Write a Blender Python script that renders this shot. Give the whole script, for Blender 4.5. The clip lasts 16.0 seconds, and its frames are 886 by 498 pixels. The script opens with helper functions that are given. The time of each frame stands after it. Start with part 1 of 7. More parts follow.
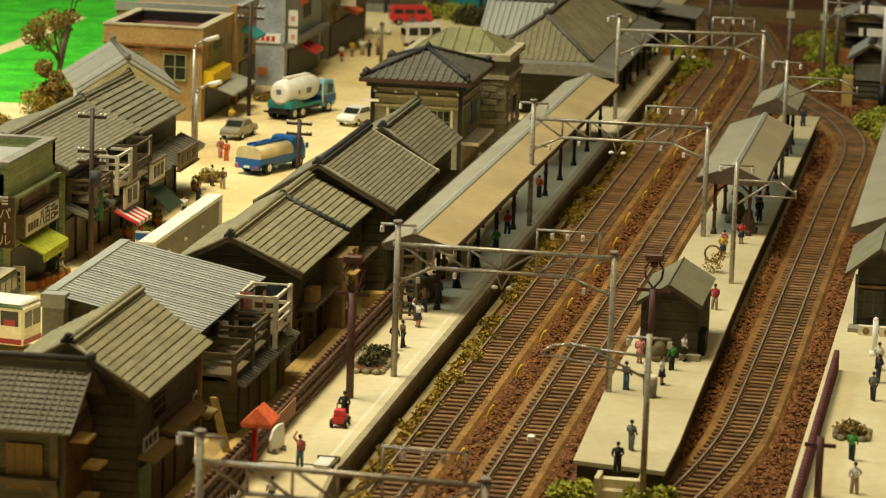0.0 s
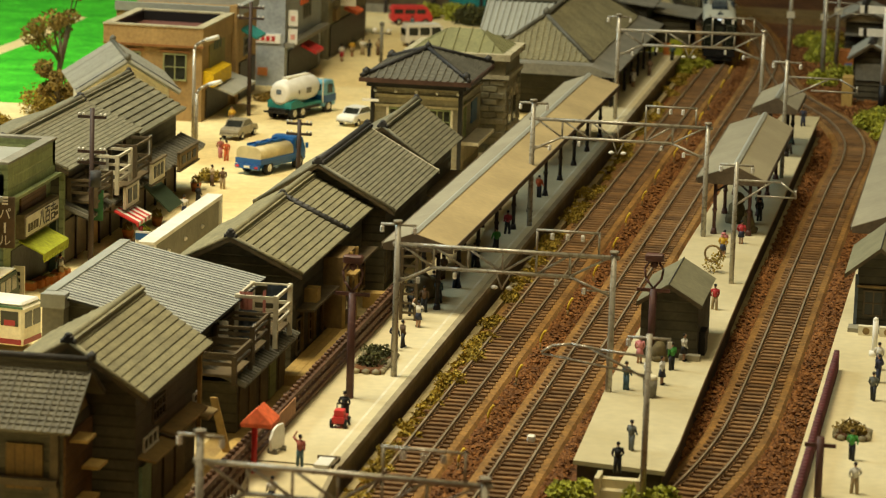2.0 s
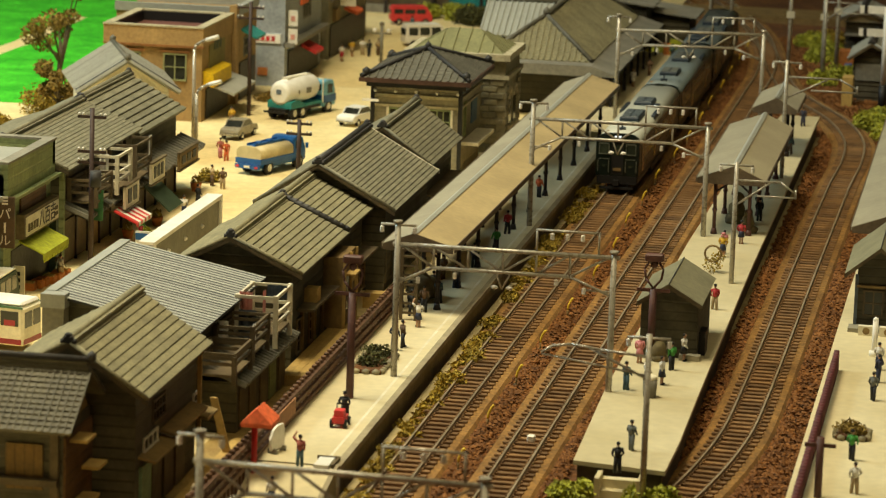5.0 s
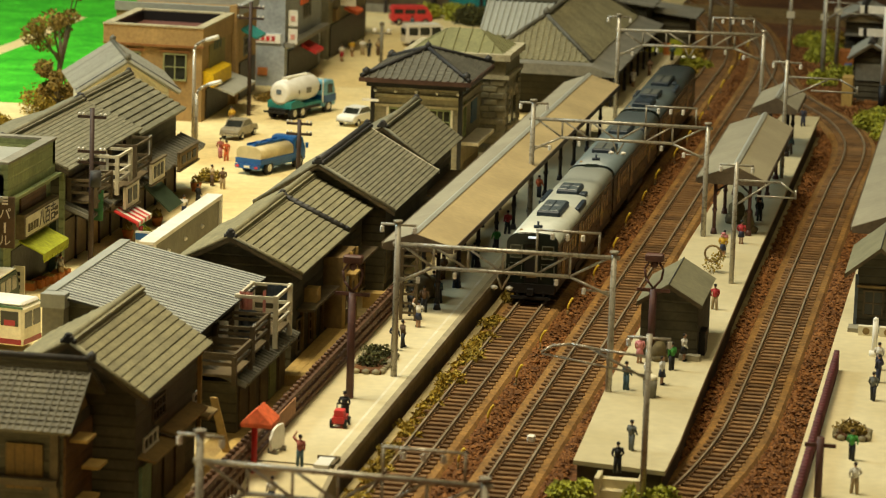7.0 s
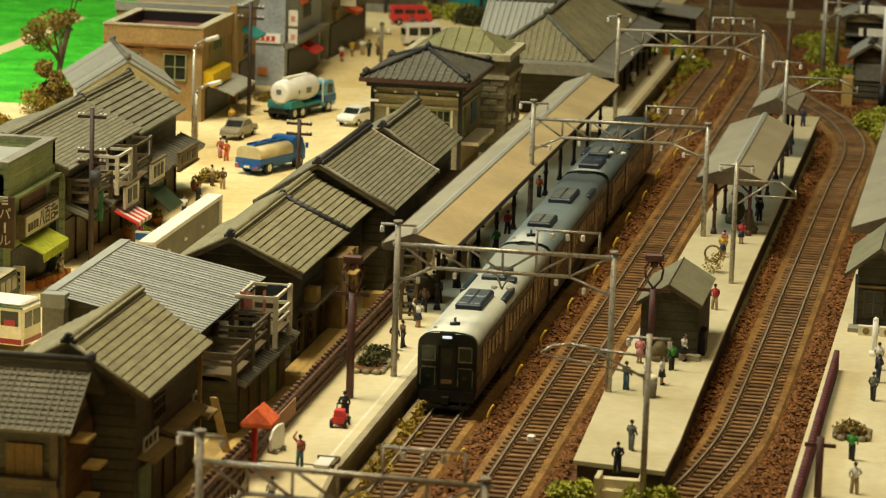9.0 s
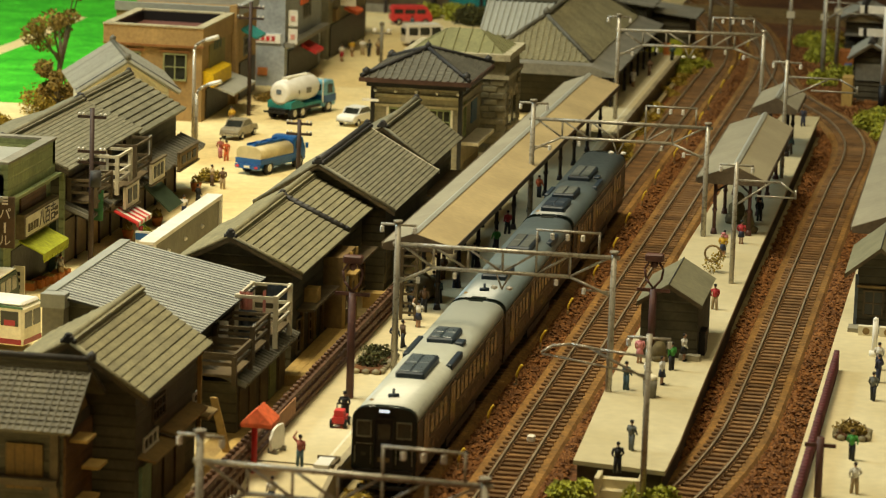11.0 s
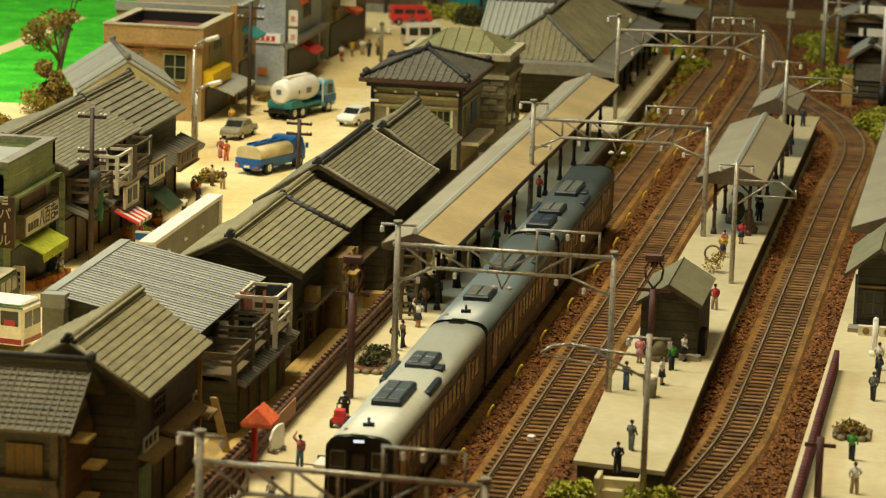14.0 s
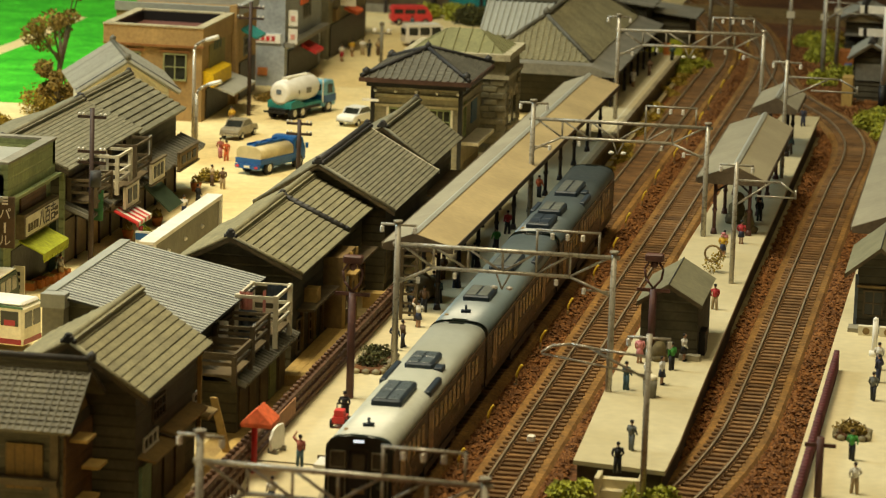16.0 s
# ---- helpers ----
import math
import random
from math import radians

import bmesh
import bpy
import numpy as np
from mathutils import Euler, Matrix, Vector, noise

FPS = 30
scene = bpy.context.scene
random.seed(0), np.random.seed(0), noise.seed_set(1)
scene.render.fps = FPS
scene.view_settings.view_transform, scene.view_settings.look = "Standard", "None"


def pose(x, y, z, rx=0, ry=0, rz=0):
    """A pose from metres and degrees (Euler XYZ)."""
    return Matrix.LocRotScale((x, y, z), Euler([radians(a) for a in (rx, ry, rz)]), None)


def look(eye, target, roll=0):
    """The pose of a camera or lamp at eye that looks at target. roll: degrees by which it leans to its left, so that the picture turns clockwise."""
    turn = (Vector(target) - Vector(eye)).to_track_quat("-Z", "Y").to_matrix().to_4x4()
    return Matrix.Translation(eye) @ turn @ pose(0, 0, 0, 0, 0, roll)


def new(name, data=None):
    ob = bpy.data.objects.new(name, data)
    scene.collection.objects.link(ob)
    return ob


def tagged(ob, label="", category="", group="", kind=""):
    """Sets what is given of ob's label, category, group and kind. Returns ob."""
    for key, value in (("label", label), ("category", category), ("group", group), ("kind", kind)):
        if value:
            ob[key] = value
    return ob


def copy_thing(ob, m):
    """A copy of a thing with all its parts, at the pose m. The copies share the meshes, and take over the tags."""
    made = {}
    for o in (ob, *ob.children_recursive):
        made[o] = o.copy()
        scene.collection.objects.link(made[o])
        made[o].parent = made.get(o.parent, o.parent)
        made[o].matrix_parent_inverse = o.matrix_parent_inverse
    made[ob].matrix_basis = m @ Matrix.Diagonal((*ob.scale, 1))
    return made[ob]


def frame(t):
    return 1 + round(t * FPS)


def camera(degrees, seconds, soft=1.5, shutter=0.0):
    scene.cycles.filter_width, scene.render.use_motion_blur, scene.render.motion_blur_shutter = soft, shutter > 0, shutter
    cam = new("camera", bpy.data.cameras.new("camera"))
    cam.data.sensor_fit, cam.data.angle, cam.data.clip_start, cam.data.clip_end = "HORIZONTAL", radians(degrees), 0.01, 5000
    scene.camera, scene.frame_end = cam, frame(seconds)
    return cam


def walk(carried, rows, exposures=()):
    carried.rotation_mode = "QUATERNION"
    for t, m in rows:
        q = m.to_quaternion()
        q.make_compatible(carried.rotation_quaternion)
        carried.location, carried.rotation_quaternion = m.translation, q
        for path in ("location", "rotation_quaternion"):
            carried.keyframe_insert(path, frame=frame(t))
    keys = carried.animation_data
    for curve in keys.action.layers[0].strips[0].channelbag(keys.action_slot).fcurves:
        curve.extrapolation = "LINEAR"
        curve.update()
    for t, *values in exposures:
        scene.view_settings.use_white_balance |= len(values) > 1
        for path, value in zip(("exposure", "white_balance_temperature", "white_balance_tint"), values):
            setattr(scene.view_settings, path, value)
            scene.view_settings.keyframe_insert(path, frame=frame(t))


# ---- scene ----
# A model railway station, built at its true size: lengths below are
# full-size metres and S brings them to the model's scale of 1:150.
S = 1 / 150

# ---- camera ----
cam = camera(14.99, 16.0, soft=1.2)
EYE = Vector((23.511, 0.0, 34.921)) * S
VIEW = look(EYE, EYE + Vector((-0.16628, 0.96697, -0.19329)), 1.85)
walk(cam, [(0.0, VIEW), (16.0, VIEW)], exposures=[(0.0, 0.0), (16.0, 0.0)])
cam.data.dof.use_dof = True
cam.data.dof.focus_distance = 165 * S
cam.data.dof.aperture_fstop = 60.0

# ---- light: unseen lamps over the layout, two warm and one cool ----
world = bpy.data.worlds.new("hall")
world.use_nodes = True
scene.world = world
world.node_tree.nodes["Background"].inputs[0].default_value = (1.0, 0.88, 0.61, 1)
world.node_tree.nodes["Background"].inputs[1].default_value = 0.13


def area_lamp(name, eye, target, sx, sy, watts, colour, spread=180):
    data = bpy.data.lights.new(name, "AREA")
    data.shape, data.size, data.size_y, data.energy, data.color = "RECTANGLE", sx, sy, watts, colour
    data.spread = math.radians(spread)
    ob = new(name, data)
    ob.matrix_world = look(eye, target)
    return ob


area_lamp("hall_lamp", (-0.33, 0.88, 1.3), Vector((-0.55, 0.96, 0)), 0.45, 0.45, 10.0, (1.0, 0.88, 0.57), 95)
# added warm fill from the front for the street fronts, no lamp known there
area_lamp("hall_lamp", (0.3, 0.25, 1.5), Vector((-0.35, 1.1, 0.1)), 0.6, 0.6, 4.5, (1.0, 0.83, 0.45))
area_lamp("cool_hall_lamp", (-1.15, 1.15, 0.95), Vector((-0.42, 1.1, 0.0)), 0.5, 0.4, 3.6, (0.74, 0.97, 1.0), 100)


# ---- materials ----
def mat(name, c1, c2=None, size=1.5, fine=0.25, rough=0.7, metal=0.0, bump=0.25, vary=0.12, grain=0.2, stretch=(1, 1, 1), emit=0.0, spec=0.4):
    """Two scales of noise between two colours, with fine relief. size and fine are full-size metres."""
    m = bpy.data.materials.new(name)
    m.use_nodes = True
    t = m.node_tree
    b = t.nodes["Principled BSDF"]
    n, l = t.nodes.new, t.links.new
    if c2 is None:
        c2 = tuple(v * 0.72 for v in c1)
    co = n("ShaderNodeTexCoord")
    mp = n("ShaderNodeMapping")
    mp.inputs["Scale"].default_value = stretch
    info = n("ShaderNodeObjectInfo")
    l(co.outputs["Object"], mp.inputs["Vector"])
    a, f = n("ShaderNodeTexNoise"), n("ShaderNodeTexNoise")
    a.noise_dimensions = f.noise_dimensions = "4D"
    a.inputs["Scale"].default_value, f.inputs["Scale"].default_value = 1 / (size * S), 1 / (fine * S)
    a.inputs["Detail"].default_value, f.inputs["Detail"].default_value = 4, 3
    w = n("ShaderNodeMath")
    w.operation = "MULTIPLY"
    w.inputs[1].default_value = 40
    l(info.outputs["Random"], w.inputs[0])
    for q in (a, f):
        l(mp.outputs[0], q.inputs["Vector"])
        l(w.outputs[0], q.inputs["W"])
    ramp = n("ShaderNodeValToRGB")
    ramp.color_ramp.elements[0].position, ramp.color_ramp.elements[1].position = 0.36, 0.64
    ramp.color_ramp.elements[0].color, ramp.color_ramp.elements[1].color = (*c2, 1), (*c1, 1)
    l(a.outputs["Fac"], ramp.inputs["Fac"])
    g = n("ShaderNodeMapRange")
    g.inputs["From Min"].default_value, g.inputs["From Max"].default_value = 0.3, 0.7
    g.inputs["To Min"].default_value, g.inputs["To Max"].default_value = 1 - grain, 1 + grain * 0.6
    l(f.outputs["Fac"], g.inputs["Value"])
    r = n("ShaderNodeMapRange")
    r.inputs["To Min"].default_value, r.inputs["To Max"].default_value = 1 - vary, 1 + vary
    l(info.outputs["Random"], r.inputs["Value"])
    k = n("ShaderNodeMath")
    k.operation = "MULTIPLY"
    l(g.outputs[0], k.inputs[0])
    l(r.outputs[0], k.inputs[1])
    mix = n("ShaderNodeVectorMath")
    mix.operation = "SCALE"
    l(ramp.outputs["Color"], mix.inputs[0])
    l(k.outputs[0], mix.inputs["Scale"])
    l(mix.outputs[0], b.inputs["Base Color"])
    rr = n("ShaderNodeMapRange")
    rr.inputs["To Min"].default_value, rr.inputs["To Max"].default_value = max(0.05, rough - 0.12), min(1, rough + 0.12)
    l(f.outputs["Fac"], rr.inputs["Value"])
    l(rr.outputs[0], b.inputs["Roughness"])
    b.inputs["Metallic"].default_value = metal
    b.inputs["Specular IOR Level"].default_value = spec
    if bump:
        bp = n("ShaderNodeBump")
        bp.inputs["Strength"].default_value = bump
        bp.inputs["Distance"].default_value = 0.08 * S
        l(f.outputs["Fac"], bp.inputs["Height"])
        l(bp.outputs[0], b.inputs["Normal"])
    if emit:
        b.inputs["Emission Color"].default_value = (*c1, 1)
        b.inputs["Emission Strength"].default_value = emit
    return m


def banded(m, axis, pitch, depth, dark=0.55):
    """Adds boards or courses: grooves every pitch metres along one object axis (0, 1, 2)."""
    t = m.node_tree
    n, l = t.nodes.new, t.links.new
    b = t.nodes["Principled BSDF"]
    co = n("ShaderNodeTexCoord")
    sep = n("ShaderNodeSeparateXYZ")
    l(co.outputs["Object"], sep.inputs[0])
    mul, fr, cmp = n("ShaderNodeMath"), n("ShaderNodeMath"), n("ShaderNodeMapRange")
    mul.operation, fr.operation = "MULTIPLY", "FRACT"
    mul.inputs[1].default_value = 1 / (pitch * S)
    l(sep.outputs[axis], mul.inputs[0])
    l(mul.outputs[0], fr.inputs[0])
    cmp.inputs["From Min"].default_value, cmp.inputs["From Max"].default_value = 0.0, 0.22
    cmp.inputs["To Min"].default_value = 0.0
    l(fr.outputs[0], cmp.inputs["Value"])
    bp = n("ShaderNodeBump")
    bp.inputs["Strength"].default_value, bp.inputs["Distance"].default_value = 0.9, depth * S
    l(cmp.outputs[0], bp.inputs["Height"])
    old = b.inputs["Normal"].links
    if old:
        l(old[0].from_socket, bp.inputs["Normal"])
    l(bp.outputs[0], b.inputs["Normal"])
    g = n("ShaderNodeMapRange")
    g.inputs["To Min"].default_value = dark
    l(cmp.outputs[0], g.inputs["Value"])
    mix = n("ShaderNodeVectorMath")
    mix.operation = "SCALE"
    l(b.inputs["Base Color"].links[0].from_socket, mix.inputs[0])
    l(g.outputs[0], mix.inputs["Scale"])
    l(mix.outputs[0], b.inputs["Base Color"])
    return m


M = {}
M["ground"] = mat("brown scatter", (0.19, 0.08, 0.026), (0.11, 0.045, 0.015), 3, 0.25, 0.95, bump=1.0, grain=0.6)
M["rock"] = mat("brown ballast stone", (0.30, 0.122, 0.031), (0.12, 0.047, 0.013), 0.35, 0.12, 0.9, bump=0.5, vary=0.3, grain=0.45)
M["bed"] = mat("ochre ballast shoulder", (0.33, 0.172, 0.046), (0.20, 0.10, 0.027), 2.5, 0.18, 0.95, bump=0.9, grain=0.5)
M["street"] = mat("sandy street", (0.88, 0.74, 0.40), (0.76, 0.60, 0.29), 6, 0.4, 0.85, bump=0.2, grain=0.12)
M["field"] = mat("bright green turf", (0.07, 0.62, 0.025), (0.03, 0.40, 0.012), 2.0, 0.3, 0.95, bump=1.0, grain=0.35)
M["platform"] = mat("cream platform surface", (0.66, 0.58, 0.375), (0.56, 0.48, 0.29), 4, 0.4, 0.5, bump=0.08, grain=0.09)
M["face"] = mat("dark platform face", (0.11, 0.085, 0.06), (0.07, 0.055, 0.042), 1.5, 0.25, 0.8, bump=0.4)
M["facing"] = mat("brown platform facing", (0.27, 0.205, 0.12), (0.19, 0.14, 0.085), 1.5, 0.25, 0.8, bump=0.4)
M["edge"] = mat("worn platform edge", (0.42, 0.35, 0.22), (0.30, 0.25, 0.16), 1.5, 0.25, 0.7)
M["footing"] = mat("ochre concrete footing", (0.46, 0.37, 0.19), (0.33, 0.26, 0.13), 2, 0.25, 0.85)
M["rail"] = mat("weathered rail", (0.34, 0.24, 0.14), (0.23, 0.155, 0.09), 1.0, 0.2, 0.45, metal=0.6, bump=0.1)
M["railtop"] = mat("worn rail head", (0.56, 0.46, 0.32), (0.45, 0.36, 0.25), 1.0, 0.2, 0.42, metal=0.6, bump=0.05)
M["sleeper"] = mat("brown sleeper", (0.25, 0.135, 0.052), (0.15, 0.08, 0.031), 1.0, 0.2, 0.8, vary=0.3)
M["mast"] = mat("beige catenary steel", (0.44, 0.40, 0.325), (0.36, 0.33, 0.265), 0.8, 0.2, 0.29, metal=0.2, bump=0.02, grain=0.08, spec=0.6)
M["insulator"] = mat("white insulator", (0.92, 0.90, 0.86), (0.85, 0.82, 0.76), 0.5, 0.2, 0.15, bump=0)
M["brownpost"] = mat("red-brown post paint", (0.12, 0.05, 0.04), (0.08, 0.034, 0.028), 0.6, 0.2, 0.55)
M["darkpost"] = mat("dark canopy post", (0.035, 0.024, 0.022), (0.022, 0.016, 0.015), 0.6, 0.2, 0.5)
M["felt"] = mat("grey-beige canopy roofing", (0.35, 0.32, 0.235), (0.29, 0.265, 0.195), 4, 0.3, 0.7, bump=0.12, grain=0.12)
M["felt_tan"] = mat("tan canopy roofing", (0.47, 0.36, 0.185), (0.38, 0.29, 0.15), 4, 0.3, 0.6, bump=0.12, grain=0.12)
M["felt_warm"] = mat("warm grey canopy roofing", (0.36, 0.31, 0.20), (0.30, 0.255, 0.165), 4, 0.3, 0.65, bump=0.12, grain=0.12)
M["felt_side"] = mat("fascia", (0.16, 0.12, 0.08), None, 1.0, 0.2, 0.7)
M["tile"] = mat("olive-grey roof sheet", (0.275, 0.25, 0.145), (0.205, 0.185, 0.11), 1.4, 0.12, 0.75, bump=0.3, vary=0.08, grain=0.28)
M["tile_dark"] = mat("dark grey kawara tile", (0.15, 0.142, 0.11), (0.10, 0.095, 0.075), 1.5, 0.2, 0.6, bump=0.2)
M["tile_old"] = mat("old brown-grey pantile", (0.145, 0.13, 0.085), (0.09, 0.08, 0.055), 1.2, 0.2, 0.7, bump=0.2, vary=0.15)
M["yard"] = mat("ochre yard dirt", (0.42, 0.29, 0.095), (0.27, 0.175, 0.06), 1.5, 0.2, 0.9, bump=0.5, grain=0.3)
M["tile_mid"] = mat("weathered grey-green pantile", (0.235, 0.22, 0.15), (0.165, 0.155, 0.105), 1.0, 0.12, 0.65, bump=0.35, grain=0.3, vary=0.08)
M["tile_blue"] = mat("blue-grey ribbed roof", (0.39, 0.40, 0.36), (0.34, 0.345, 0.31), 2.5, 0.2, 0.5, bump=0.05, grain=0.12)
# dark slab colours that put the shade of roof channels and joints into paint
M["tile_gap"] = mat("shaded roof channel", (0.07, 0.073, 0.075), (0.05, 0.052, 0.053), 2.0, 0.2, 0.7)
M["groove"] = mat("shaded roof joint", (0.115, 0.105, 0.07), (0.08, 0.073, 0.05), 1.5, 0.2, 0.8)
M["tile_slab"] = mat("shaded olive roof sheet", (0.235, 0.22, 0.138), (0.17, 0.16, 0.10), 1.8, 0.2, 0.75)
M["hall"] = mat("pale hall wall", (0.40, 0.38, 0.33), None, 20, 2, 0.9)
M["polebrown"] = mat("dark brown pole", (0.06, 0.036, 0.03), None, 0.6, 0.2, 0.6)
M["ridge"] = mat("charcoal ridge tile", (0.055, 0.052, 0.05), (0.035, 0.034, 0.034), 0.8, 0.2, 0.6)
M["boards"] = banded(mat("black-brown weatherboard", (0.10, 0.088, 0.055), (0.062, 0.055, 0.035), 1.2, 0.2, 0.75, vary=0.15), 2, 0.42, 0.06)
M["wood"] = mat("dark brown timber", (0.14, 0.104, 0.055), (0.085, 0.062, 0.034), 0.8, 0.15, 0.7, vary=0.2)
M["palewood"] = mat("pale ochre timber", (0.52, 0.35, 0.11), (0.40, 0.26, 0.08), 1.5, 0.2, 0.7, vary=0.15)
M["ochre"] = mat("ochre plank wall", (0.30, 0.20, 0.075), (0.20, 0.13, 0.05), 1.2, 0.2, 0.7, vary=0.15)
M["green_wall"] = banded(mat("sage green boards", (0.29, 0.335, 0.15), (0.21, 0.25, 0.11), 1.5, 0.2, 0.7), 2, 0.5, 0.04, 0.75)
M["pale_green"] = mat("pale green door paint", (0.20, 0.30, 0.19), (0.15, 0.23, 0.145), 0.8, 0.2, 0.6)
M["glass"] = mat("dark window pane", (0.03, 0.032, 0.026), (0.018, 0.02, 0.016), 0.6, 0.2, 0.12, bump=0)
M["cream"] = mat("cream paint", (0.80, 0.74, 0.58), (0.68, 0.62, 0.46), 1.0, 0.2, 0.55, bump=0.05, grain=0.12)
M["white"] = mat("white paint", (0.86, 0.84, 0.78), (0.78, 0.75, 0.68), 1.0, 0.2, 0.45, bump=0.04, grain=0.08)
M["greywall"] = mat("grey wall", (0.25, 0.235, 0.19), (0.19, 0.18, 0.145), 1.5, 0.2, 0.7)
M["stone"] = mat("olive-grey stone", (0.30, 0.265, 0.165), (0.21, 0.185, 0.115), 0.9, 0.2, 0.85, bump=0.5, vary=0.2)
M["stone_trim"] = mat("pale stone trim", (0.50, 0.45, 0.30), (0.40, 0.35, 0.23), 0.8, 0.2, 0.8)
M["copper"] = mat("olive green metal roof", (0.24, 0.235, 0.115), (0.18, 0.175, 0.085), 1.5, 0.2, 0.55)
M["tan"] = mat("tan plaster", (0.39, 0.255, 0.105), (0.30, 0.19, 0.075), 1.8, 0.2, 0.75)
M["blue_grey"] = mat("blue-grey plaster", (0.36, 0.39, 0.42), (0.29, 0.315, 0.34), 2.0, 0.2, 0.7)
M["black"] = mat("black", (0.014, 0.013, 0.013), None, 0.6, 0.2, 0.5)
M["train_roof"] = mat("pale grey train roof", (0.50, 0.51, 0.44), (0.44, 0.45, 0.38), 3, 0.3, 0.38, bump=0.03, grain=0.08, spec=0.5)
M["train_roof_blue"] = mat("slate grey train roof", (0.15, 0.185, 0.19), (0.125, 0.155, 0.16), 3, 0.3, 0.36, bump=0.03, grain=0.08, spec=0.5)
M["train_roof_dark"] = mat("dark slate train roof", (0.10, 0.125, 0.13), (0.085, 0.105, 0.11), 3, 0.3, 0.36, bump=0.03, grain=0.08, spec=0.5)
M["train"] = mat("gloss black train paint", (0.010, 0.016, 0.013), (0.007, 0.011, 0.009), 3, 0.3, 0.16, bump=0.02, grain=0.1, spec=0.35)
M["train_side"] = mat("dark olive train side", (0.009, 0.009, 0.008), (0.006, 0.006, 0.0055), 3, 0.3, 0.3, bump=0.02, grain=0.1, spec=0.12)
M["ac"] = mat("blue-black roof unit", (0.032, 0.046, 0.064), (0.024, 0.035, 0.05), 0.8, 0.2, 0.5, bump=0.05, spec=0.3)
M["lamp"] = mat("lit headlamp", (0.80, 0.90, 1.0), (0.80, 0.90, 1.0), 1, 0.3, 0.2, bump=0, emit=0.9)
M["screen"] = mat("cab window glass", (0.05, 0.06, 0.04), (0.02, 0.026, 0.018), 0.5, 0.2, 0.08, bump=0, spec=0.6)
M["trainwin"] = mat("train window", (0.19, 0.14, 0.05), (0.03, 0.027, 0.016), 0.8, 0.4, 0.12, bump=0, vary=0.6, spec=0.35)


# ---- mesh helpers (full-size metres) ----
def box(bm, x0, x1, y0, y1, z0, z1, bev=0.0, mi=0):
    vs = [bm.verts.new((x, y, z)) for x in (x0, x1) for y in (y0, y1) for z in (z0, z1)]
    fs = [bm.faces.new([vs[i] for i in q]) for q in ((0, 1, 3, 2), (4, 6, 7, 5), (0, 4, 5, 1), (2, 3, 7, 6), (0, 2, 6, 4), (1, 5, 7, 3))]
    for f in fs:
        f.material_index = mi
    if bev:
        es = list({e for f in fs for e in f.edges})
        out = bmesh.ops.bevel(bm, geom=es, offset=bev, segments=1, affect="EDGES", profile=0.5)
        for f in out["faces"]:
            f.material_index = mi
    return vs


def rod(bm, p, q, r, n=8, r2=None, mi=0):
    p, q = Vector(p), Vector(q)
    r2 = r if r2 is None else r2
    w = (q - p).normalized()
    u = w.orthogonal().normalized()
    v = w.cross(u)
    rings = []
    for c, k in ((p, r), (q, r2)):
        rings.append([bm.verts.new(c + (u * math.cos(6.28318 * i / n) + v * math.sin(6.28318 * i / n)) * k) for i in range(n)])
    for i in range(n):
        f = bm.faces.new((rings[0][i], rings[0][(i + 1) % n], rings[1][(i + 1) % n], rings[1][i]))
        f.smooth, f.material_index = n > 5, mi
    for ring in (rings[0][::-1], rings[1]):
        bm.faces.new(ring).material_index = mi


def ball(bm, c, r, sx=1, sy=1, sz=1, sub=1, mi=0):
    out = bmesh.ops.create_icosphere(bm, subdivisions=sub, radius=r)
    for v in out["verts"]:
        v.co = Vector((v.co.x * sx, v.co.y * sy, v.co.z * sz)) + Vector(c)
        for f in v.link_faces:
            f.smooth, f.material_index = True, mi


def prism(bm, pts, a, b, axis="y", mi=0):
    """A closed outline of (u, v) pushed from a to b along an axis: y: (x, z), x: (y, z), z: (x, y)."""
    put = {"y": lambda u, v, w: (u, w, v), "x": lambda u, v, w: (w, u, v), "z": lambda u, v, w: (u, v, w)}[axis]
    r0 = [bm.verts.new(put(u, v, a)) for u, v in pts]
    r1 = [bm.verts.new(put(u, v, b)) for u, v in pts]
    n = len(pts)
    fs = [bm.faces.new((r0[i], r0[(i + 1) % n], r1[(i + 1) % n], r1[i])) for i in range(n)]
    fs += [bm.faces.new(r0[::-1]), bm.faces.new(r1)]
    for f in fs:
        f.material_index = mi
    return fs


def mesh_of(name, bm, *mats, smooth=False):
    bmesh.ops.recalc_face_normals(bm, faces=bm.faces)
    for v in bm.verts:
        v.co *= S
    me = bpy.data.meshes.new(name)
    if smooth:
        for f in bm.faces:
            f.smooth = True
    bm.to_mesh(me)
    bm.free()
    for m in mats:
        me.materials.append(m)
    return me


def part(name, bm, material, parent, label="", at=None):
    mats = material if isinstance(material, (list, tuple)) else [material]
    ob = new(name, bm if isinstance(bm, bpy.types.Mesh) else mesh_of(name, bm, *mats))
    ob.parent = parent
    if at is not None:
        ob.matrix_basis = at
    return tagged(ob, label)


def P(x, y, z=0.0, rx=0, ry=0, rz=0):
    return pose(x * S, y * S, z * S, rx, ry, rz)


def thing(name, at, label, category, group="", kind=""):
    ob = new(name)
    ob.empty_display_size = 0.01
    ob.matrix_basis = at
    return tagged(ob, label, category, group, kind)


def solo(name, bm, material, at, label, category="", group="", kind=""):
    mats = material if isinstance(material, (list, tuple)) else [material]
    ob = new(name, mesh_of(name, bm, *mats))
    ob.matrix_basis = at
    return tagged(ob, label, category, group, kind)


def B():
    return bmesh.new()


def boxes(*rows):
    bm = B()
    for r in rows:
        box(bm, *r)
    return bm


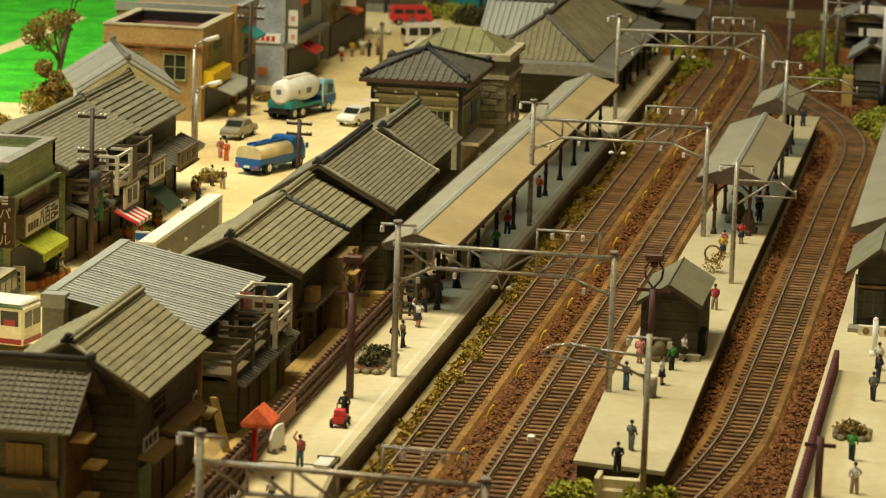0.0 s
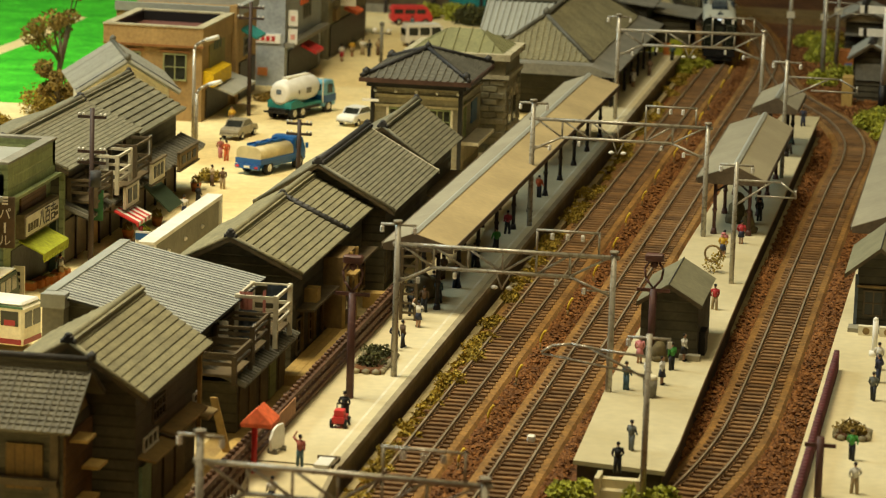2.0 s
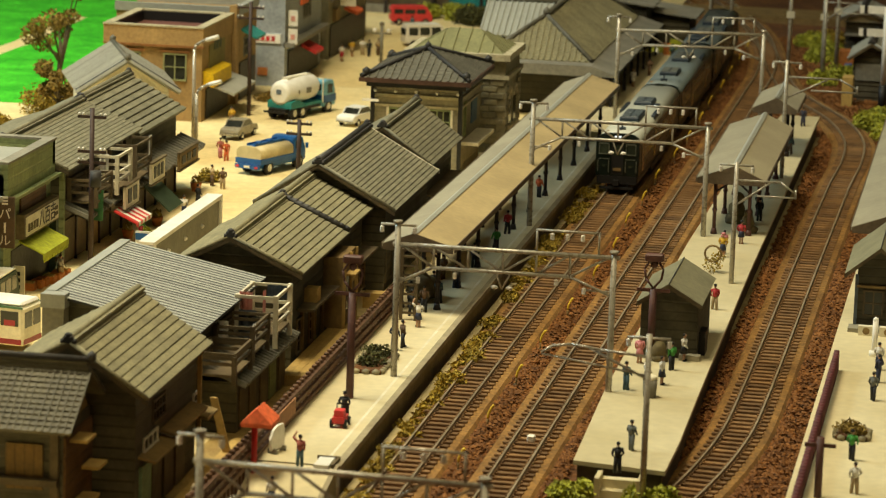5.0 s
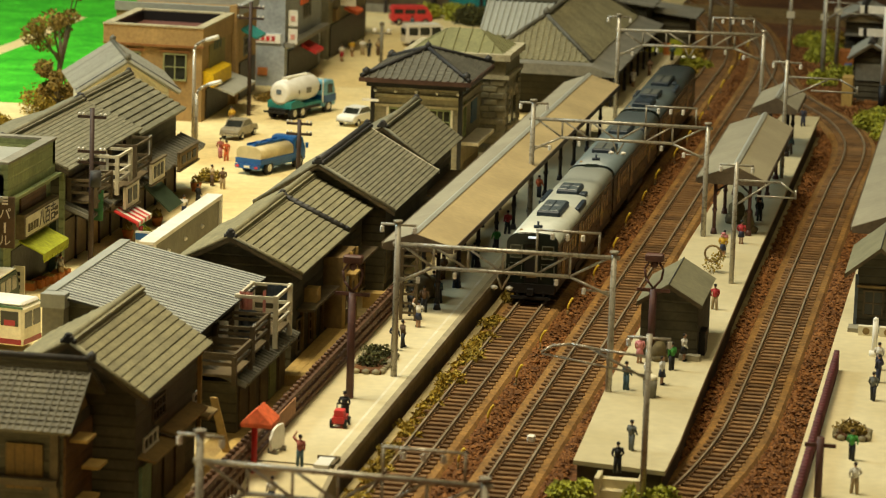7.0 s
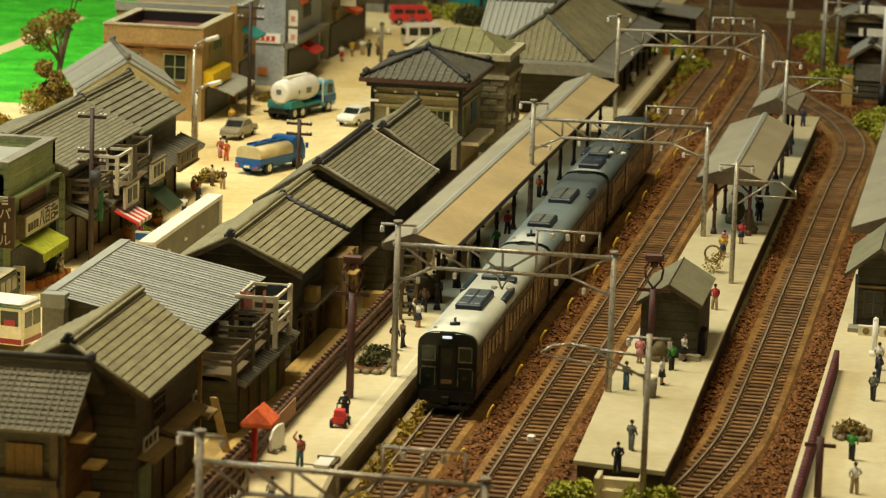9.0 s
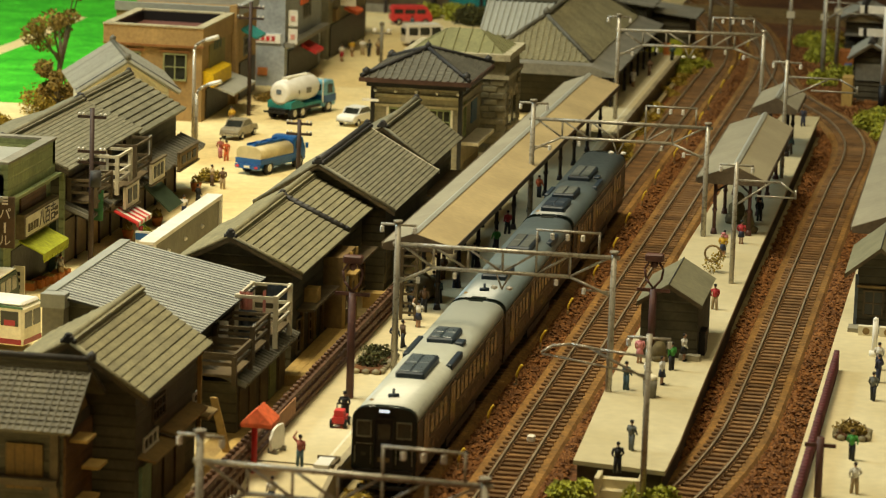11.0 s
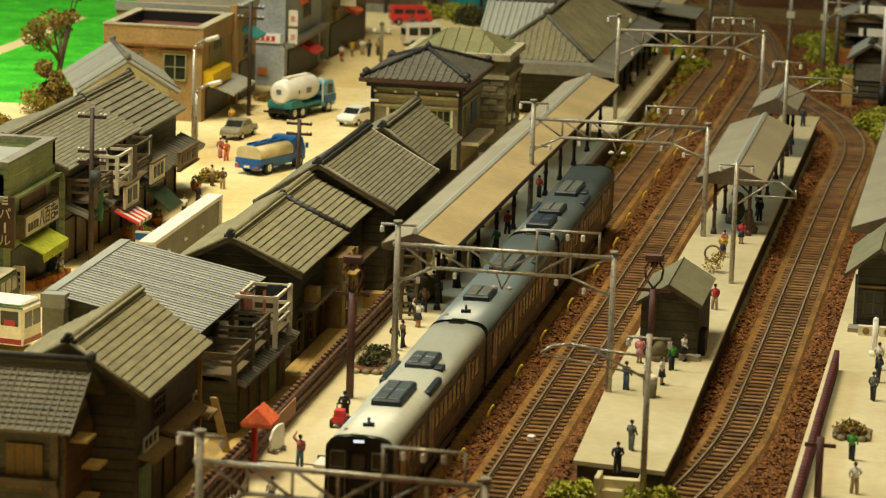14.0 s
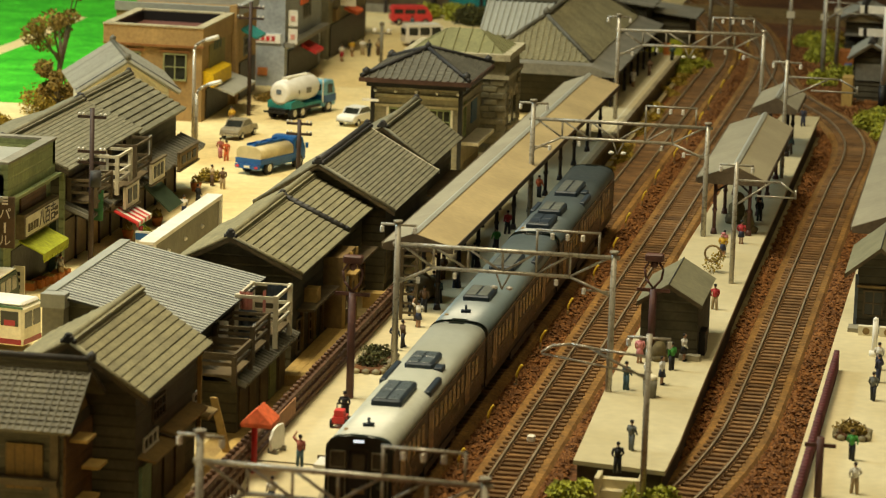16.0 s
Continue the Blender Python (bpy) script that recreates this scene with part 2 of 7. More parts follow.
# ---- paths of the tracks ----
def bend(y, y0, radius):
    return 0.0 if y < y0 else -(radius - math.sqrt(max(1.0, radius ** 2 - (y - y0) ** 2)))


def spline(pts):
    """x at y through points in order of y."""
    ys, xs = [p[1] for p in pts], [p[0] for p in pts]
    m = [0.0] * len(pts)
    for i in range(1, len(pts) - 1):
        m[i] = (xs[i + 1] - xs[i - 1]) / (ys[i + 1] - ys[i - 1])
    m[0], m[-1] = (xs[1] - xs[0]) / (ys[1] - ys[0]), (xs[-1] - xs[-2]) / (ys[-1] - ys[-2])

    def at(y):
        if y <= ys[0]:
            return xs[0] + m[0] * (y - ys[0])
        if y >= ys[-1]:
            return xs[-1] + m[-1] * (y - ys[-1])
        i = max(k for k in range(len(ys) - 1) if ys[k] <= y)
        h = ys[i + 1] - ys[i]
        u = (y - ys[i]) / h
        return ((2 * u ** 3 - 3 * u ** 2 + 1) * xs[i] + (u ** 3 - 2 * u ** 2 + u) * h * m[i]
                + (3 * u ** 2 - 2 * u ** 3) * xs[i + 1] + (u ** 3 - u ** 2) * h * m[i + 1])
    return at


def line_1(y):
    return -0.12 + 0.0045 * (y - 122) + bend(y, 250, 130)


def line_2(y):
    return 4.06 + 0.004 * (y - 125) + bend(y, 246, 150)


line_3 = spline([(6.5, 108), (9.4, 119), (11.35, 129), (12.35, 137.5), (12.6, 145), (12.75, 175), (12.95, 203), (13.15, 212), (12.8, 220.5), (11.2, 229),
                 (9.0, 235.5), (7.1, 241.5), (5.5, 250), (3.8, 262), (0.9, 278), (-3.2, 296), (-7.5, 312)])


# ---- ground, street, platforms ----
def sheet(name, x0, x1, y0, y1, z, thick, material, label, n=1):
    return solo(name, boxes((x0, x1, y0, y1, z - thick, z)), material, P(0, 0, 0), label, kind="structure")


sheet("ground", -190, 170, -60, 400, -0.55, 1.5, M["ground"], "brown scattered earth of the layout board")
sheet("street", -60, -5.95, 90, 300, 0.0, 0.5, M["street"], "sandy yellow street of the town")
sheet("field", -140, -36.5, 215, 330, 0.03, 0.3, M["field"], "bright green turf field beyond the houses")
sheet("yard", -8.6, -5.93, 100, 141.5, 0.03, 0.05, M["yard"], "trodden ochre dirt between the houses and the fence")
sheet("road_crossing", -16, 8, 286.5, 290.5, -0.04, 0.5, M["ochre"], "dusty plank road crossing the far tracks")
# unseen walls and ceiling added round the layout, pale to bounce fill light
for room in (("wall_north", -196, 176, 400, 406), ("wall_south", -196, 176, -66, -60), ("wall_west", -196, -190, -60, 400), ("wall_east", 170, 176, -60, 400)):
    nm, a, b, c, e = room
    sheet(nm, a, b, c, e, 280, 282, M["hall"], "plain pale wall of the unseen hall")
sheet("ceiling", -196, 176, -66, 406, 286, 6, M["hall"], "plain pale ceiling of the unseen hall")


def platform(name, outline, label, face=None):
    """outline: plan points (x, y), top at 0.9; a lip over a recessed dark face, and a footing below."""
    top = B()
    prism(top, outline, 0.72, 0.9, "z")
    ob = solo(name, top, M["platform"], P(0, 0, 0), label, kind="structure")
    cx = sum(p[0] for p in outline) / len(outline)
    cy = sum(p[1] for p in outline) / len(outline)
    low = B()
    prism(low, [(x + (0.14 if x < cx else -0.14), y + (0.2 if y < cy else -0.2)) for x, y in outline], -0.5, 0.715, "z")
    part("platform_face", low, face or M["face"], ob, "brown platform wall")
    return ob


p1 = platform("platform_1", [(-5.6, 125.5), (-1.9, 125.5), (-1.9, 251), (-5.6, 251)], "cream station platform with a brown edge", M["facing"])
part("platform_lip", boxes((-2.15, -1.86, 125.4, 251.05, 0.66, 0.905)), M["edge"], p1, "worn brown lip")
part("footing", boxes((-1.75, -1.4, 118, 251, -0.5, -0.14)), M["footing"], p1, "ochre concrete footing strip")
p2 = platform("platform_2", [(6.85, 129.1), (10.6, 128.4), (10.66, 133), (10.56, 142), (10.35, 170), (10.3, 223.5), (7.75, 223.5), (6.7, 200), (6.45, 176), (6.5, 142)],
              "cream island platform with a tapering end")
part("footing", boxes((10.25, 10.5, 160, 222, -0.5, -0.25)), M["footing"], p2, "ochre concrete footing strip")
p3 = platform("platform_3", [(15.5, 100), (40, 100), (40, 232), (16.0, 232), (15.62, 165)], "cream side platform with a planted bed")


part("white_line", boxes((-2.62, -2.5, 126, 250, 0.9, 0.904)), M["cream"], p1, "thin worn cream line")


# ---- tracks ----
def track(name, line, y0, y1, label):
    ob = thing(name, P(0, 0, 0), label, "railway track", "tracks")
    ys = [y0 + (y1 - y0) * i / 150 for i in range(151)]

    def frame_at(y):
        d = Vector(((line(y + 0.2) - line(y - 0.2)), 0.4)).normalized()
        return Vector((line(y), y)), d, Vector((d.y, -d.x))
    bed = B()
    prev = None
    for y in ys:
        c, d, n = frame_at(y)
        ring = [bed.verts.new((c.x + n.x * o, c.y + n.y * o, z)) for o, z in ((-1.62, -0.56), (-1.36, -0.25), (-1.04, -0.23), (-0.98, -0.33), (0.98, -0.33), (1.04, -0.23), (1.36, -0.25), (1.62, -0.56))]
        if prev:
            for i in range(7):
                bed.faces.new((prev[i], prev[i + 1], ring[i + 1], ring[i])).material_index = int(i == 3)
        prev = ring
    part("ballast_bed", bed, [M["bed"], M["ground"]], ob, "ochre ballast shoulder")
    for side in (-0.625, 0.625):
        for nm, w, za, zb, mt in (("rail", 0.03, -0.12, -0.035, M["rail"]), ("rail_head", 0.04, -0.035, 0.0, M["railtop"]), ("rail_foot", 0.085, -0.16, -0.12, M["rail"])):
            bm = B()
            prev = None
            for y in ys:
                c, d, n = frame_at(y)
                ring = [bm.verts.new((c.x + n.x * (side + o), c.y + n.y * (side + o), z)) for o, z in ((-w, za), (-w, zb), (w, zb), (w, za))]
                if prev:
                    for i in range(4):
                        bm.faces.new((prev[i], prev[(i + 1) % 4], ring[(i + 1) % 4], ring[i]))
                prev = ring
            part(nm, bm, mt, ob)
    return ob, frame_at


def sleepers(ob, frame_at, y0, y1, step):
    bm = B()
    box(bm, -1.08, 1.08, -0.13, 0.13, -0.34, -0.15, 0.03)
    for sx in (-1, 1):
        for o in (0.5, 0.75):
            box(bm, sx * o - 0.04, sx * o + 0.04, -0.09, 0.09, -0.16, -0.09)
    me = mesh_of("sleeper", bm, M["sleeper"])
    y, k = y0, 0
    while y < y1:
        c, d, n = frame_at(y)
        a = math.degrees(math.atan2(-d.x, d.y)) + random.uniform(-1.2, 1.2)
        part("sleeper", me, None, ob, at=P(c.x, c.y, random.uniform(-0.01, 0.01), rz=a))
        y += step
        k += 1


t1 = track("railway_track", line_1, 96, 368, "weathered railway track beside the main platform")
t2 = track("railway_track", line_2, 96, 300, "weathered railway track between two platforms")
t3 = track("railway_track", line_3, 106, 312, "curving railway track beside the island platform")

t3[0].location.z = -0.012 * S

# ---- loose ballast between the tracks, one heap of stones ----
def stones(name, spots, material, label, lo, hi, flat=0.7):
    base = np.array([(1, 0, 0), (-1, 0, 0), (0, 1, 0), (0, -1, 0), (0, 0, 1), (0, 0, -1)], float)
    tri = np.array([(0, 2, 4), (2, 1, 4), (1, 3, 4), (3, 0, 4), (2, 0, 5), (1, 2, 5), (3, 1, 5), (0, 3, 5)])
    rng = np.random.default_rng(4)
    n = len(spots)
    r = rng.uniform(lo, hi, (n, 1, 1)) * rng.uniform(0.6, 1.3, (n, 6, 1))
    a = rng.uniform(0, 6.28, n)
    v = base[None] * r
    v = v + rng.uniform(-0.2, 0.2, v.shape) * hi
    c, s = np.cos(a)[:, None], np.sin(a)[:, None]
    v = np.stack([v[..., 0] * c - v[..., 1] * s, v[..., 0] * s + v[..., 1] * c, v[..., 2] * flat], -1)
    v = (v + np.asarray(spots)[:, None, :]) * S
    f = (tri[None] + 6 * np.arange(n)[:, None, None]).reshape(-1, 3)
    me = bpy.data.meshes.new(name)
    me.from_pydata(v.reshape(-1, 3).tolist(), [], f.tolist())
    me.materials.append(material)
    ob = new(name, me)
    return tagged(ob, label, "gravel", kind="stuff")


def ballast_spots():
    rng = np.random.default_rng(7)
    out = []
    while len(out) < 85000:
        y = 98 + 175 * rng.random() ** 1.3
        x = rng.uniform(-1.3, 16.2)
        near = min(abs(x - line_1(y)), abs(x - line_2(y)), abs(x - line_3(y)))
        if near < 1.5 and rng.random() > 0.012:
            continue
        if near < 1.2:
            continue
        if (6.3 < x < 10.5 and 128 < y < 224) or (x > 15.7 and y < 233):
            continue
        heap = 0.16 * max(0.0, min(1.0, (near - 1.4) * 2))
        out.append((x, y, -0.52 + heap * rng.random() * 2 + 0.05))
    return out


stones("loose_ballast", ballast_spots(), M["rock"], "coarse red-brown ballast stones between the tracks", 0.05, 0.155)


# ---- catenary portals ----
def insulator(parent, x, z, y=0.0, side=0):
    bm = B()
    for i in range(3):
        ball(bm, (x, y, z - 0.09 * i), 0.115, 1, 1, 0.7, 1)
    part("insulator", bm, M["insulator"], parent, "white porcelain insulator")


def portal(at_pose):
    """Left mast at the origin, on the platform; the span runs along x."""
    ob = thing("catenary_portal", at_pose, "beige steel catenary portal spanning two tracks", "catenary", "catenary portals")
    xl, xr, zt = 0.0, 9.47, 6.81
    W = xr - xl

    def at(u):
        return xl + W * u
    for x, z0, z1 in ((xl, 0.9, zt + 0.95), (xr, -0.5, zt + 0.2)):
        bm = B()
        rod(bm, (x, 0, z0), (x, 0, z1), 0.145, 10, 0.13)
        rod(bm, (x, 0, z1), (x, 0, z1 + 0.1), 0.2, 10)
        part("mast", bm, M["mast"], ob)
    bm = B()
    rod(bm, (xl - 0.2, 0, zt), (xr + 0.25, 0, zt), 0.1, 8)
    part("top_chord", bm, M["mast"], ob)
    zb = zt - 0.95
    bm = B()
    rod(bm, (at(0.165), 0, zb), (at(0.80), 0, zb), 0.085, 8)
    part("bottom_chord", bm, M["mast"], ob)
    for u in (0.17, 0.33, 0.49, 0.645, 0.80):
        bm = B()
        rod(bm, (at(u), 0, zb), (at(u), 0, zt), 0.06, 6)
        part("upright", bm, M["mast"], ob)
    for a, b in ((0.02, 0.17), (0.17, 0.33), (0.33, 0.49)):
        bm = B()
        rod(bm, (at(a), 0, zt), (at(b), 0, zb), 0.06, 6)
        part("diagonal", bm, M["mast"], ob)
    for a, b in ((0.645, 0.49), (0.80, 0.645), (0.98, 0.80)):
        bm = B()
        rod(bm, (at(a), 0, zt), (at(b), 0, zb), 0.06, 6)
        part("diagonal", bm, M["mast"], ob)
    for a, b in ((0.0, 0.165), (1.0, 0.80)):
        bm = B()
        rod(bm, (at(a), 0, zt - 1.72), (at(b), 0, zb), 0.075, 6)
        part("knee_brace", bm, M["mast"], ob)
        bm = B()
        x, k = at(a), (0.95 if a == 0 else -1.25)
        rod(bm, (x, 0, zt - 1.5), (x + k, 0, zt - 1.5), 0.045, 6)
        part("steady_arm", bm, M["mast"], ob)
        insulator(ob, x + k, zt - 1.45)
    bm = B()
    rod(bm, (xl - 0.75, 0, zt + 0.85), (xl + 0.8, 0, zt + 0.85), 0.07, 6)
    part("crossarm", bm, M["mast"], ob)
    insulator(ob, xl - 0.7, zt + 0.72)
    insulator(ob, xl + 0.74, zt + 0.72)
    bm = B()
    for u in (0.645, 0.93):
        rod(bm, (at(u), 0, zt), (at(u), 0, zt + 1.02), 0.055, 6)
    rod(bm, (at(0.645) - 0.05, 0, zt + 1.02), (at(0.93) + 0.05, 0, zt + 1.02), 0.06, 6)
    part("feeder_frame", bm, M["mast"], ob)
    for u in (0.715, 0.785, 0.855):
        insulator(ob, at(u), zt + 0.86)
    bm = B()
    rod(bm, (at(0.46), 0, zb), (at(0.49), 0, zb - 0.75), 0.045, 6)
    rod(bm, (at(0.53), 0, zb), (at(0.49), 0, zb - 0.75), 0.045, 6)
    part("drop_bracket", bm, M["mast"], ob)
    for x in (at(0.455), at(0.525)):
        bm = B()
        ball(bm, (x, 0, zb - 0.68), 0.12, 1.5, 1, 0.9)
        part("insulator", bm, M["insulator"], ob)
    insulator(ob, at(0.27), zb - 0.2)
    insulator(ob, at(0.74), zb - 0.2)
    return ob


first = portal(P(-2.76, 141.1, 0, rz=0.1))
for x, y, a in ((-1.98, 103.0, -2.7), (-2.42, 178.2, 1.1), (-2.7, 217.4, 8.0)):
    copy_thing(first, P(x, y, 0, rz=a))


def bracket_pole(x, y, z0, z1, arm, lift, label, curved=False):
    ob = thing("catenary_pole", P(x, y, z0), label, "catenary", "single catenary poles")
    h = z1 - z0
    bm = B()
    rod(bm, (0, 0, 0), (0, 0, h), 0.13, 10, 0.115)
    part("mast", bm, M["mast"], ob)
    bm = B()
    rod(bm, (-0.85, 0, h - 0.15), (0.85, 0, h - 0.15), 0.065, 6)
    part("crossarm", bm, M["mast"], ob)
    insulator(ob, -0.8, h - 0.28)
    insulator(ob, 0.8, h - 0.28)
    k = 1 if arm > 0 else -1
    bm = B()
    za = h - lift
    if curved:
        pts = [(0, za - 0.3), (arm * 0.45, za - 0.15), (arm * 0.72, za + 0.0), (arm * 0.9, za - 0.12), (arm, za - 0.42)]
        for p, q in zip(pts, pts[1:]):
            rod(bm, (p[0], 0, p[1]), (q[0], 0, q[1]), 0.065, 6)
        rod(bm, (0, 0, za - 1.2), (arm * 0.55, 0, za - 0.1), 0.06, 6)
        rod(bm, (0, 0, za - 1.05), (arm, 0, za - 0.45), 0.05, 6)
    else:
        rod(bm, (0, 0, za), (arm * 0.75, 0, za), 0.06, 6)
        rod(bm, (arm * 0.75, 0, za), (arm, 0, za - 0.55), 0.06, 6)
        rod(bm, (0, 0, za - 1.3), (arm * 0.6, 0, za), 0.06, 6)
        rod(bm, (arm * 0.35, 0, za - 0.75), (arm, 0, za - 0.75), 0.055, 6)
        rod(bm, (arm, 0, za - 0.8), (arm, 0, za - 0.35), 0.06, 6)
    part("bracket_arm", bm, M["mast"], ob)
    return ob


bracket_pole(9.9, 127.0, -0.5, 6.7, -4.2, 0.6, "beige steel pole with a curved bracket arm", True)
bracket_pole(9.7, 166.2, 0.9, 7.1, 3.0, 0.9, "beige steel pole with a straight bracket arm")
bracket_pole(9.7, 198.5, 0.9, 8.0, 4.2, 1.0, "beige steel pole with a straight bracket arm")
bracket_pole(9.0, 246.5, -0.5, 6.8, 3.2, 0.9, "beige steel pole with a straight bracket arm")


# ---- platform canopies ----
def canopy(x0, x1, y0, y1, ze, zr, base, posts, label, xr=None, turn=0.0, sunny="felt", post_mat=None, inset=1.2):
    ob = thing("platform_canopy", P(x0, y0, 0, rz=turn) @ P(-x0, -y0, 0), label, "canopy", "platform canopies")
    xm = (x0 + x1) / 2 if xr is None else xr
    for nm, a, b in (("roof_slope", x0, xm), ("roof_slope", x1, xm)):
        bm = B()
        prism(bm, [(a, ze), (b, zr), (b, zr - 0.14), (a, ze - 0.16)], y0, y1)
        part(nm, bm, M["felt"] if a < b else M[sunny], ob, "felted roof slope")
    bm = B()
    prism(bm, [(xm - 0.16, zr + 0.0), (xm, zr + 0.1), (xm + 0.16, zr + 0.0), (xm, zr - 0.06)], y0 - 0.02, y1 + 0.02)
    part("ridge_cap", bm, M["tile_blue"], ob, "pale ridge strip")
    for x in (x0, x1):
        k = 0.05 if x == x0 else -0.05
        part("fascia", boxes((min(x, x - k), max(x, x - k), y0, y1, ze - 0.26, ze + 0.02)), M["felt_side"], ob)
    for y in (y0 - 0.04, y1 - 0.02):
        bm = B()
        prism(bm, [(x0 + 0.05, ze - 0.03), (xm, zr - 0.02), (x1 - 0.05, ze - 0.03), (x1 - 0.05, ze - 0.3), (x0 + 0.05, ze - 0.3)], y, y + 0.06)
        part("gable_board", bm, M["felt_side"], ob)
    n = posts
    for i in range(n):
        y = y0 + inset + (y1 - y0 - 2 * inset) * i / (n - 1)
        for x in (xm - (xm - x0) * 0.5, xm + (x1 - xm) * 0.5):
            bm = B()
            rod(bm, (x, y, base + 0.1), (x, y, ze + 0.1), 0.1, 8)
            rod(bm, (x, y, base), (x, y, base + 0.3), 0.19, 8, 0.13)
            rod(bm, (x, y, base + 1.25), (x, y, base + 1.4), 0.14, 8)
            part("post", bm, post_mat or M["darkpost"], ob)
        bm = B()
        rod(bm, (xm - (xm - x0) * 0.5, y, ze - 0.8), (xm, y, ze - 0.05), 0.06, 5)
        rod(bm, (xm + (x1 - xm) * 0.5, y, ze - 0.8), (xm, y, ze - 0.05), 0.06, 5)
        box(bm, x0 + 0.2, x1 - 0.2, y - 0.09, y + 0.09, ze - 0.22, ze - 0.05)
        part("truss", bm, M["darkpost"], ob)
    return ob


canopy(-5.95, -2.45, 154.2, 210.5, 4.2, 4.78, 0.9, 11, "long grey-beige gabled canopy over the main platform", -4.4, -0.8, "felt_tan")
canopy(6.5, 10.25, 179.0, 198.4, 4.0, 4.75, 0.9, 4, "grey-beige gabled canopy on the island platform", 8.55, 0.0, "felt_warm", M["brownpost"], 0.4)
canopy(7.2, 10.0, 205.4, 212.5, 4.0, 4.7, 0.9, 2, "small grey gabled shelter on the island platform", 8.7)
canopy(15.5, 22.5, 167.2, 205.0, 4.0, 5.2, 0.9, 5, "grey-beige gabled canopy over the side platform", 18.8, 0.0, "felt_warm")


# ---- houses ----
def slope(parent, p, q, up, thick, pitch, material, bw=0.12, bh=0.17, rows=0, name="roof", slab=None):
    """A roof plane: p, q the ends of its upper edge (x, y, z), up the vector from upper edge to eave. Rolls run down it every pitch metres."""
    p, q, dn = Vector(p), Vector(q), Vector(up)
    al = q - p
    nrm = al.cross(dn).normalized()
    if nrm.z < 0:
        nrm = -nrm
    bm = B()
    a = [p, q, q + dn, p + dn]
    top = [bm.verts.new(v) for v in a]
    low = [bm.verts.new(v - nrm * thick) for v in a]
    bm.faces.new(top)
    bm.faces.new(low[::-1])
    for i in range(4):
        bm.faces.new((top[i], top[(i + 1) % 4], low[(i + 1) % 4], low[i]))
    # olive slabs take a darker copy, the shade between rolls put into colour
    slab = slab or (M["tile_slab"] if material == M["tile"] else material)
    roof = part(name, bm, slab, parent, "ribbed tile roof slope")
    if pitch > 9:
        return roof
    n = max(2, round(al.length / pitch))
    bm = B()
    d, s = dn.normalized(), al.normalized()
    L = dn.length
    sec = [(-bw, 0), (-bw * 0.6, bh), (bw * 0.6, bh), (bw, 0)]
    r0 = [bm.verts.new(s * u + nrm * v) for u, v in sec]
    r1 = [bm.verts.new(s * u + nrm * v + d * L) for u, v in sec]
    for i in range(3):
        bm.faces.new((r0[i], r0[i + 1], r1[i + 1], r1[i]))
    bm.faces.new(r1)
    bm.faces.new(r0)
    me = mesh_of("batten", bm, material)
    for i in range(n + 1):
        c = p + al * (i / n)
        part("batten", me, None, roof, at=P(c.x, c.y, c.z + random.uniform(-0.01, 0.01)))
    return roof


def course_slope(parent, p, q, down, n, material, lip=0.07, joint=0.12, name="roof", groove=None):
    """A roof plane of n overlapping courses that run along its upper edge p to q; down leads from the ridge to the eave."""
    p, q, dn = Vector(p), Vector(q), Vector(down)
    al = q - p
    nrm = al.cross(dn).normalized()
    if nrm.z < 0:
        nrm = -nrm
    bm = B()
    a = [p, q, q + dn, p + dn]
    top = [bm.verts.new(v) for v in a]
    low = [bm.verts.new(v - nrm * 0.12) for v in a]
    bm.faces.new(top)
    bm.faces.new(low[::-1])
    for i in range(4):
        bm.faces.new((top[i], top[(i + 1) % 4], low[(i + 1) % 4], low[i]))
    # the dark slab shows between courses as their joint shade
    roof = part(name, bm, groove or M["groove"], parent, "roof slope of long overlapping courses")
    step = dn / n
    bm = B()
    sec = [(step * joint, 0.012), (step * 0.55, lip * 0.75), (step * 0.94, lip), (step, lip * 0.55), (step, 0.004), (step * joint, 0.004)]
    r0 = [bm.verts.new(u + nrm * v) for u, v in sec]
    r1 = [bm.verts.new(al + u + nrm * v) for u, v in sec]
    for i in range(6):
        bm.faces.new((r0[i], r0[(i + 1) % 6], r1[(i + 1) % 6], r1[i]))
    bm.faces.new(r0)
    bm.faces.new(r1)
    me = mesh_of("roof_course", bm, material)
    for i in range(n):
        c = p + step * i
        part("roof_course", me, None, roof, at=P(c.x + random.uniform(-0.008, 0.008), c.y + random.uniform(-0.03, 0.03), c.z + random.uniform(-0.006, 0.006)))
    return roof


def ridge_line(parent, p, q, r=0.17, ends=(1, 1), mt=None):
    p, q = Vector(p), Vector(q)
    mt = mt or M["ridge"]
    bm = B()
    rod(bm, p, q, r, 6)
    part("ridge", bm, mt, parent, "charcoal ridge tiles")
    for e, c in zip(ends, (p, q)):
        if e:
            bm = B()
            ball(bm, c + Vector((0, 0, r * 0.8)), r * 1.45, 1, 1, 1.2, 1)
            part("ridge_ornament", bm, mt, parent)


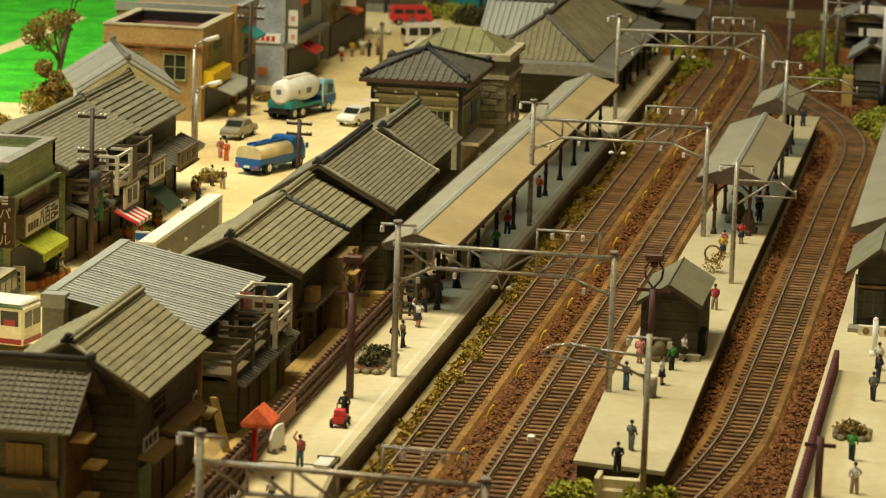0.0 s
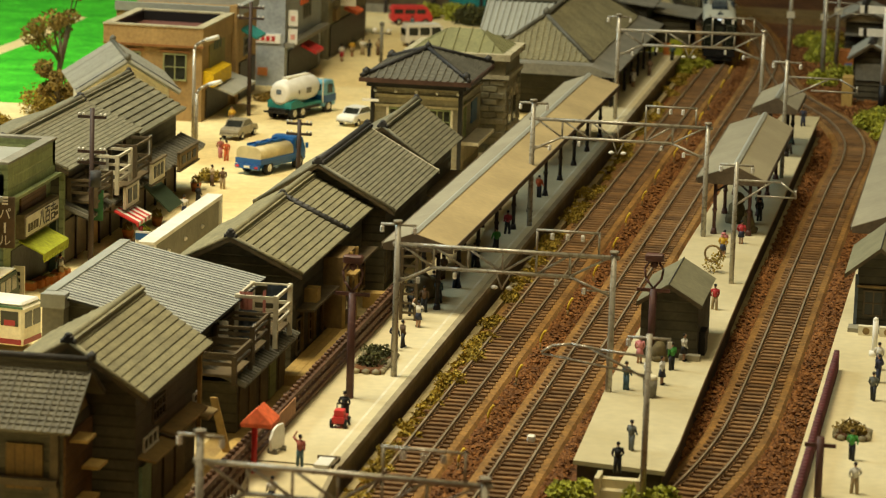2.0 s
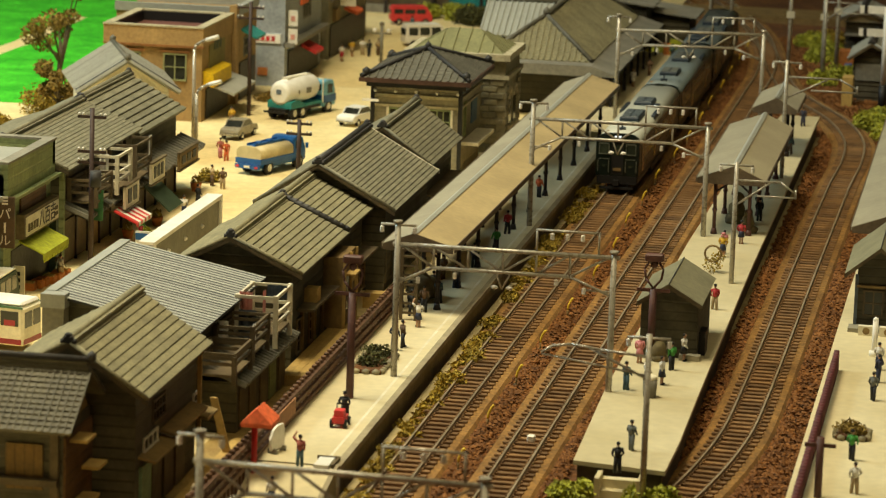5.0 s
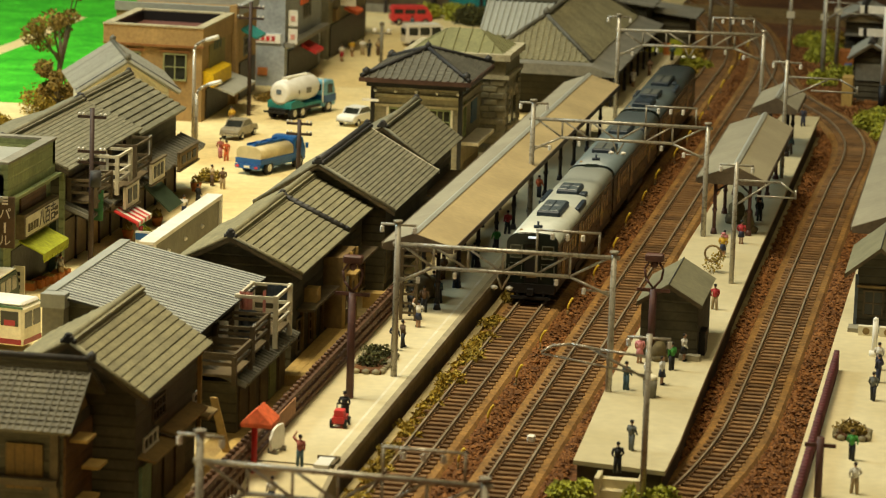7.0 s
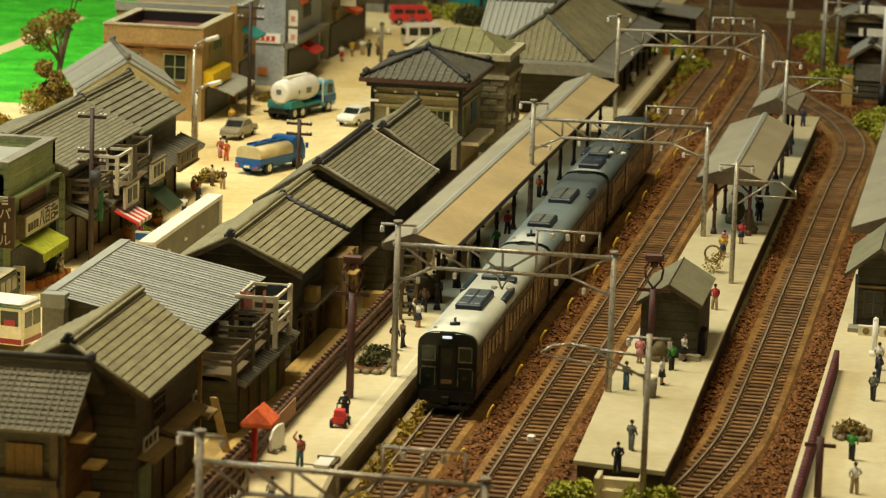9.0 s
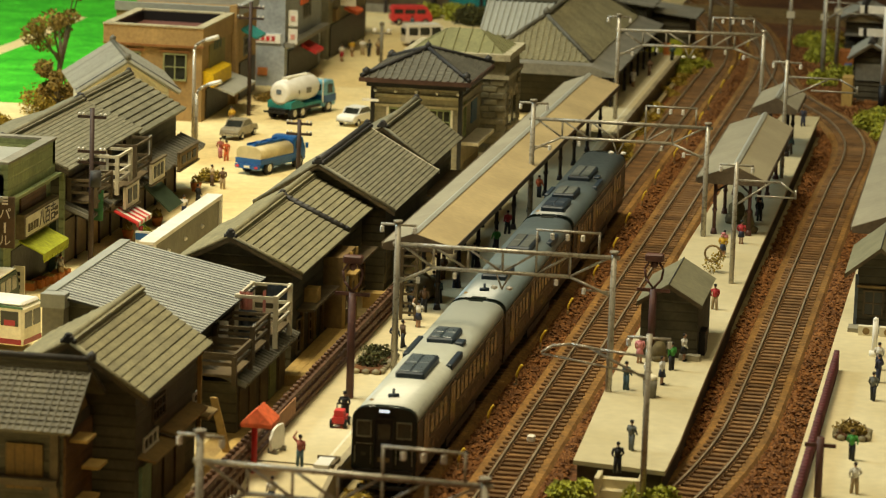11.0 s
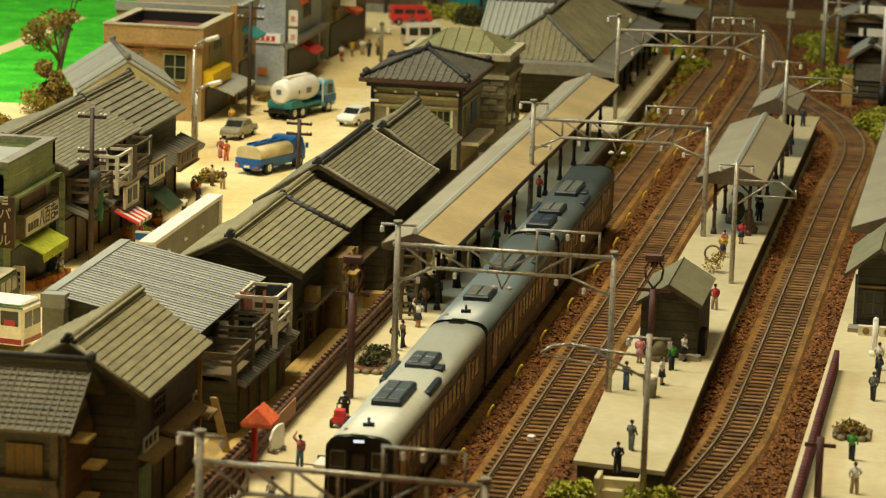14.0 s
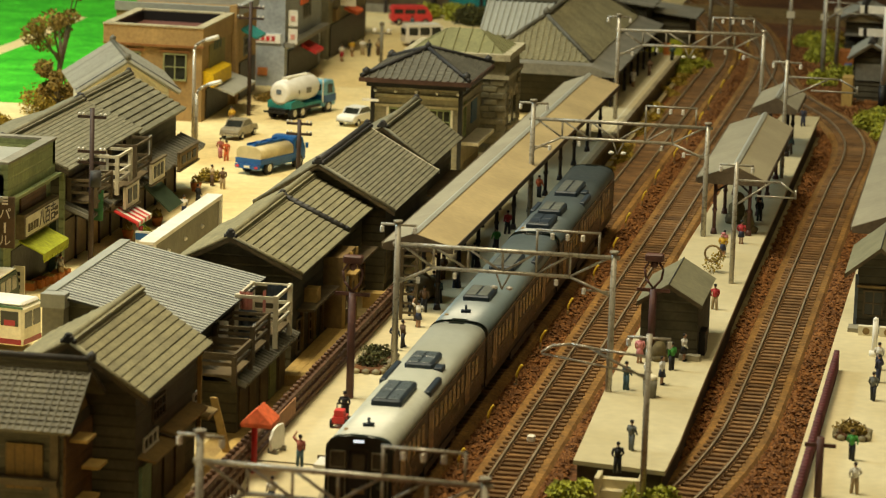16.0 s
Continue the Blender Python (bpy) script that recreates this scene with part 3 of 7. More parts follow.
def window(parent, face, u, z, w, h, frame_mat, cols=2, rows=2, depth=0.08):
    """face: ('x', x, sign) or ('y', y, sign); u along the wall."""
    ax, c, s = face

    def bx(bm, u0, u1, z0, z1, d0, d1):
        a, b = sorted((c + s * d0, c + s * d1))
        if ax == "x":
            box(bm, a, b, u0, u1, z0, z1)
        else:
            box(bm, u0, u1, a, b, z0, z1)
    fr = B()
    bars_v = []
    t = 0.09
    bx(fr, u - w / 2 - t, u + w / 2 + t, z + h, z + h + t, -0.02, depth)
    bx(fr, u - w / 2 - t, u + w / 2 + t, z - t, z, -0.02, depth + 0.03)
    bx(fr, u - w / 2 - t, u - w / 2, z, z + h, -0.02, depth)
    bx(fr, u + w / 2, u + w / 2 + t, z, z + h, -0.02, depth)
    for i in range(1, cols):
        m = u - w / 2 + w * i / cols
        bars_v.append((m - 0.035, m + 0.035, z, z + h, 0.012, depth - 0.02))
    for i in range(1, rows):
        m = z + h * i / rows
        bars_v.append((u - w / 2, u + w / 2, m - 0.03, m + 0.03, 0.014, depth - 0.025))
    win = part("window", fr, frame_mat, parent, "")
    for q in bars_v:
        gb = B()
        bx(gb, *q)
        part("glazing_bar", gb, frame_mat, win)
    pn = B()
    bx(pn, u - w / 2, u + w / 2, z, z + h, -0.01, 0.01)
    part("pane", pn, M["glass"], win, "dark glass pane")
    return win


def house(x0, x1, y0, y1, ze, xr, zr, label, roof_mat, wall_mat=None, over=0.55, gable=0.45, courses=11, ends=(1, 1), base=0.0, rr=0.15, verge=False, ridge_mat=None, lip=0.055, joint=0.08, groove=None):
    """Gabled house with the ridge along y. x0, x1: walls; eaves at height ze, ridge at xr, zr. courses=0: a plain roof."""
    wall_mat = wall_mat or M["boards"]
    ob = thing("house", P(0, 0, base), label, "house", "station town houses")
    ze, zr = ze - base, zr - base
    bm = B()
    kl, kr = (zr - ze) / (xr - x0 + over), (zr - ze) / (x1 + over - xr)
    prism(bm, [(x0, 0), (x0, ze + kl * over - 0.14), (xr, zr - 0.14), (x1, ze + kr * over - 0.14), (x1, 0)], y0, y1)
    part("wall", bm, wall_mat, ob)
    for xe in (x0 - over, x1 + over):
        if courses:
            course_slope(ob, (xr, y0 - gable, zr), (xr, y1 + gable, zr), (xe - xr, 0, ze - zr), courses, roof_mat, lip, joint, groove=groove)
        else:
            slope(ob, (xr, y0 - gable, zr), (xr, y1 + gable, zr), (xe - xr, 0, ze - zr), 0.12, 12, roof_mat)
        a = B()
        prism(a, [(xr, zr - 0.03), (xe, ze - 0.03), (xe, ze - 0.22), (xr, zr - 0.22)], y0 - gable - 0.02, y0 - gable + 0.08)
        part("barge_board", a, M["wood"], ob)
        if courses:
            a = B()
            rod(a, (xr, y0 - gable + 0.06, zr + 0.05), (xe, y0 - gable + 0.06, ze + 0.05), 0.1, 6)
            part("verge_tiles", a, roof_mat, ob)
        if verge and xe > xr:
            a = B()
            rod(a, (xr, y1 + gable - 0.1, zr + 0.1), (xe, y1 + gable - 0.1, ze + 0.1), 0.16, 6)
            n = int(math.hypot(xe - xr, ze - zr) / 0.3)
            for i in range(n):
                u = (i + 0.5) / n
                ball(a, (xr + (xe - xr) * u, y1 + gable - 0.1, zr + 0.16 + (ze - zr) * u), 0.15)
            part("verge_tiles", a, M["ridge"], ob, "charcoal verge tiles")
    ridge_mat = ridge_mat or M["ridge"]
    if rr > 0.05:
        for sx in (-1, 1):
            part("ridge_course", boxes((xr + sx * 0.14 - 0.11, xr + sx * 0.14 + 0.11, y0 - gable, y1 + gable, zr - 0.02, zr + 0.12)), ridge_mat, ob)
    bm = B()
    rod(bm, (xr, y0 - gable, zr + 0.12 if rr > 0.05 else zr), (xr, y1 + gable, zr + 0.12 if rr > 0.05 else zr), rr, 8)
    part("ridge", bm, ridge_mat, ob, "rounded ridge tiles")
    for e, c in zip(ends, (y0 - gable + 0.05, y1 + gable - 0.05)):
        if e:
            bm = B()
            box(bm, xr - 0.2, xr + 0.2, c - 0.1, c + 0.1, zr - 0.05, zr + 0.26, 0.05)
            ball(bm, (xr, c, zr + 0.27), 0.16, 1.1, 0.8, 0.8)
            for sx in (-1, 1):
                ball(bm, (xr + sx * 0.22, c, zr + 0.04), 0.12)
            part("ridge_ornament", bm, M["ridge"], ob, "charcoal ridge-end tile")
    return ob


h4 = house(-13.4, -8.2, 144.75, 154.45, 4.46, -10.98, 6.0, "dark boarded house with a pale olive coursed roof", M["tile"], courses=11, verge=True, ridge_mat=M["tile"])
h5 = house(-13.4, -8.6, 155.6, 162.6, 4.25, -11.3, 5.75, "dark boarded house with an olive coursed roof", M["tile"], courses=11, ends=(0, 0), ridge_mat=M["tile"])
h6 = house(-13.6, -7.45, 162.75, 174.4, 4.2, -10.87, 6.4, "long dark house with a grey coursed roof", M["tile_mid"], courses=19, lip=0.045, joint=0.1)
h7 = house(-13.0, -8.0, 175.95, 185.0, 4.3, -10.17, 6.3, "dark house with a grey coursed roof beside the hotel", M["tile_mid"], courses=13, ridge_mat=M["tile_mid"], lip=0.05)
a = B()
prism(a, [(-10.87, 6.42), (-6.9, 4.24), (-6.9, 4.04), (-10.87, 6.22)], 174.86, 175.0)
part("barge_board", a, M["cream"], h6, "cream barge board")
h2 = house(-13.7, -8.15, 117.9, 127.0, 5.0, -10.65, 7.0, "tall dark boarded house with an olive coursed roof", M["tile"], courses=11, rr=0.12, ridge_mat=M["tile"], ends=(1, 0))


# ---- more of the station side row ----
def pent(parent, x0, x1, y0, y1, z0, z1, roof_mat, pitch=0.45, name="pent_roof"):
    """Lean-to roof falling from x0, z0 (wall) to x1, z1 (eave)."""
    return slope(parent, (x0, y0, z0), (x0, y1, z0), (x1 - x0, 0, z1 - z0), 0.1, pitch, roof_mat, name=name)


# ribbed monopitch workshop
ob = thing("workshop", P(0, 0, 0), "dark workshop with a wide blue-grey ribbed roof", "building")
bm = B()
prism(bm, [(-15.2, 0), (-15.2, 5.45), (-9.5, 4.45), (-9.5, 0)], 131.9, 142.6)
part("wall", bm, M["boards"], ob)
# dark slab colour stands for the shade between the ribs
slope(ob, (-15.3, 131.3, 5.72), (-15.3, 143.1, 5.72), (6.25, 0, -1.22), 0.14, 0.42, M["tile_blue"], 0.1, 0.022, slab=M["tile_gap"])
part("parapet", boxes((-15.76, -15.3, 131.62, 143.2, 5.45, 5.8), (-15.76, -14.72, 130.9, 131.6, 5.2, 5.78)), M["tile_blue"], ob, "pale blue-grey parapet strip")
part("gable_wall", boxes((-15.72, -14.8, 131.0, 131.8, 0, 5.3)), M["greywall"], ob, "grey end wall")
part("street_wall", boxes((-15.72, -15.3, 131.8, 143.1, 0, 5.5)), M["greywall"], ob)
pent(ob, -9.5, -7.3, 132.2, 142.2, 3.0, 2.15, M["tile_dark"], 0.42)
part("lean_to", boxes((-9.5, -7.8, 132.6, 141.8, 0, 2.2)), M["boards"], ob)
for y in (133.6, 135.4, 137.4, 139.2, 141.0):
    part("door_panel", boxes((-7.8, -7.74, y - 0.6, y + 0.6, 0.1, 1.9)), M["wood"] if y != 139.2 else M["green_wall"], ob)


def drying_deck(name, x0, x1, y0, y1, z0, floor, top, material, label, cloths):
    deck = thing(name, P(0, 0, z0), label, "drying deck", "rooftop drying decks")
    for x in (x0, x1):
        for y in (y0, y1):
            part("post", boxes((x - 0.1, x + 0.1, y - 0.1, y + 0.1, 0, top)), material, deck)
    part("floor", boxes((x0, x1, y0, y1, floor - 0.1, floor)), M["wood"], deck)
    for z in (floor + 0.45, floor + 0.85, top - 0.1):
        for y in (y0, y1):
            part("rail", boxes((x0, x1, y - 0.05, y + 0.05, z - 0.07, z + 0.07)), material, deck)
        for x in (x0, x1):
            part("rail", boxes((x - 0.05, x + 0.05, y0, y1, z - 0.07, z + 0.07)), material, deck)
    for x, y, w, h, mt, ax in cloths:
        bm = B()
        n = 6
        rows = []
        for i in range(n + 1):
            u = -w / 2 + w * i / n
            o = 0.05 * math.sin(i * 1.9)
            rows.append([bm.verts.new((x + (u if ax == "x" else o), y + (o if ax == "x" else u), z)) for z in (top + 0.06, top - h)])
        for a, b in zip(rows, rows[1:]):
            bm.faces.new((a[0], b[0], b[1], a[1]))
        bmesh.ops.solidify(bm, geom=bm.faces[:], thickness=0.05)
        part("cloth", bm, mt, deck, "hanging laundry")
    return deck


M["pink"] = mat("salmon cloth", (0.75, 0.36, 0.30), None, 0.6, 0.2, 0.9)
M["bluecloth"] = mat("grey-blue cloth", (0.13, 0.16, 0.20), None, 0.6, 0.2, 0.9)
drying_deck("drying_deck", -9.3, -7.6, 131.3, 134.2, 2.4, 0.4, 1.2, M["wood"], "brown timber drying deck above a lean-to roof", [])
drying_deck("drying_deck", -9.3, -7.7, 134.9, 137.8, 2.4, 0.5, 1.7, M["wood"], "brown timber drying deck hung with laundry",
            [(-7.7, 135.2, 0.8, 1.1, M["white"], "y"), (-9.2, 135.4, 0.7, 0.9, M["white"], "x"), (-8.6, 137.8, 0.8, 1.2, M["bluecloth"], "x")])
drying_deck("drying_deck", -9.2, -7.5, 138.4, 141.2, 2.4, 0.6, 2.3, M["cream"], "cream painted drying deck hung with laundry",
            [(-8.9, 138.7, 0.6, 1.4, M["pink"], "x"), (-8.2, 139.2, 0.6, 1.6, M["pink"], "y"), (-7.9, 140.4, 0.9, 0.5, M["bluecloth"], "x")])

# tiled house in the corner
ob = thing("house", P(0, 0, 0), "dark timber house with a brown-grey pantile roof", "house", "station town houses")
part("wall", boxes((-19, -9.75, 113.9, 117.4, 0, 4.7)), M["boards"], ob)
bm = B()
prism(bm, [(113.9, 4.6), (117.4, 4.6), (115.9, 6.2)], -19, -9.8, "x")
part("gable", bm, M["ochre"], ob)
slope(ob, (-19, 115.9, 6.4), (-9.3, 115.9, 6.4), (0, -2.7, -1.75), 0.12, 0.27, M["tile_old"], 0.05, 0.035)
slope(ob, (-19, 115.9, 6.4), (-9.3, 115.9, 6.4), (0, 1.9, -1.25), 0.12, 0.27, M["tile_old"], 0.05, 0.04)
for k in range(1, 12):
    u = k / 12
    part("tile_course", boxes((-19, -9.3, 115.9 - 2.7 * u - 0.035, 115.9 - 2.7 * u + 0.035, 6.4 - 1.75 * u - 0.03, 6.4 - 1.75 * u + 0.045)), M["tile_old"], ob)
for k in range(3):
    part("ridge_course", boxes((-19, -9.35 - 0.05 * k, 115.76 + 0.02 * k, 116.04 - 0.02 * k, 6.36 + 0.12 * k, 6.455 + 0.12 * k)), M["tile_old"], ob)
ridge_line(ob, (-19, 115.9, 6.78), (-9.3, 115.9, 6.78), 0.14, (0, 1))
part("plank_shutter", boxes((-11.9, -10.5, 113.8, 113.9, 2.3, 4.0)), banded(mat("golden plank", (0.22, 0.13, 0.035), (0.15, 0.09, 0.025), 1, 0.2, 0.7), 0, 0.35, 0.05), ob, "golden-brown plank shutter")
part("corner_post", boxes((-10.2, -9.9, 113.7, 113.92, 0, 4.6)), M["wood"], ob)
window(ob, ("y", 113.9, -1), -13.6, 2.9, 2.0, 1.4, M["wood"], 4, 4)
part("sill_rail", boxes((-15, -9.9, 113.5, 113.9, 2.5, 2.75)), M["wood"], ob)
part("side_sheet", boxes((-9.75, -9.66, 113.9, 117.4, 1.0, 4.3)), banded(mat("rusty plank siding", (0.17, 0.085, 0.03), (0.10, 0.05, 0.02), 1, 0.2, 0.8), 2, 0.35, 0.05), ob, "rust-brown plank siding")
for y, z in ((115.0, 4.0), (116.6, 2.6), (115.6, 1.6)):
    part("awning", boxes((-9.7, -9.0, y - 0.6, y + 0.6, z, z + 0.12)), M["palewood"], ob)

# fittings on the boarded houses
for h, y0, y1, x in ((h4, 145.2, 155.2, -8.2), (h5, 155.9, 162.0, -8.3), (h6, 162.6, 174.2, -7.5), (h7, 176.0, 185.4, -8.0)):
    n = int((y1 - y0) / 2.4)
    for i in range(n):
        y = y0 + 1.3 + i * (y1 - y0 - 2.2) / max(1, n - 1)
        window(h, ("x", x, 1), y, 0.5, 1.3, 1.5, M["ochre"] if i % 2 else M["wood"], 2, 3)
    part("eave_shelf", boxes((x, x + 0.8, y0 + 0.6, y1 - 0.6, 2.45, 2.57)), M["wood"], h, "narrow plank eave")
for y in (146.6, 149.0, 151.0):
    part("porch_post", boxes((-8.2, -8.05, y, y + 0.2, 0, 2.4)), M["ochre"], h4)
part("meter_box", boxes((-8.2, -7.6, 147.4, 148.2, 2.57, 3.2)), M["palewood"], h4, "small pale box")
part("gable_vent", boxes((-12.0, -10.6, 145.12, 145.2, 4.3, 4.9)), M["wood"], h4)
window(h2, ("x", -8.15, 1), 121.2, 3.45, 1.7, 0.75, M["wood"], 4, 2)
window(h2, ("x", -8.15, 1), 126.9, 2.35, 0.6, 0.65, M["cream"], 1, 2)
window(h2, ("x", -8.15, 1), 120.0, 2.62, 1.9, 0.42, M["cream"], 3, 1)
for y0, y1, z in ((121.5, 126.3, 2.72), (126.35, 128.0, 2.2), (118.3, 121.8, 2.45)):
    bm = B()
    prism(bm, [(-8.15, z + 0.16), (-7.45, z), (-7.45, z - 0.09), (-8.15, z + 0.05)], y0, y1)
    part("awning", bm, M["ochre"], h2, "ochre plank awning")
part("green_door", boxes((-8.15, -8.03, 118.5, 119.9, 0, 2.15)), M["pale_green"], h2, "pale green door")
for y in (120.8, 122.6, 124.4):
    part("door_panel", boxes((-8.15, -8.06, y - 0.7, y + 0.7, 0.1, 2.0)), M["wood"], h2)
part("drainpipe", boxes((-8.08, -7.92, 127.0, 127.14, 0, 4.9)), M["palewood"], h2)

# boardwalk and sleeper fence along the platform
M["walk"] = mat("ochre boardwalk timber", (0.40, 0.26, 0.075), (0.30, 0.19, 0.055), 1.5, 0.2, 0.7, vary=0.06)
walkway = thing("boardwalk", P(0, 0, 0), "pale ochre plank boardwalk in front of the houses", "boardwalk")
for i in range(4):
    part("plank", boxes((-7.95 + i * 0.36, -7.605 + i * 0.36, 141.5, 154.5, 0.3, 0.5)), M["walk"], walkway)
part("skirt", boxes((-7.9, -6.55, 141.5, 154.4, 0, 0.31)), M["ochre"], walkway)
lumber = thing("lumber_stack", P(0, 0, 0), "pale ochre boards lying beside the fence", "lumber")
for i in range(3):
    part("board", boxes((-7.6 + i * 0.4, -7.24 + i * 0.4, 119.0 + i, 131.5, 0.0, 0.14)), M["palewood"], lumber)

part("porch_wall", boxes((-8.2, -7.25, 151.5, 154.45, 0.51, 3.9)), M["ochre"], h4, "ochre timber porch")
for y in (151.5, 153.0, 154.3):
    part("porch_post", boxes((-7.26, -7.12, y, y + 0.15, 0.51, 3.9)), M["palewood"], h4)
for z in (1.6, 2.4, 3.2):
    part("porch_rail", boxes((-7.26, -7.16, 153.15, 154.3, z, z + 0.12)), M["palewood"], h4)
part("porch_window", boxes((-7.26, -7.2, 151.9, 152.8, 1.3, 2.9)), M["glass"], h4)
part("porch_awning", boxes((-7.2, -6.7, 151.7, 153.0, 3.0, 3.1)), M["palewood"], h4)
solo("timber_crate", boxes((-7.7, -6.3, 158.7, 159.5, 0, 0.75)), M["palewood"], P(0, 0, 0), "low ochre timber crate beside the fence", "crate")

M["fencebrown"] = mat("red-brown fence paint", (0.155, 0.078, 0.042), (0.10, 0.05, 0.028), 0.6, 0.2, 0.7, vary=0.2)
fence = thing("sleeper_fence", P(-5.52, 0, 0.75), "red-brown fence of short posts and three rails", "fence")
for k, z in enumerate((0.28, 0.68, 1.08)):
    part("rail", boxes((0.1, 0.27, 108, 155.4, z - 0.09, z + 0.09)), M["fencebrown"], fence)
bm = B()
box(bm, -0.1, 0.1, -0.12, 0.12, -0.75, 1.36, 0.03)
post = mesh_of("post", bm, M["fencebrown"])
y = 108.0
while y < 155.4:
    part("post", post, None, fence, at=P(0.05, y, random.uniform(-0.04, 0.02)))
    y += 0.62
part("panel", boxes((0.28, 0.35, 128.4, 132.2, 0.45, 1.1)), mat("salmon panel", (0.40, 0.20, 0.10), (0.33, 0.16, 0.08), 0.8, 0.2, 0.7), fence, "salmon-brown panel")
bm = B()
prism(bm, [(-7.45, 0.0), (-7.1, 0.0), (-7.75, 2.4), (-8.05, 2.4)], 129.0, 129.12)
solo("leaning_board", bm, M["palewood"], P(0, 0, 0), "pale ochre board leaning beside the workshop", "board")


# ---- hotel with hipped tile roof ----
def hip_roof(parent, x0, x1, y0, y1, ze, zr, inset, material, pitch=0.5, along="x", courses=0, thick=0.14):
    """Four slopes; the ridge runs along one axis, inset from the ends."""
    if along == "x":
        a, b = Vector((x0 + inset, (y0 + y1) / 2, zr)), Vector((x1 - inset, (y0 + y1) / 2, zr))
    else:
        a, b = Vector(((x0 + x1) / 2, y0 + inset, zr)), Vector(((x0 + x1) / 2, y1 - inset, zr))
    c = [Vector((x0, y0, ze)), Vector((x1, y0, ze)), Vector((x1, y1, ze)), Vector((x0, y1, ze))]
    faces = [(c[0], c[1], b, a), (c[2], c[3], a, b)] if along == "x" else [(c[1], c[2], b, a), (c[3], c[0], a, b)]
    faces += [(c[1], c[2], b), (c[3], c[0], a)] if along == "x" else [(c[0], c[1], a), (c[2], c[3], b)]
    for f in faces:
        bm = B()
        nr = (f[1] - f[0]).cross(f[2] - f[0]).normalized()
        if nr.z < 0:
            nr = -nr
        top = [bm.verts.new(v) for v in f]
        low = [bm.verts.new(v - Vector((0, 0, thick))) for v in f]
        bm.faces.new(top)
        bm.faces.new(low[::-1])
        for i in range(len(f)):
            bm.faces.new((top[i], top[(i + 1) % len(f)], low[(i + 1) % len(f)], low[i]))
        roof = part("roof_slope", bm, material, parent)
        # rolls down the slope, cut to the hips
        s = (f[1] - f[0]).normalized()
        dn = nr.cross(s)
        if dn.z < 0:
            dn = -dn
        w = (f[1] - f[0]).length
        h = max((v - f[0]).dot(dn) for v in f[2:])
        ul = min((v - f[0]).dot(s) for v in f[2:])
        ur = max((v - f[0]).dot(s) for v in f[2:])
        bm = B()
        n = int(w / pitch)
        for i in range(1, n):
            u = w * i / n
            top_v = h * min(1.0, u / ul if ul > 1e-6 and u < ul else 1.0, (w - u) / (w - ur) if u > ur and w - ur > 1e-6 else 1.0)
            p0, p1 = f[0] + s * u, f[0] + s * u + dn * max(0.05, top_v - 0.05)
            sec = [(-0.07, 0), (-0.045, 0.08), (0.045, 0.08), (0.07, 0)]
            r0 = [bm.verts.new(p0 + s * k + nr * z) for k, z in sec]
            r1 = [bm.verts.new(p1 + s * k + nr * z) for k, z in sec]
            for j in range(3):
                bm.faces.new((r0[j], r0[j + 1], r1[j + 1], r1[j]))
            bm.faces.new(r0)
        if courses:
            for i in range(1, courses):
                t = i / courses
                lo_u, hi_u = ul * t, w - (w - ur) * t
                q0, q1 = f[0] + s * lo_u + dn * h * t, f[0] + s * hi_u + dn * h * t
                sec = [(-0.05, 0), (0.0, 0.05), (0.05, 0)]
                r0 = [bm.verts.new(q0 + dn * k + nr * z) for k, z in sec]
                r1 = [bm.verts.new(q1 + dn * k + nr * z) for k, z in sec]
                for j in range(2):
                    bm.faces.new((r0[j], r0[j + 1], r1[j + 1], r1[j]))
        part("tile_roll", bm, material, roof, "raised tile rolls")
    return a, b, c


ob = thing("hotel", P(0, 0, 0), "grey two-storey hotel with a hipped tile roof and brown gutter", "building")
part("wall", boxes((-15.0, -9.7, 197.6, 205.0, 0, 5.3)), banded(mat("grey-olive render", (0.37, 0.335, 0.235), (0.30, 0.27, 0.19), 1.6, 0.2, 0.75), 2, 0.45, 0.03, 0.85), ob)
a, b, c = hip_roof(ob, -15.7, -9.05, 196.9, 205.6, 5.75, 7.1, 4.1, M["tile_dark"], 0.42, "y", 9)
for p, q in ((c[0], a), (c[1], a), (c[2], b), (c[3], b)):
    bm = B()
    rod(bm, p + Vector((0, 0, 0.12)), q + Vector((0, 0, 0.12)), 0.13, 6)
    ball(bm, p + (q - p) * 0.08 + Vector((0, 0, 0.25)), 0.28)
    part("hip_tiles", bm, M["ridge"], ob, "charcoal hip tiles")
ridge_line(ob, a + Vector((0, 0, 0.12)), b + Vector((0, 0, 0.12)), 0.15, (1, 0))
part("gutter", boxes((-15.8, -8.95, 196.8, 197.0, 5.5, 5.76), (-9.15, -8.95, 197.0, 205.6, 5.5, 5.76)), mat("brown gutter", (0.085, 0.042, 0.03), None, 0.6, 0.2, 0.5), ob, "red-brown gutter")
part("eave_soffit", boxes((-15.4, -9.3, 197.2, 205.3, 5.2, 5.5)), M["black"], ob, "dark boxed eave")
part("cornice", boxes((-15.1, -9.58, 197.46, 205.0, 4.55, 4.75)), M["stone_trim"], ob, "pale cornice band")
part("cornice", boxes((-15.08, -9.62, 197.5, 205.0, 3.98, 4.12)), M["stone_trim"], ob)
for i in range(5):
    bm = B()
    ball(bm, (-14.9 + i * 1.27, 197.4, 4.95), 0.12)
    part("bracket_knob", bm, M["white"], ob)
for x in (-9.78, -15.15):
    part("downpipe", boxes((x, x + 0.22, 197.35, 197.6, 0, 5.3)), M["black"], ob)
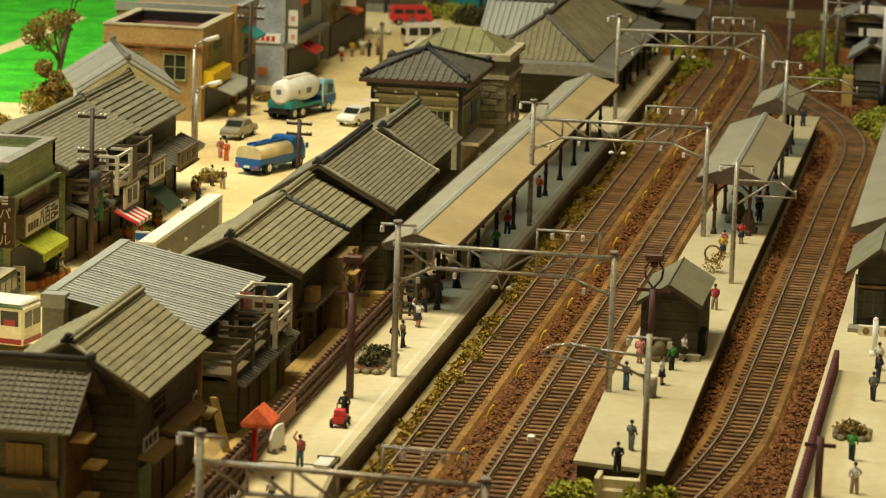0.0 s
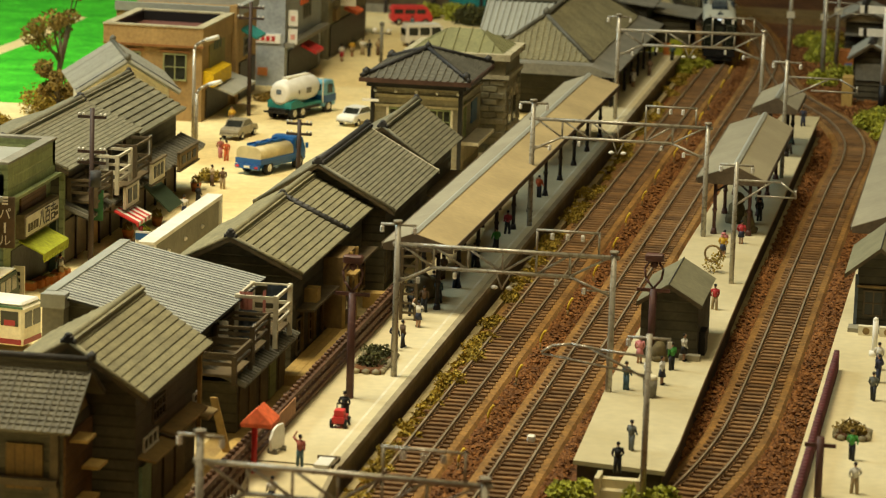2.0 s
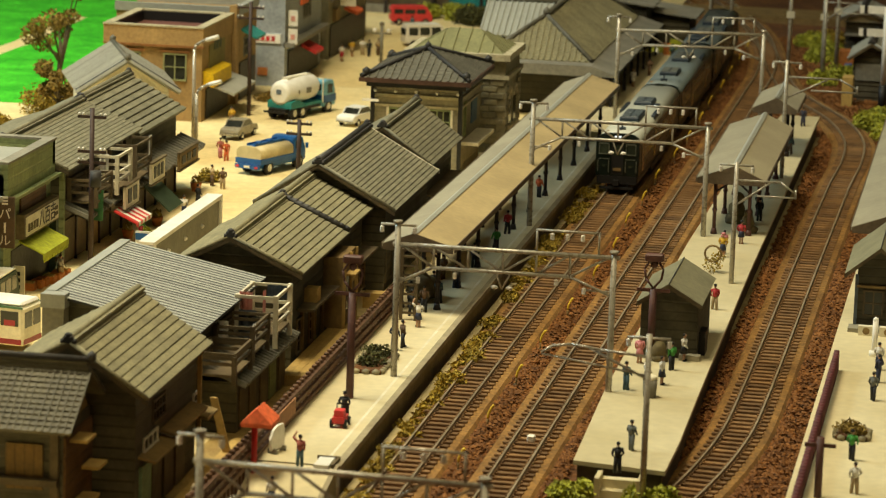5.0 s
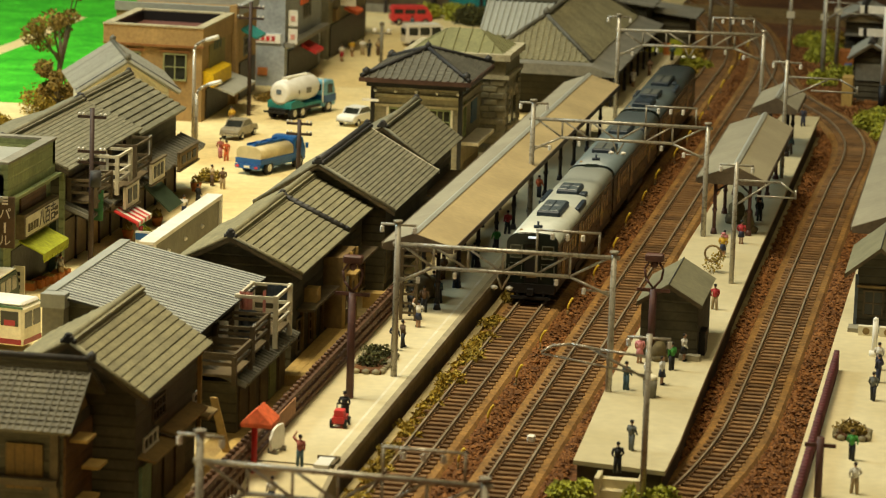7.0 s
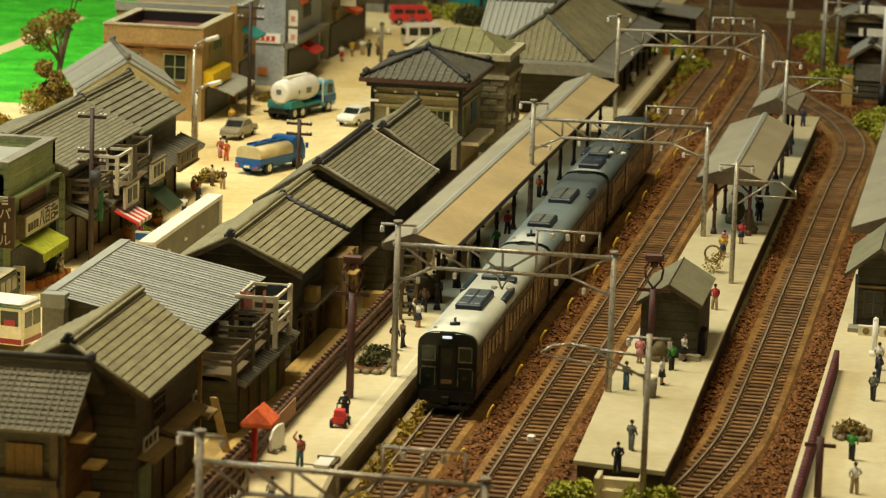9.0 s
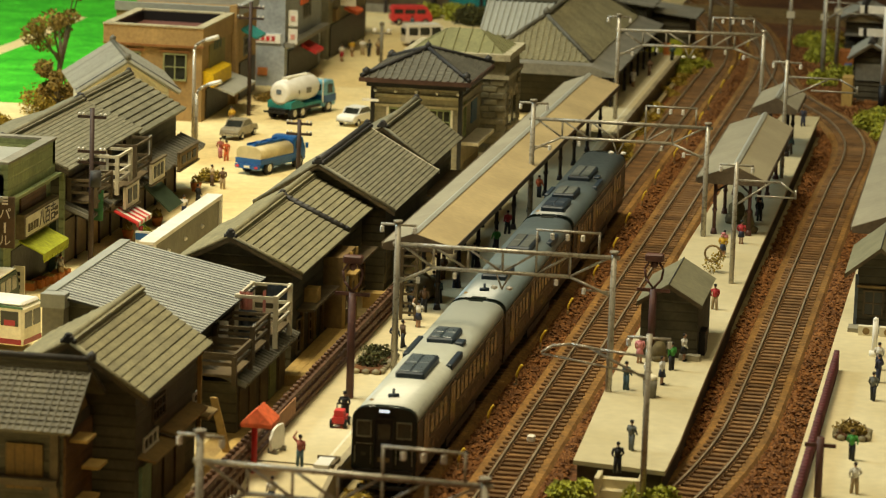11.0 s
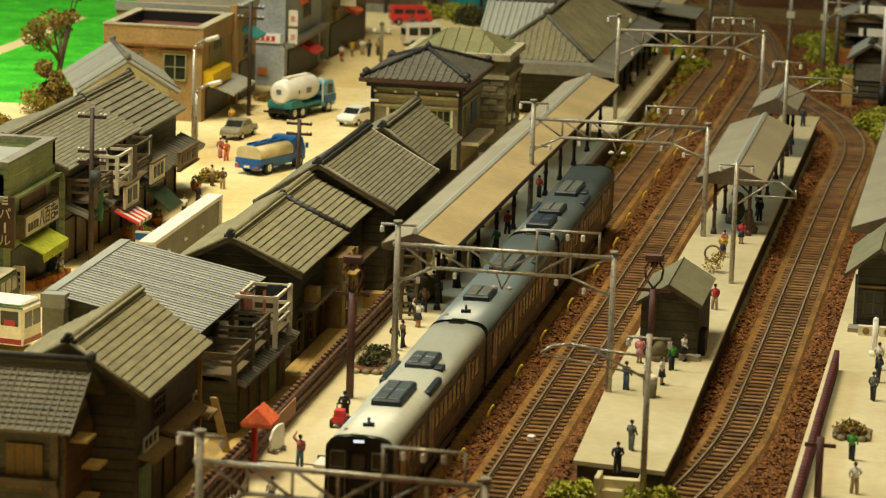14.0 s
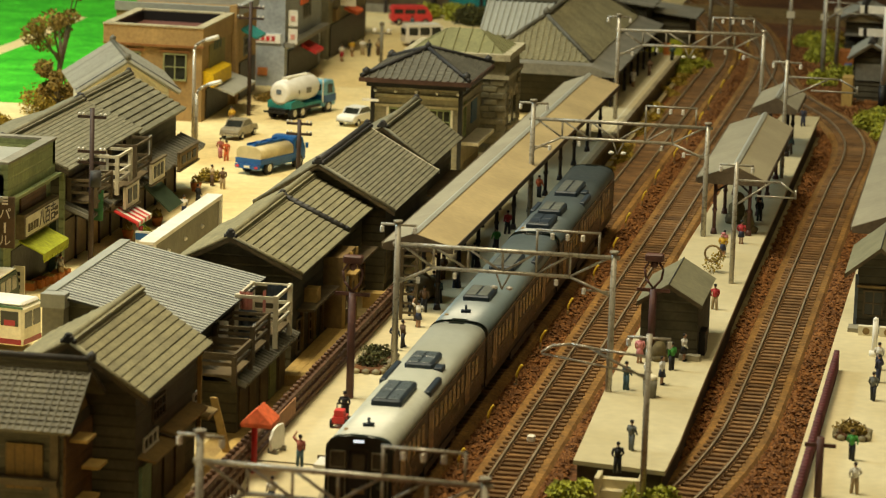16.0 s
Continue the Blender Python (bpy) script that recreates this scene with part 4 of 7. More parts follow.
for x in (-13.4, -10.9):
    window(ob, ("y", 197.6, -1), x, 2.55, 1.15, 1.3, M["green_wall"], 3, 2, 0.1)
    for u in (x - 0.78, x + 0.66):
        part("window_casing", boxes((u, u + 0.14, 197.42, 197.6, 2.4, 3.95)), M["cream"], ob)
window(ob, ("x", -9.7, 1), 199.2, 2.3, 0.5, 1.9, M["green_wall"], 1, 1)
part("noticeboard", boxes((-9.7, -9.62, 201.5, 203.4, 2.6, 4.0)), mat("blue poster", (0.05, 0.16, 0.30), None, 1, 0.2, 0.5), ob, "blue poster")
part("wall_lamp", boxes((-15.6, -14.6, 197.0, 197.15, 4.3, 4.45)), M["white"], ob, "white bracket lamp")
part("ledge", boxes((-9.7, -8.6, 198.2, 204.0, 1.75, 1.95)), M["cream"], ob, "cream counter ledge")

# ---- stone office with arched openings ----
ob = thing("stone_office", P(0, 0, 0), "olive-grey stone office with a green metal hipped roof", "building")
part("wall", boxes((-14.5, -8.35, 206.4, 212.0, 0, 5.9)), M["stone"], ob)
a, b, c = hip_roof(ob, -14.4, -8.5, 206.4, 212.0, 6.25, 7.45, 2.0, M["copper"], 0.75, "x")
for x0, x1, y0, y1, z0, z1 in ((-14.85, -8.05, 206.0, 206.6, 5.9, 6.3), (-8.6, -8.05, 206.6, 211.9, 5.9, 6.3), (-14.85, -14.4, 206.6, 211.9, 5.9, 6.3), (-14.85, -8.05, 211.9, 212.4, 5.9, 6.3), (-8.37, -8.12, 206.42, 212.2, 4.7, 4.95), (-14.7, -8.12, 206.2, 206.42, 4.7, 4.95)):
    part("cornice", boxes((x0, x1, y0, y1, z0, z1)), M["stone_trim"], ob, "pale stone cornice")
bm = B()
box(bm, -0.45, 0.45, -0.07, 0.07, 0, 0.36, 0.04)
block = mesh_of("stone_block", bm, M["stone"])
for r in range(11):
    for k in range(3):
        part("stone_block", block, None, ob, at=P(-8.85 - k * 0.95 - (0.45 if r % 2 else 0), 206.36, 0.2 + r * 0.41))
    part("stone_block", block, None, ob, at=P(-8.31, 206.85, 0.2 + r * 0.41, rz=90))
    part("stone_block", block, None, ob, at=P(-8.31, 211.6, 0.2 + r * 0.41, rz=90))
for y in (208.3, 210.2):
    for i in range(9):
        a0, a1 = math.pi * i / 9, math.pi * (i + 1) / 9
        vb = B()
        rod(vb, (-8.33, y + 0.62 * math.cos(a0), 3.3 + 0.62 * math.sin(a0)), (-8.33, y + 0.62 * math.cos(a1), 3.3 + 0.62 * math.sin(a1)), 0.14, 5)
        part("arch_stone", vb, M["stone_trim"], ob, "pale arch stone" if i == 0 else "")
    part("window", boxes((-8.36, -8.31, y - 0.5, y + 0.5, 1.6, 3.7)), M["glass"], ob, "dark arched window")
    part("sill", boxes((-8.4, -8.15, y - 0.75, y + 0.75, 1.4, 1.6)), M["stone_trim"], ob)

# ---- station building ----
ob = thing("station_building", P(0, 0, 0), "low station building with a large grey hipped tile roof", "building")
part("wall", boxes((-12.2, -5.4, 223.8, 249.0, 0, 3.6)), M["boards"], ob)
a, b, c = hip_roof(ob, -12.5, -5.15, 223.3, 249.5, 3.75, 6.3, 3.4, M["tile"], 0.4, "y", 16)
for p, q in ((c[0], a), (c[1], a), (c[2], b), (c[3], b)):
    bm = B()
    rod(bm, p + Vector((0, 0, 0.1)), q + Vector((0, 0, 0.1)), 0.16, 6)
    part("hip_tiles", bm, M["tile_dark"], ob)
ridge_line(ob, a + Vector((0, 0, 0.12)), b + Vector((0, 0, 0.12)), 0.2, (1, 1), M["tile_dark"])
bm = B()
prism(bm, [(-12.6, 3.7), (-5.0, 3.7), (-3.3, 3.15), (-3.3, 3.0), (-14.0, 3.0), (-14.0, 3.15)], 221.6, 223.4)
part("skirt_roof", bm, M["greywall"], ob, "flat grey skirt roof")
bm = B()
prism(bm, [(-5.3, 3.72), (-3.3, 3.15), (-3.3, 3.0), (-5.3, 3.4)], 223.4, 250.5)
part("skirt_roof", bm, M["greywall"], ob, "flat grey skirt roof")
for i in range(8):
    part("post", boxes((-3.8, -3.6, 222.6 + i * 3.8, 222.8 + i * 3.8, 0.9, 3.1)), M["darkpost"], ob)
part("shade_wall", boxes((-5.42, -5.3, 223.4, 249.0, 0.9, 3.2)), M["boards"], ob)
wing = thing("station_wing", P(0, 0, 0), "side wing with a pale grey tile roof behind the station", "building")
part("wall", boxes((-13.6, -12.4, 230.2, 236.4, 0, 4.5)), M["boards"], wing)
slope(wing, (-13.9, 233.5, 6.4), (-8.9, 233.5, 6.4), (0, -3.9, -2.0), 0.14, 0.4, M["tile_blue"], 0.08, 0.08)
slope(wing, (-13.9, 233.5, 6.4), (-8.9, 233.5, 6.4), (0, 3.9, -2.0), 0.14, 0.4, M["tile_blue"], 0.08, 0.08)
ridge_line(wing, (-13.9, 233.5, 6.5), (-8.9, 233.5, 6.5), 0.2, (1, 0), M["tile_dark"])
for x0, y0, y1, z in ((-8.5, 252.5, 258.5, 4.2), (-5.6, 256.5, 262.5, 3.0)):
    sh = thing("goods_shed", P(0, 0, 0), "small shed with a flat grey roof beyond the station", "shed", "far sheds")
    part("wall", boxes((x0, x0 + 3.6, y0 + 0.4, y1 - 0.4, 0, z)), M["boards"], sh)
    bm = B()
    prism(bm, [(x0 - 0.3, z + 0.5), (x0 + 4.2, z), (x0 + 4.2, z - 0.12), (x0 - 0.3, z + 0.38)], y0, y1)
    part("roof", bm, M["greywall"], sh, "grey sheet roof")

# ---- island platform shed and side platform house ----
shed = house(7.15, 9.75, 148.6, 154.4, 3.45, 8.4, 4.35, "small dark boarded shed on the island platform", M["tile_slab"], over=0.2, gable=0.3, courses=0, ends=(0, 0), base=0.9, rr=0.03)
part("side_shelf", boxes((9.75, 10.05, 149.4, 150.6, 0.0, 1.1)), M["black"], shed)
part("step", boxes((9.0, 9.95, 148.1, 148.6, 0, 0.25)), M["felt"], shed)
stn3 = house(16.4, 18.6, 157.6, 164.0, 3.6, 17.45, 4.95, "dark boarded waiting room with a plain grey roof", M["tile_slab"], over=0.6, gable=0.5, courses=0, ends=(0, 0), base=0.9, rr=0.03)
window(stn3, ("y", 157.6, -1), 17.2, 0.7, 0.8, 1.1, M["wood"], 2, 2)
window(stn3, ("y", 157.6, -1), 18.2, 0.7, 0.6, 1.1, M["wood"], 2, 2)
part("blue_corner", boxes((16.3, 16.45, 157.5, 157.7, 0, 2.6)), M["bluecloth"], stn3)
part("lintel", boxes((16.4, 18.6, 157.45, 157.6, 2.0, 2.12)), M["ochre"], stn3)
part("step", boxes((16.1, 18.8, 156.6, 157.6, 0, 0.2)), M["felt"], stn3)
for x in (17.0, 18.0):
    un = thing("ventilator_box", P(x, 156.2, 0.9), "small cream ventilator box with a round grille", "air unit", "ventilator boxes")
    part("case", boxes((-0.38, 0.38, -0.18, 0.18, 0, 0.45)), M["cream"], un)
    bm = B()
    rod(bm, (0, -0.2, 0.23), (0, -0.17, 0.23), 0.17, 12)
    part("grille", bm, M["ochre"], un)


# ---- street side row ----
def sign_text(parent, words, at, size, material, name="lettering"):
    cu = bpy.data.curves.new(name, "FONT")
    cu.body, cu.size, cu.extrude, cu.align_x, cu.align_y = words, size * S, 0.01 * S, "CENTER", "CENTER"
    cu.materials.append(material)
    ob = new(name, cu)
    ob.parent = parent
    ob.matrix_basis = at
    return ob


def bars(parent, face, u0, u1, z0, z1, n, material, vertical=False):
    """Strokes that stand for writing on a board. face as in window()."""
    ax, c, s = face
    for i in range(n):
        bm = B()
        a, b = sorted((c, c + s * 0.03))
        if vertical:
            h = (z1 - z0) / n
            q = (u0, u1, z1 - (i + 0.8) * h, z1 - (i + 0.2) * h)
        else:
            w = (u1 - u0) / n
            q = (u0 + (i + 0.15) * w, u0 + (i + 0.8) * w, z0, z1)
        if ax == "x":
            box(bm, a, b, *q)
        else:
            box(bm, q[0], q[1], a, b, q[2], q[3])
        part("writing_bar", bm, material, parent)


M["lime"] = mat("lime awning cloth", (0.42, 0.46, 0.035), (0.34, 0.38, 0.03), 0.8, 0.2, 0.85)
M["red"] = mat("red paint", (0.66, 0.05, 0.05), (0.56, 0.04, 0.04), 0.8, 0.2, 0.5, grain=0.1)
M["orange"] = mat("orange-red cloth", (0.88, 0.19, 0.07), (0.76, 0.14, 0.05), 0.8, 0.2, 0.7)
M["yellow"] = mat("yellow paint", (0.90, 0.60, 0.015), (0.80, 0.50, 0.012), 0.8, 0.2, 0.6)
M["teal"] = mat("teal paint", (0.03, 0.28, 0.28), (0.02, 0.22, 0.22), 0.8, 0.2, 0.5)
M["blue"] = mat("blue lorry paint", (0.02, 0.12, 0.36), (0.015, 0.095, 0.30), 0.8, 0.2, 0.35, grain=0.1)
M["tankcream"] = mat("cream tank paint", (0.72, 0.60, 0.32), (0.62, 0.50, 0.26), 1.0, 0.2, 0.4, grain=0.1)
M["skyblue"] = mat("pale blue cab paint", (0.20, 0.46, 0.60), (0.16, 0.40, 0.53), 0.8, 0.2, 0.35, grain=0.1)
M["tyre"] = mat("tyre rubber", (0.02, 0.02, 0.02), None, 0.6, 0.2, 0.8)
M["chrome"] = mat("bright metal", (0.6, 0.6, 0.58), None, 0.6, 0.2, 0.25, metal=0.9, bump=0)
M["beige_car"] = mat("beige-grey car paint", (0.36, 0.31, 0.21), (0.30, 0.26, 0.18), 0.8, 0.2, 0.3, grain=0.08)
M["darkgreen"] = mat("dark green paint", (0.045, 0.07, 0.04), None, 0.8, 0.2, 0.6)
M["orangeclay"] = mat("orange clay", (0.60, 0.22, 0.05), (0.48, 0.16, 0.04), 0.6, 0.2, 0.8)

# greengrocer
ob = thing("greengrocer_shop", P(0, 0, 0), "sage green boarded shop with a sign and lime awning", "shop", "street shops")
part("wall", boxes((-31.0, -24.7, 154.4, 162.3, 0, 6.3)), M["green_wall"], ob)
part("parapet", boxes((-24.9, -24.5, 154.4, 162.4, 5.0, 6.8), (-31.0, -30.6, 154.4, 162.4, 6.3, 6.8), (-31.0, -24.5, 161.95, 162.4, 5.6, 6.8)), M["green_wall"], ob, "sage green parapet")
part("coping", boxes((-25.0, -24.42, 154.3, 162.45, 6.8, 6.92), (-31.0, -24.45, 161.9, 162.48, 6.8, 6.915)), M["greywall"], ob)
part("roof", boxes((-30.6, -24.9, 154.6, 161.95, 6.3, 6.36)), M["tile_blue"], ob)
part("cornice", boxes((-24.6, -24.2, 154.4, 162.6, 4.95, 5.1)), M["green_wall"], ob)
part("shutter", boxes((-24.72, -24.6, 157.0, 161.2, 3.8, 4.9)), banded(mat("brown lattice", (0.13, 0.07, 0.04), None, 0.8, 0.2, 0.7), 2, 0.25, 0.05), ob, "brown lattice window")
part("signboard", boxes((-24.7, -24.25, 156.4, 162.3, 2.75, 3.95)), M["wood"], ob, "dark sign frame")
part("sign_face", boxes((-24.25, -24.2, 156.6, 162.1, 2.85, 3.8)), M["cream"], ob, "cream sign face")
sign_text(ob, "八百吉", P(-24.18, 160.1, 3.32, 90, 0, 90), 0.95, M["black"])
bars(ob, ("x", -24.2, 1), 156.8, 158.6, 3.05, 3.45, 4, M["wood"])
bars(ob, ("x", -24.2, 1), 161.4, 161.9, 3.0, 3.6, 2, M["wood"], True)
# flat black panels, here and in later shops, paint the shade of open fronts
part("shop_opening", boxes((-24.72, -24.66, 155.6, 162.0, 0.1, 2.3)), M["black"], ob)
bm = B()
prism(bm, [(-24.6, 2.65), (-23.3, 2.05), (-23.3, 1.75), (-23.36, 1.75), (-23.36, 2.0), (-24.6, 2.55)], 156.6, 160.9)
aw = part("awning", bm, M["lime"], ob, "lime green scalloped awning")
for i in range(9):
    part("scallop", boxes((-23.34, -23.28, 156.65 + i * 0.47, 157.0 + i * 0.47, 1.62, 1.78)), M["lime"], aw)
part("pillar", boxes((-24.65, -24.3, 162.0, 162.4, 0, 2.8)), M["darkgreen"], ob)

ob = thing("corner_bar", P(0, 0, 0), "narrow bar with a brown upright sign and pale pillars", "shop", "street shops")
part("wall", boxes((-31, -24.8, 146.5, 153.3, 0, 5.2)), M["wood"], ob)
part("roof", boxes((-31.2, -24.4, 146.2, 153.3, 5.2, 5.45)), M["tile_blue"], ob)
for y in (150.6, 151.6, 152.6):
    part("pilaster", boxes((-24.8, -24.6, y, y + 0.35, 0.8, 5.1)), M["cream"], ob)
sg = part("upright_sign", boxes((-24.75, -23.85, 153.35, 153.55, 2.9, 5.4)), mat("brown sign paint", (0.11, 0.065, 0.03), None, 0.8, 0.2, 0.6), ob, "brown upright sign")
for k, ch in enumerate("パール"):
    if ch == "ー":
        part("letter_stroke", boxes((-24.34, -24.25, 153.31, 153.35, 3.65, 4.15)), M["cream"], sg)
    else:
        sign_text(sg, ch, P(-24.3, 153.33, 4.55 - k * 0.65, 90, 0, 0), 0.62, M["cream"])
bars(sg, ("y", 153.35, -1), -24.45, -24.15, 5.0, 5.45, 3, M["cream"], True)

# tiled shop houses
# darker tile slabs paint the joint shade of these two roofs
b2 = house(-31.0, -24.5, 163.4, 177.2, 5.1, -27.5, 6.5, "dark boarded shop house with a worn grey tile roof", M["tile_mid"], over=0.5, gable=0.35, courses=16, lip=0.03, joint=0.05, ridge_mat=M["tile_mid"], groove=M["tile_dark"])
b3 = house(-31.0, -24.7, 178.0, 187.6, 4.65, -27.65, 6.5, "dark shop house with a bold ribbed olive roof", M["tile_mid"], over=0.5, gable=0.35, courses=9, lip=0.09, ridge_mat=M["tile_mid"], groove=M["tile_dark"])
for h, y0, y1 in ((b2, 163.6, 177.0), (b3, 177.4, 187.6)):
    pent(h, -24.5, -23.0, y0, y1, 3.15, 2.55, M["tile_dark"], 0.6)
    for i in range(int((y1 - y0) / 2.2)):
        y = y0 + 1.2 + i * 2.2
        part("shopfront_panel", boxes((-24.5, -24.4, y - 0.95, y + 0.95, 0.1, 2.3)), M["ochre"] if i % 3 == 2 else M["wood"], h)
        part("mullion", boxes((-24.42, -24.3, y + 0.98, y + 1.12, 0, 2.5)), M["darkpost"], h)
part("corner_board", boxes((-24.55, -24.3, 163.3, 163.6, 0, 5.0)), M["green_wall"], b2, "green-grey corner board")
part("upper_shutter", boxes((-24.5, -24.4, 164.4, 167.6, 3.4, 4.8)), M["wood"], b2)
part("green_sign", boxes((-23.3, -22.75, 165.2, 165.3, 2.2, 3.8)), mat("green sign", (0.05, 0.18, 0.07), None, 0.5, 0.2, 0.6), b2, "green upright sign")
drying_deck("drying_deck", -24.3, -22.9, 164.4, 167.2, 3.0, 0.3, 1.5, M["wood"], "brown timber balcony rail above the street", [])
drying_deck("drying_deck", -24.3, -22.9, 168.4, 171.0, 3.0, 0.3, 2.1, M["cream"], "cream painted balcony frame above the street", [(-23.6, 168.4, 0.5, 0.9, M["white"], "x")])
drying_deck("drying_deck", -24.3, -22.9, 172.0, 175.0, 2.9, 0.3, 2.2, M["wood"], "brown timber balcony frame above the street", [(-22.9, 175.1, 0.7, 1.0, M["white"], "y")])


def board_sign(y0, y1, z0, z1, x, face_mat, label, n):
    sgn = thing("sign_board", P(0, 0, 0), label, "sign", "street signs")
    part("board", boxes((x, x + 0.15, y0, y1, z0, z1)), face_mat, sgn)
    part("frame", boxes((x, x + 0.22, y0 - 0.1, y1 + 0.1, z1, z1 + 0.1), (x, x + 0.22, y0 - 0.1, y1 + 0.1, z0 - 0.1, z0)), M["wood"], sgn)
    part("stay", boxes((x - 0.5, x, y0 + 0.3, y0 + 0.42, z0 + 0.1, z0 + 0.22), (x - 0.5, x, y1 - 0.42, y1 - 0.3, z0 + 0.1, z0 + 0.22)), M["wood"], sgn)
    bars(sgn, ("x", x + 0.15, 1), y0 + 0.3, y1 - 0.3, z0 + 0.25, z1 - 0.2, n, M["black"])


board_sign(168.9, 171.6, 2.15, 3.35, -22.7, M["cream"], "cream shop sign board with dark writing", 2)
board_sign(174.2, 177.0, 2.6, 3.7, -22.7, M["cream"], "cream shop sign board on a timber frame", 3)
board_sign(180.2, 184.4, 2.4, 3.3, -22.7, M["ochre"], "ochre shop sign board with dark writing", 3)
ob = thing("striped_awning", P(0, 0, 0), "red and white striped shop awning", "awning")
for i in range(8):
    bm = B()
    prism(bm, [(-23.0, 2.2), (-21.7, 1.6), (-21.7, 1.4), (-21.76, 1.4), (-21.76, 1.52), (-23.0, 2.1)], 168.2 + i * 0.36, 168.2 + (i + 1) * 0.36)
    part("stripe", bm, M["red"] if i % 2 == 0 else M["white"], ob)
part("bracket", boxes((-24.4, -22.98, 168.3, 168.4, 2.05, 2.15), (-24.4, -22.98, 170.9, 171.0, 2.05, 2.15)), M["wood"], ob)
ob = thing("canvas_awning", P(0, 0, 0), "dark green canvas shop awning", "awning")
bm = B()
prism(bm, [(-23.0, 2.5), (-21.5, 1.2), (-21.55, 1.12), (-23.0, 2.4)], 174.2, 177.0)
part("canvas", bm, M["darkgreen"], ob)
part("stay", boxes((-24.4, -22.98, 174.3, 174.4, 2.3, 2.4)), M["wood"], ob)

# turned house behind, with a grey roof
ob = thing("house", P(-31.3, 199.2, 0, 0, 0, 22), "house with a pale blue-grey tile roof turned from the street", "house", "station town houses")
bm = B()
prism(bm, [(-2.5, 0), (-2.5, 4.3), (0, 5.95), (2.6, 4.3), (2.6, 0)], -3.4, 3.4)
part("wall", bm, M["cream"], ob, "cream plaster wall with dark boards")
for xe in (-3.1, 3.2):
    bm = B()
    rod(bm, (0, -4.05, 6.28), (xe, -4.05, 4.33), 0.13, 6)
    part("verge_tiles", bm, M["ridge"], ob, "charcoal verge tiles")
    slope(ob, (0, -4.1, 6.15), (0, 4.1, 6.15), (xe, 0, -1.95), 0.14, 0.5, M["tile_blue"])
part("board_cladding", boxes((-2.55, 2.66, -3.46, -3.4, 0, 3.4), (2.6, 2.66, -3.4, 3.4, 0, 3.9)), M["boards"], ob)
ridge_line(ob, (0, -4.1, 6.25), (0, 4.1, 6.25), 0.16, (1, 1), M["tile_dark"])

# tan building with a sunken flat roof
ob = thing("tan_building", P(0, 0, 0), "tan plastered two-storey building with a sunken flat roof", "building", "street shops")
part("wall", boxes((-35.7, -29.2, 211.6, 219.8, 0, 4.95)), M["tan"], ob)
for r in ((-35.8, -29.1, 211.4, 211.9, 4.9, 6.15), (-29.6, -29.1, 211.9, 219.8, 4.9, 6.15), (-35.8, -35.3, 211.9, 219.8, 4.9, 6.15), (-35.3, -29.6, 219.3, 219.8, 4.9, 6.15)):
    part("parapet", boxes(r), M["tan"], ob)
    part("coping", boxes((r[0] - 0.05, r[1] + 0.05, r[2] - 0.05, r[3] + 0.05, 6.15, 6.24)), M["stone_trim"], ob)
part("roof", boxes((-35.3, -29.6, 211.9, 219.3, 4.96, 5.5)), mat("dull red flat roof", (0.19, 0.075, 0.055), (0.13, 0.05, 0.04), 1.5, 0.2, 0.8), ob, "dull red flat roof")
# black boxes line three inner faces of the parapet
part("parapet_lining", boxes((-35.3, -29.6, 219.2, 219.3, 5.5, 6.12), (-35.3, -35.2, 212, 219.2, 5.5, 6.12), (-29.7, -29.6, 212, 219.2, 5.5, 6.12)), M["black"], ob, "black inner parapet lining")
part("string_course", boxes((-35.8, -29.05, 211.35, 211.6, 4.86, 5.0)), mat("rust band", (0.28, 0.12, 0.035), None, 0.8, 0.2, 0.7), ob)
for x in (-31.0, -34.1):
    window(ob, ("y", 211.6, -1), x, 2.75, 1.4, 1.6, mat("pale green frame", (0.30, 0.32, 0.15), None, 0.8, 0.2, 0.6), 2, 2, 0.12)
    part("lintel", boxes((x - 1.0, x + 1.0, 211.45, 211.6, 4.5, 4.64)), bpy.data.materials["rust band"], ob)
part("mural", boxes((-29.2, -29.12, 213.4, 217.6, 3.1, 5.4)), mat("olive painted panel", (0.26, 0.23, 0.08), None, 1, 0.2, 0.7), ob, "olive painted wall panel")
bars(ob, ("x", -29.12, 1), 214.4, 216.6, 4.4, 5.0, 3, M["darkgreen"])
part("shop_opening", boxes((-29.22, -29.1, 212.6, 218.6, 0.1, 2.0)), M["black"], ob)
bm = B()
prism(bm, [(-29.2, 2.4), (-28.5, 2.25), (-28.5, 3.15), (-29.2, 3.35)], 212.0, 217.0)
part("sign_box", bm, M["yellow"], ob, "bright yellow sign box")
bm = B()
prism(bm, [(-29.2, 2.35), (-27.4, 1.75), (-27.4, 1.6), (-29.2, 2.2)], 213.2, 219.4)
part("awning", bm, M["tile_blue"], ob, "grey sheet awning")
part("pier", boxes((-29.4, -28.9, 219.85, 220.55, 0, 6.7)), M["tan"], ob)
ob = thing("annexe_building", P(0, 0, 0), "tan brick annexe with grey roof edge and teal hood", "building", "street shops")
part("wall", boxes((-37.5, -29.1, 220.7, 226.6, 0, 5.9)), M["tan"], ob)
part("coping", boxes((-37.6, -29.0, 220.6, 221.0, 5.9, 6.5), (-29.4, -28.95, 221.0, 226.7, 5.9, 6.5), (-37.6, -29.0, 226.3, 226.7, 5.9, 6.5)), M["tile_blue"], ob)
part("shop_opening", boxes((-29.12, -29.0, 221.6, 226.0, 0.1, 2.6)), M["black"], ob)
window(ob, ("x", -29.1, 1), 223.4, 3.0, 1.2, 1.1, M["greywall"], 2, 2)
bm = B()
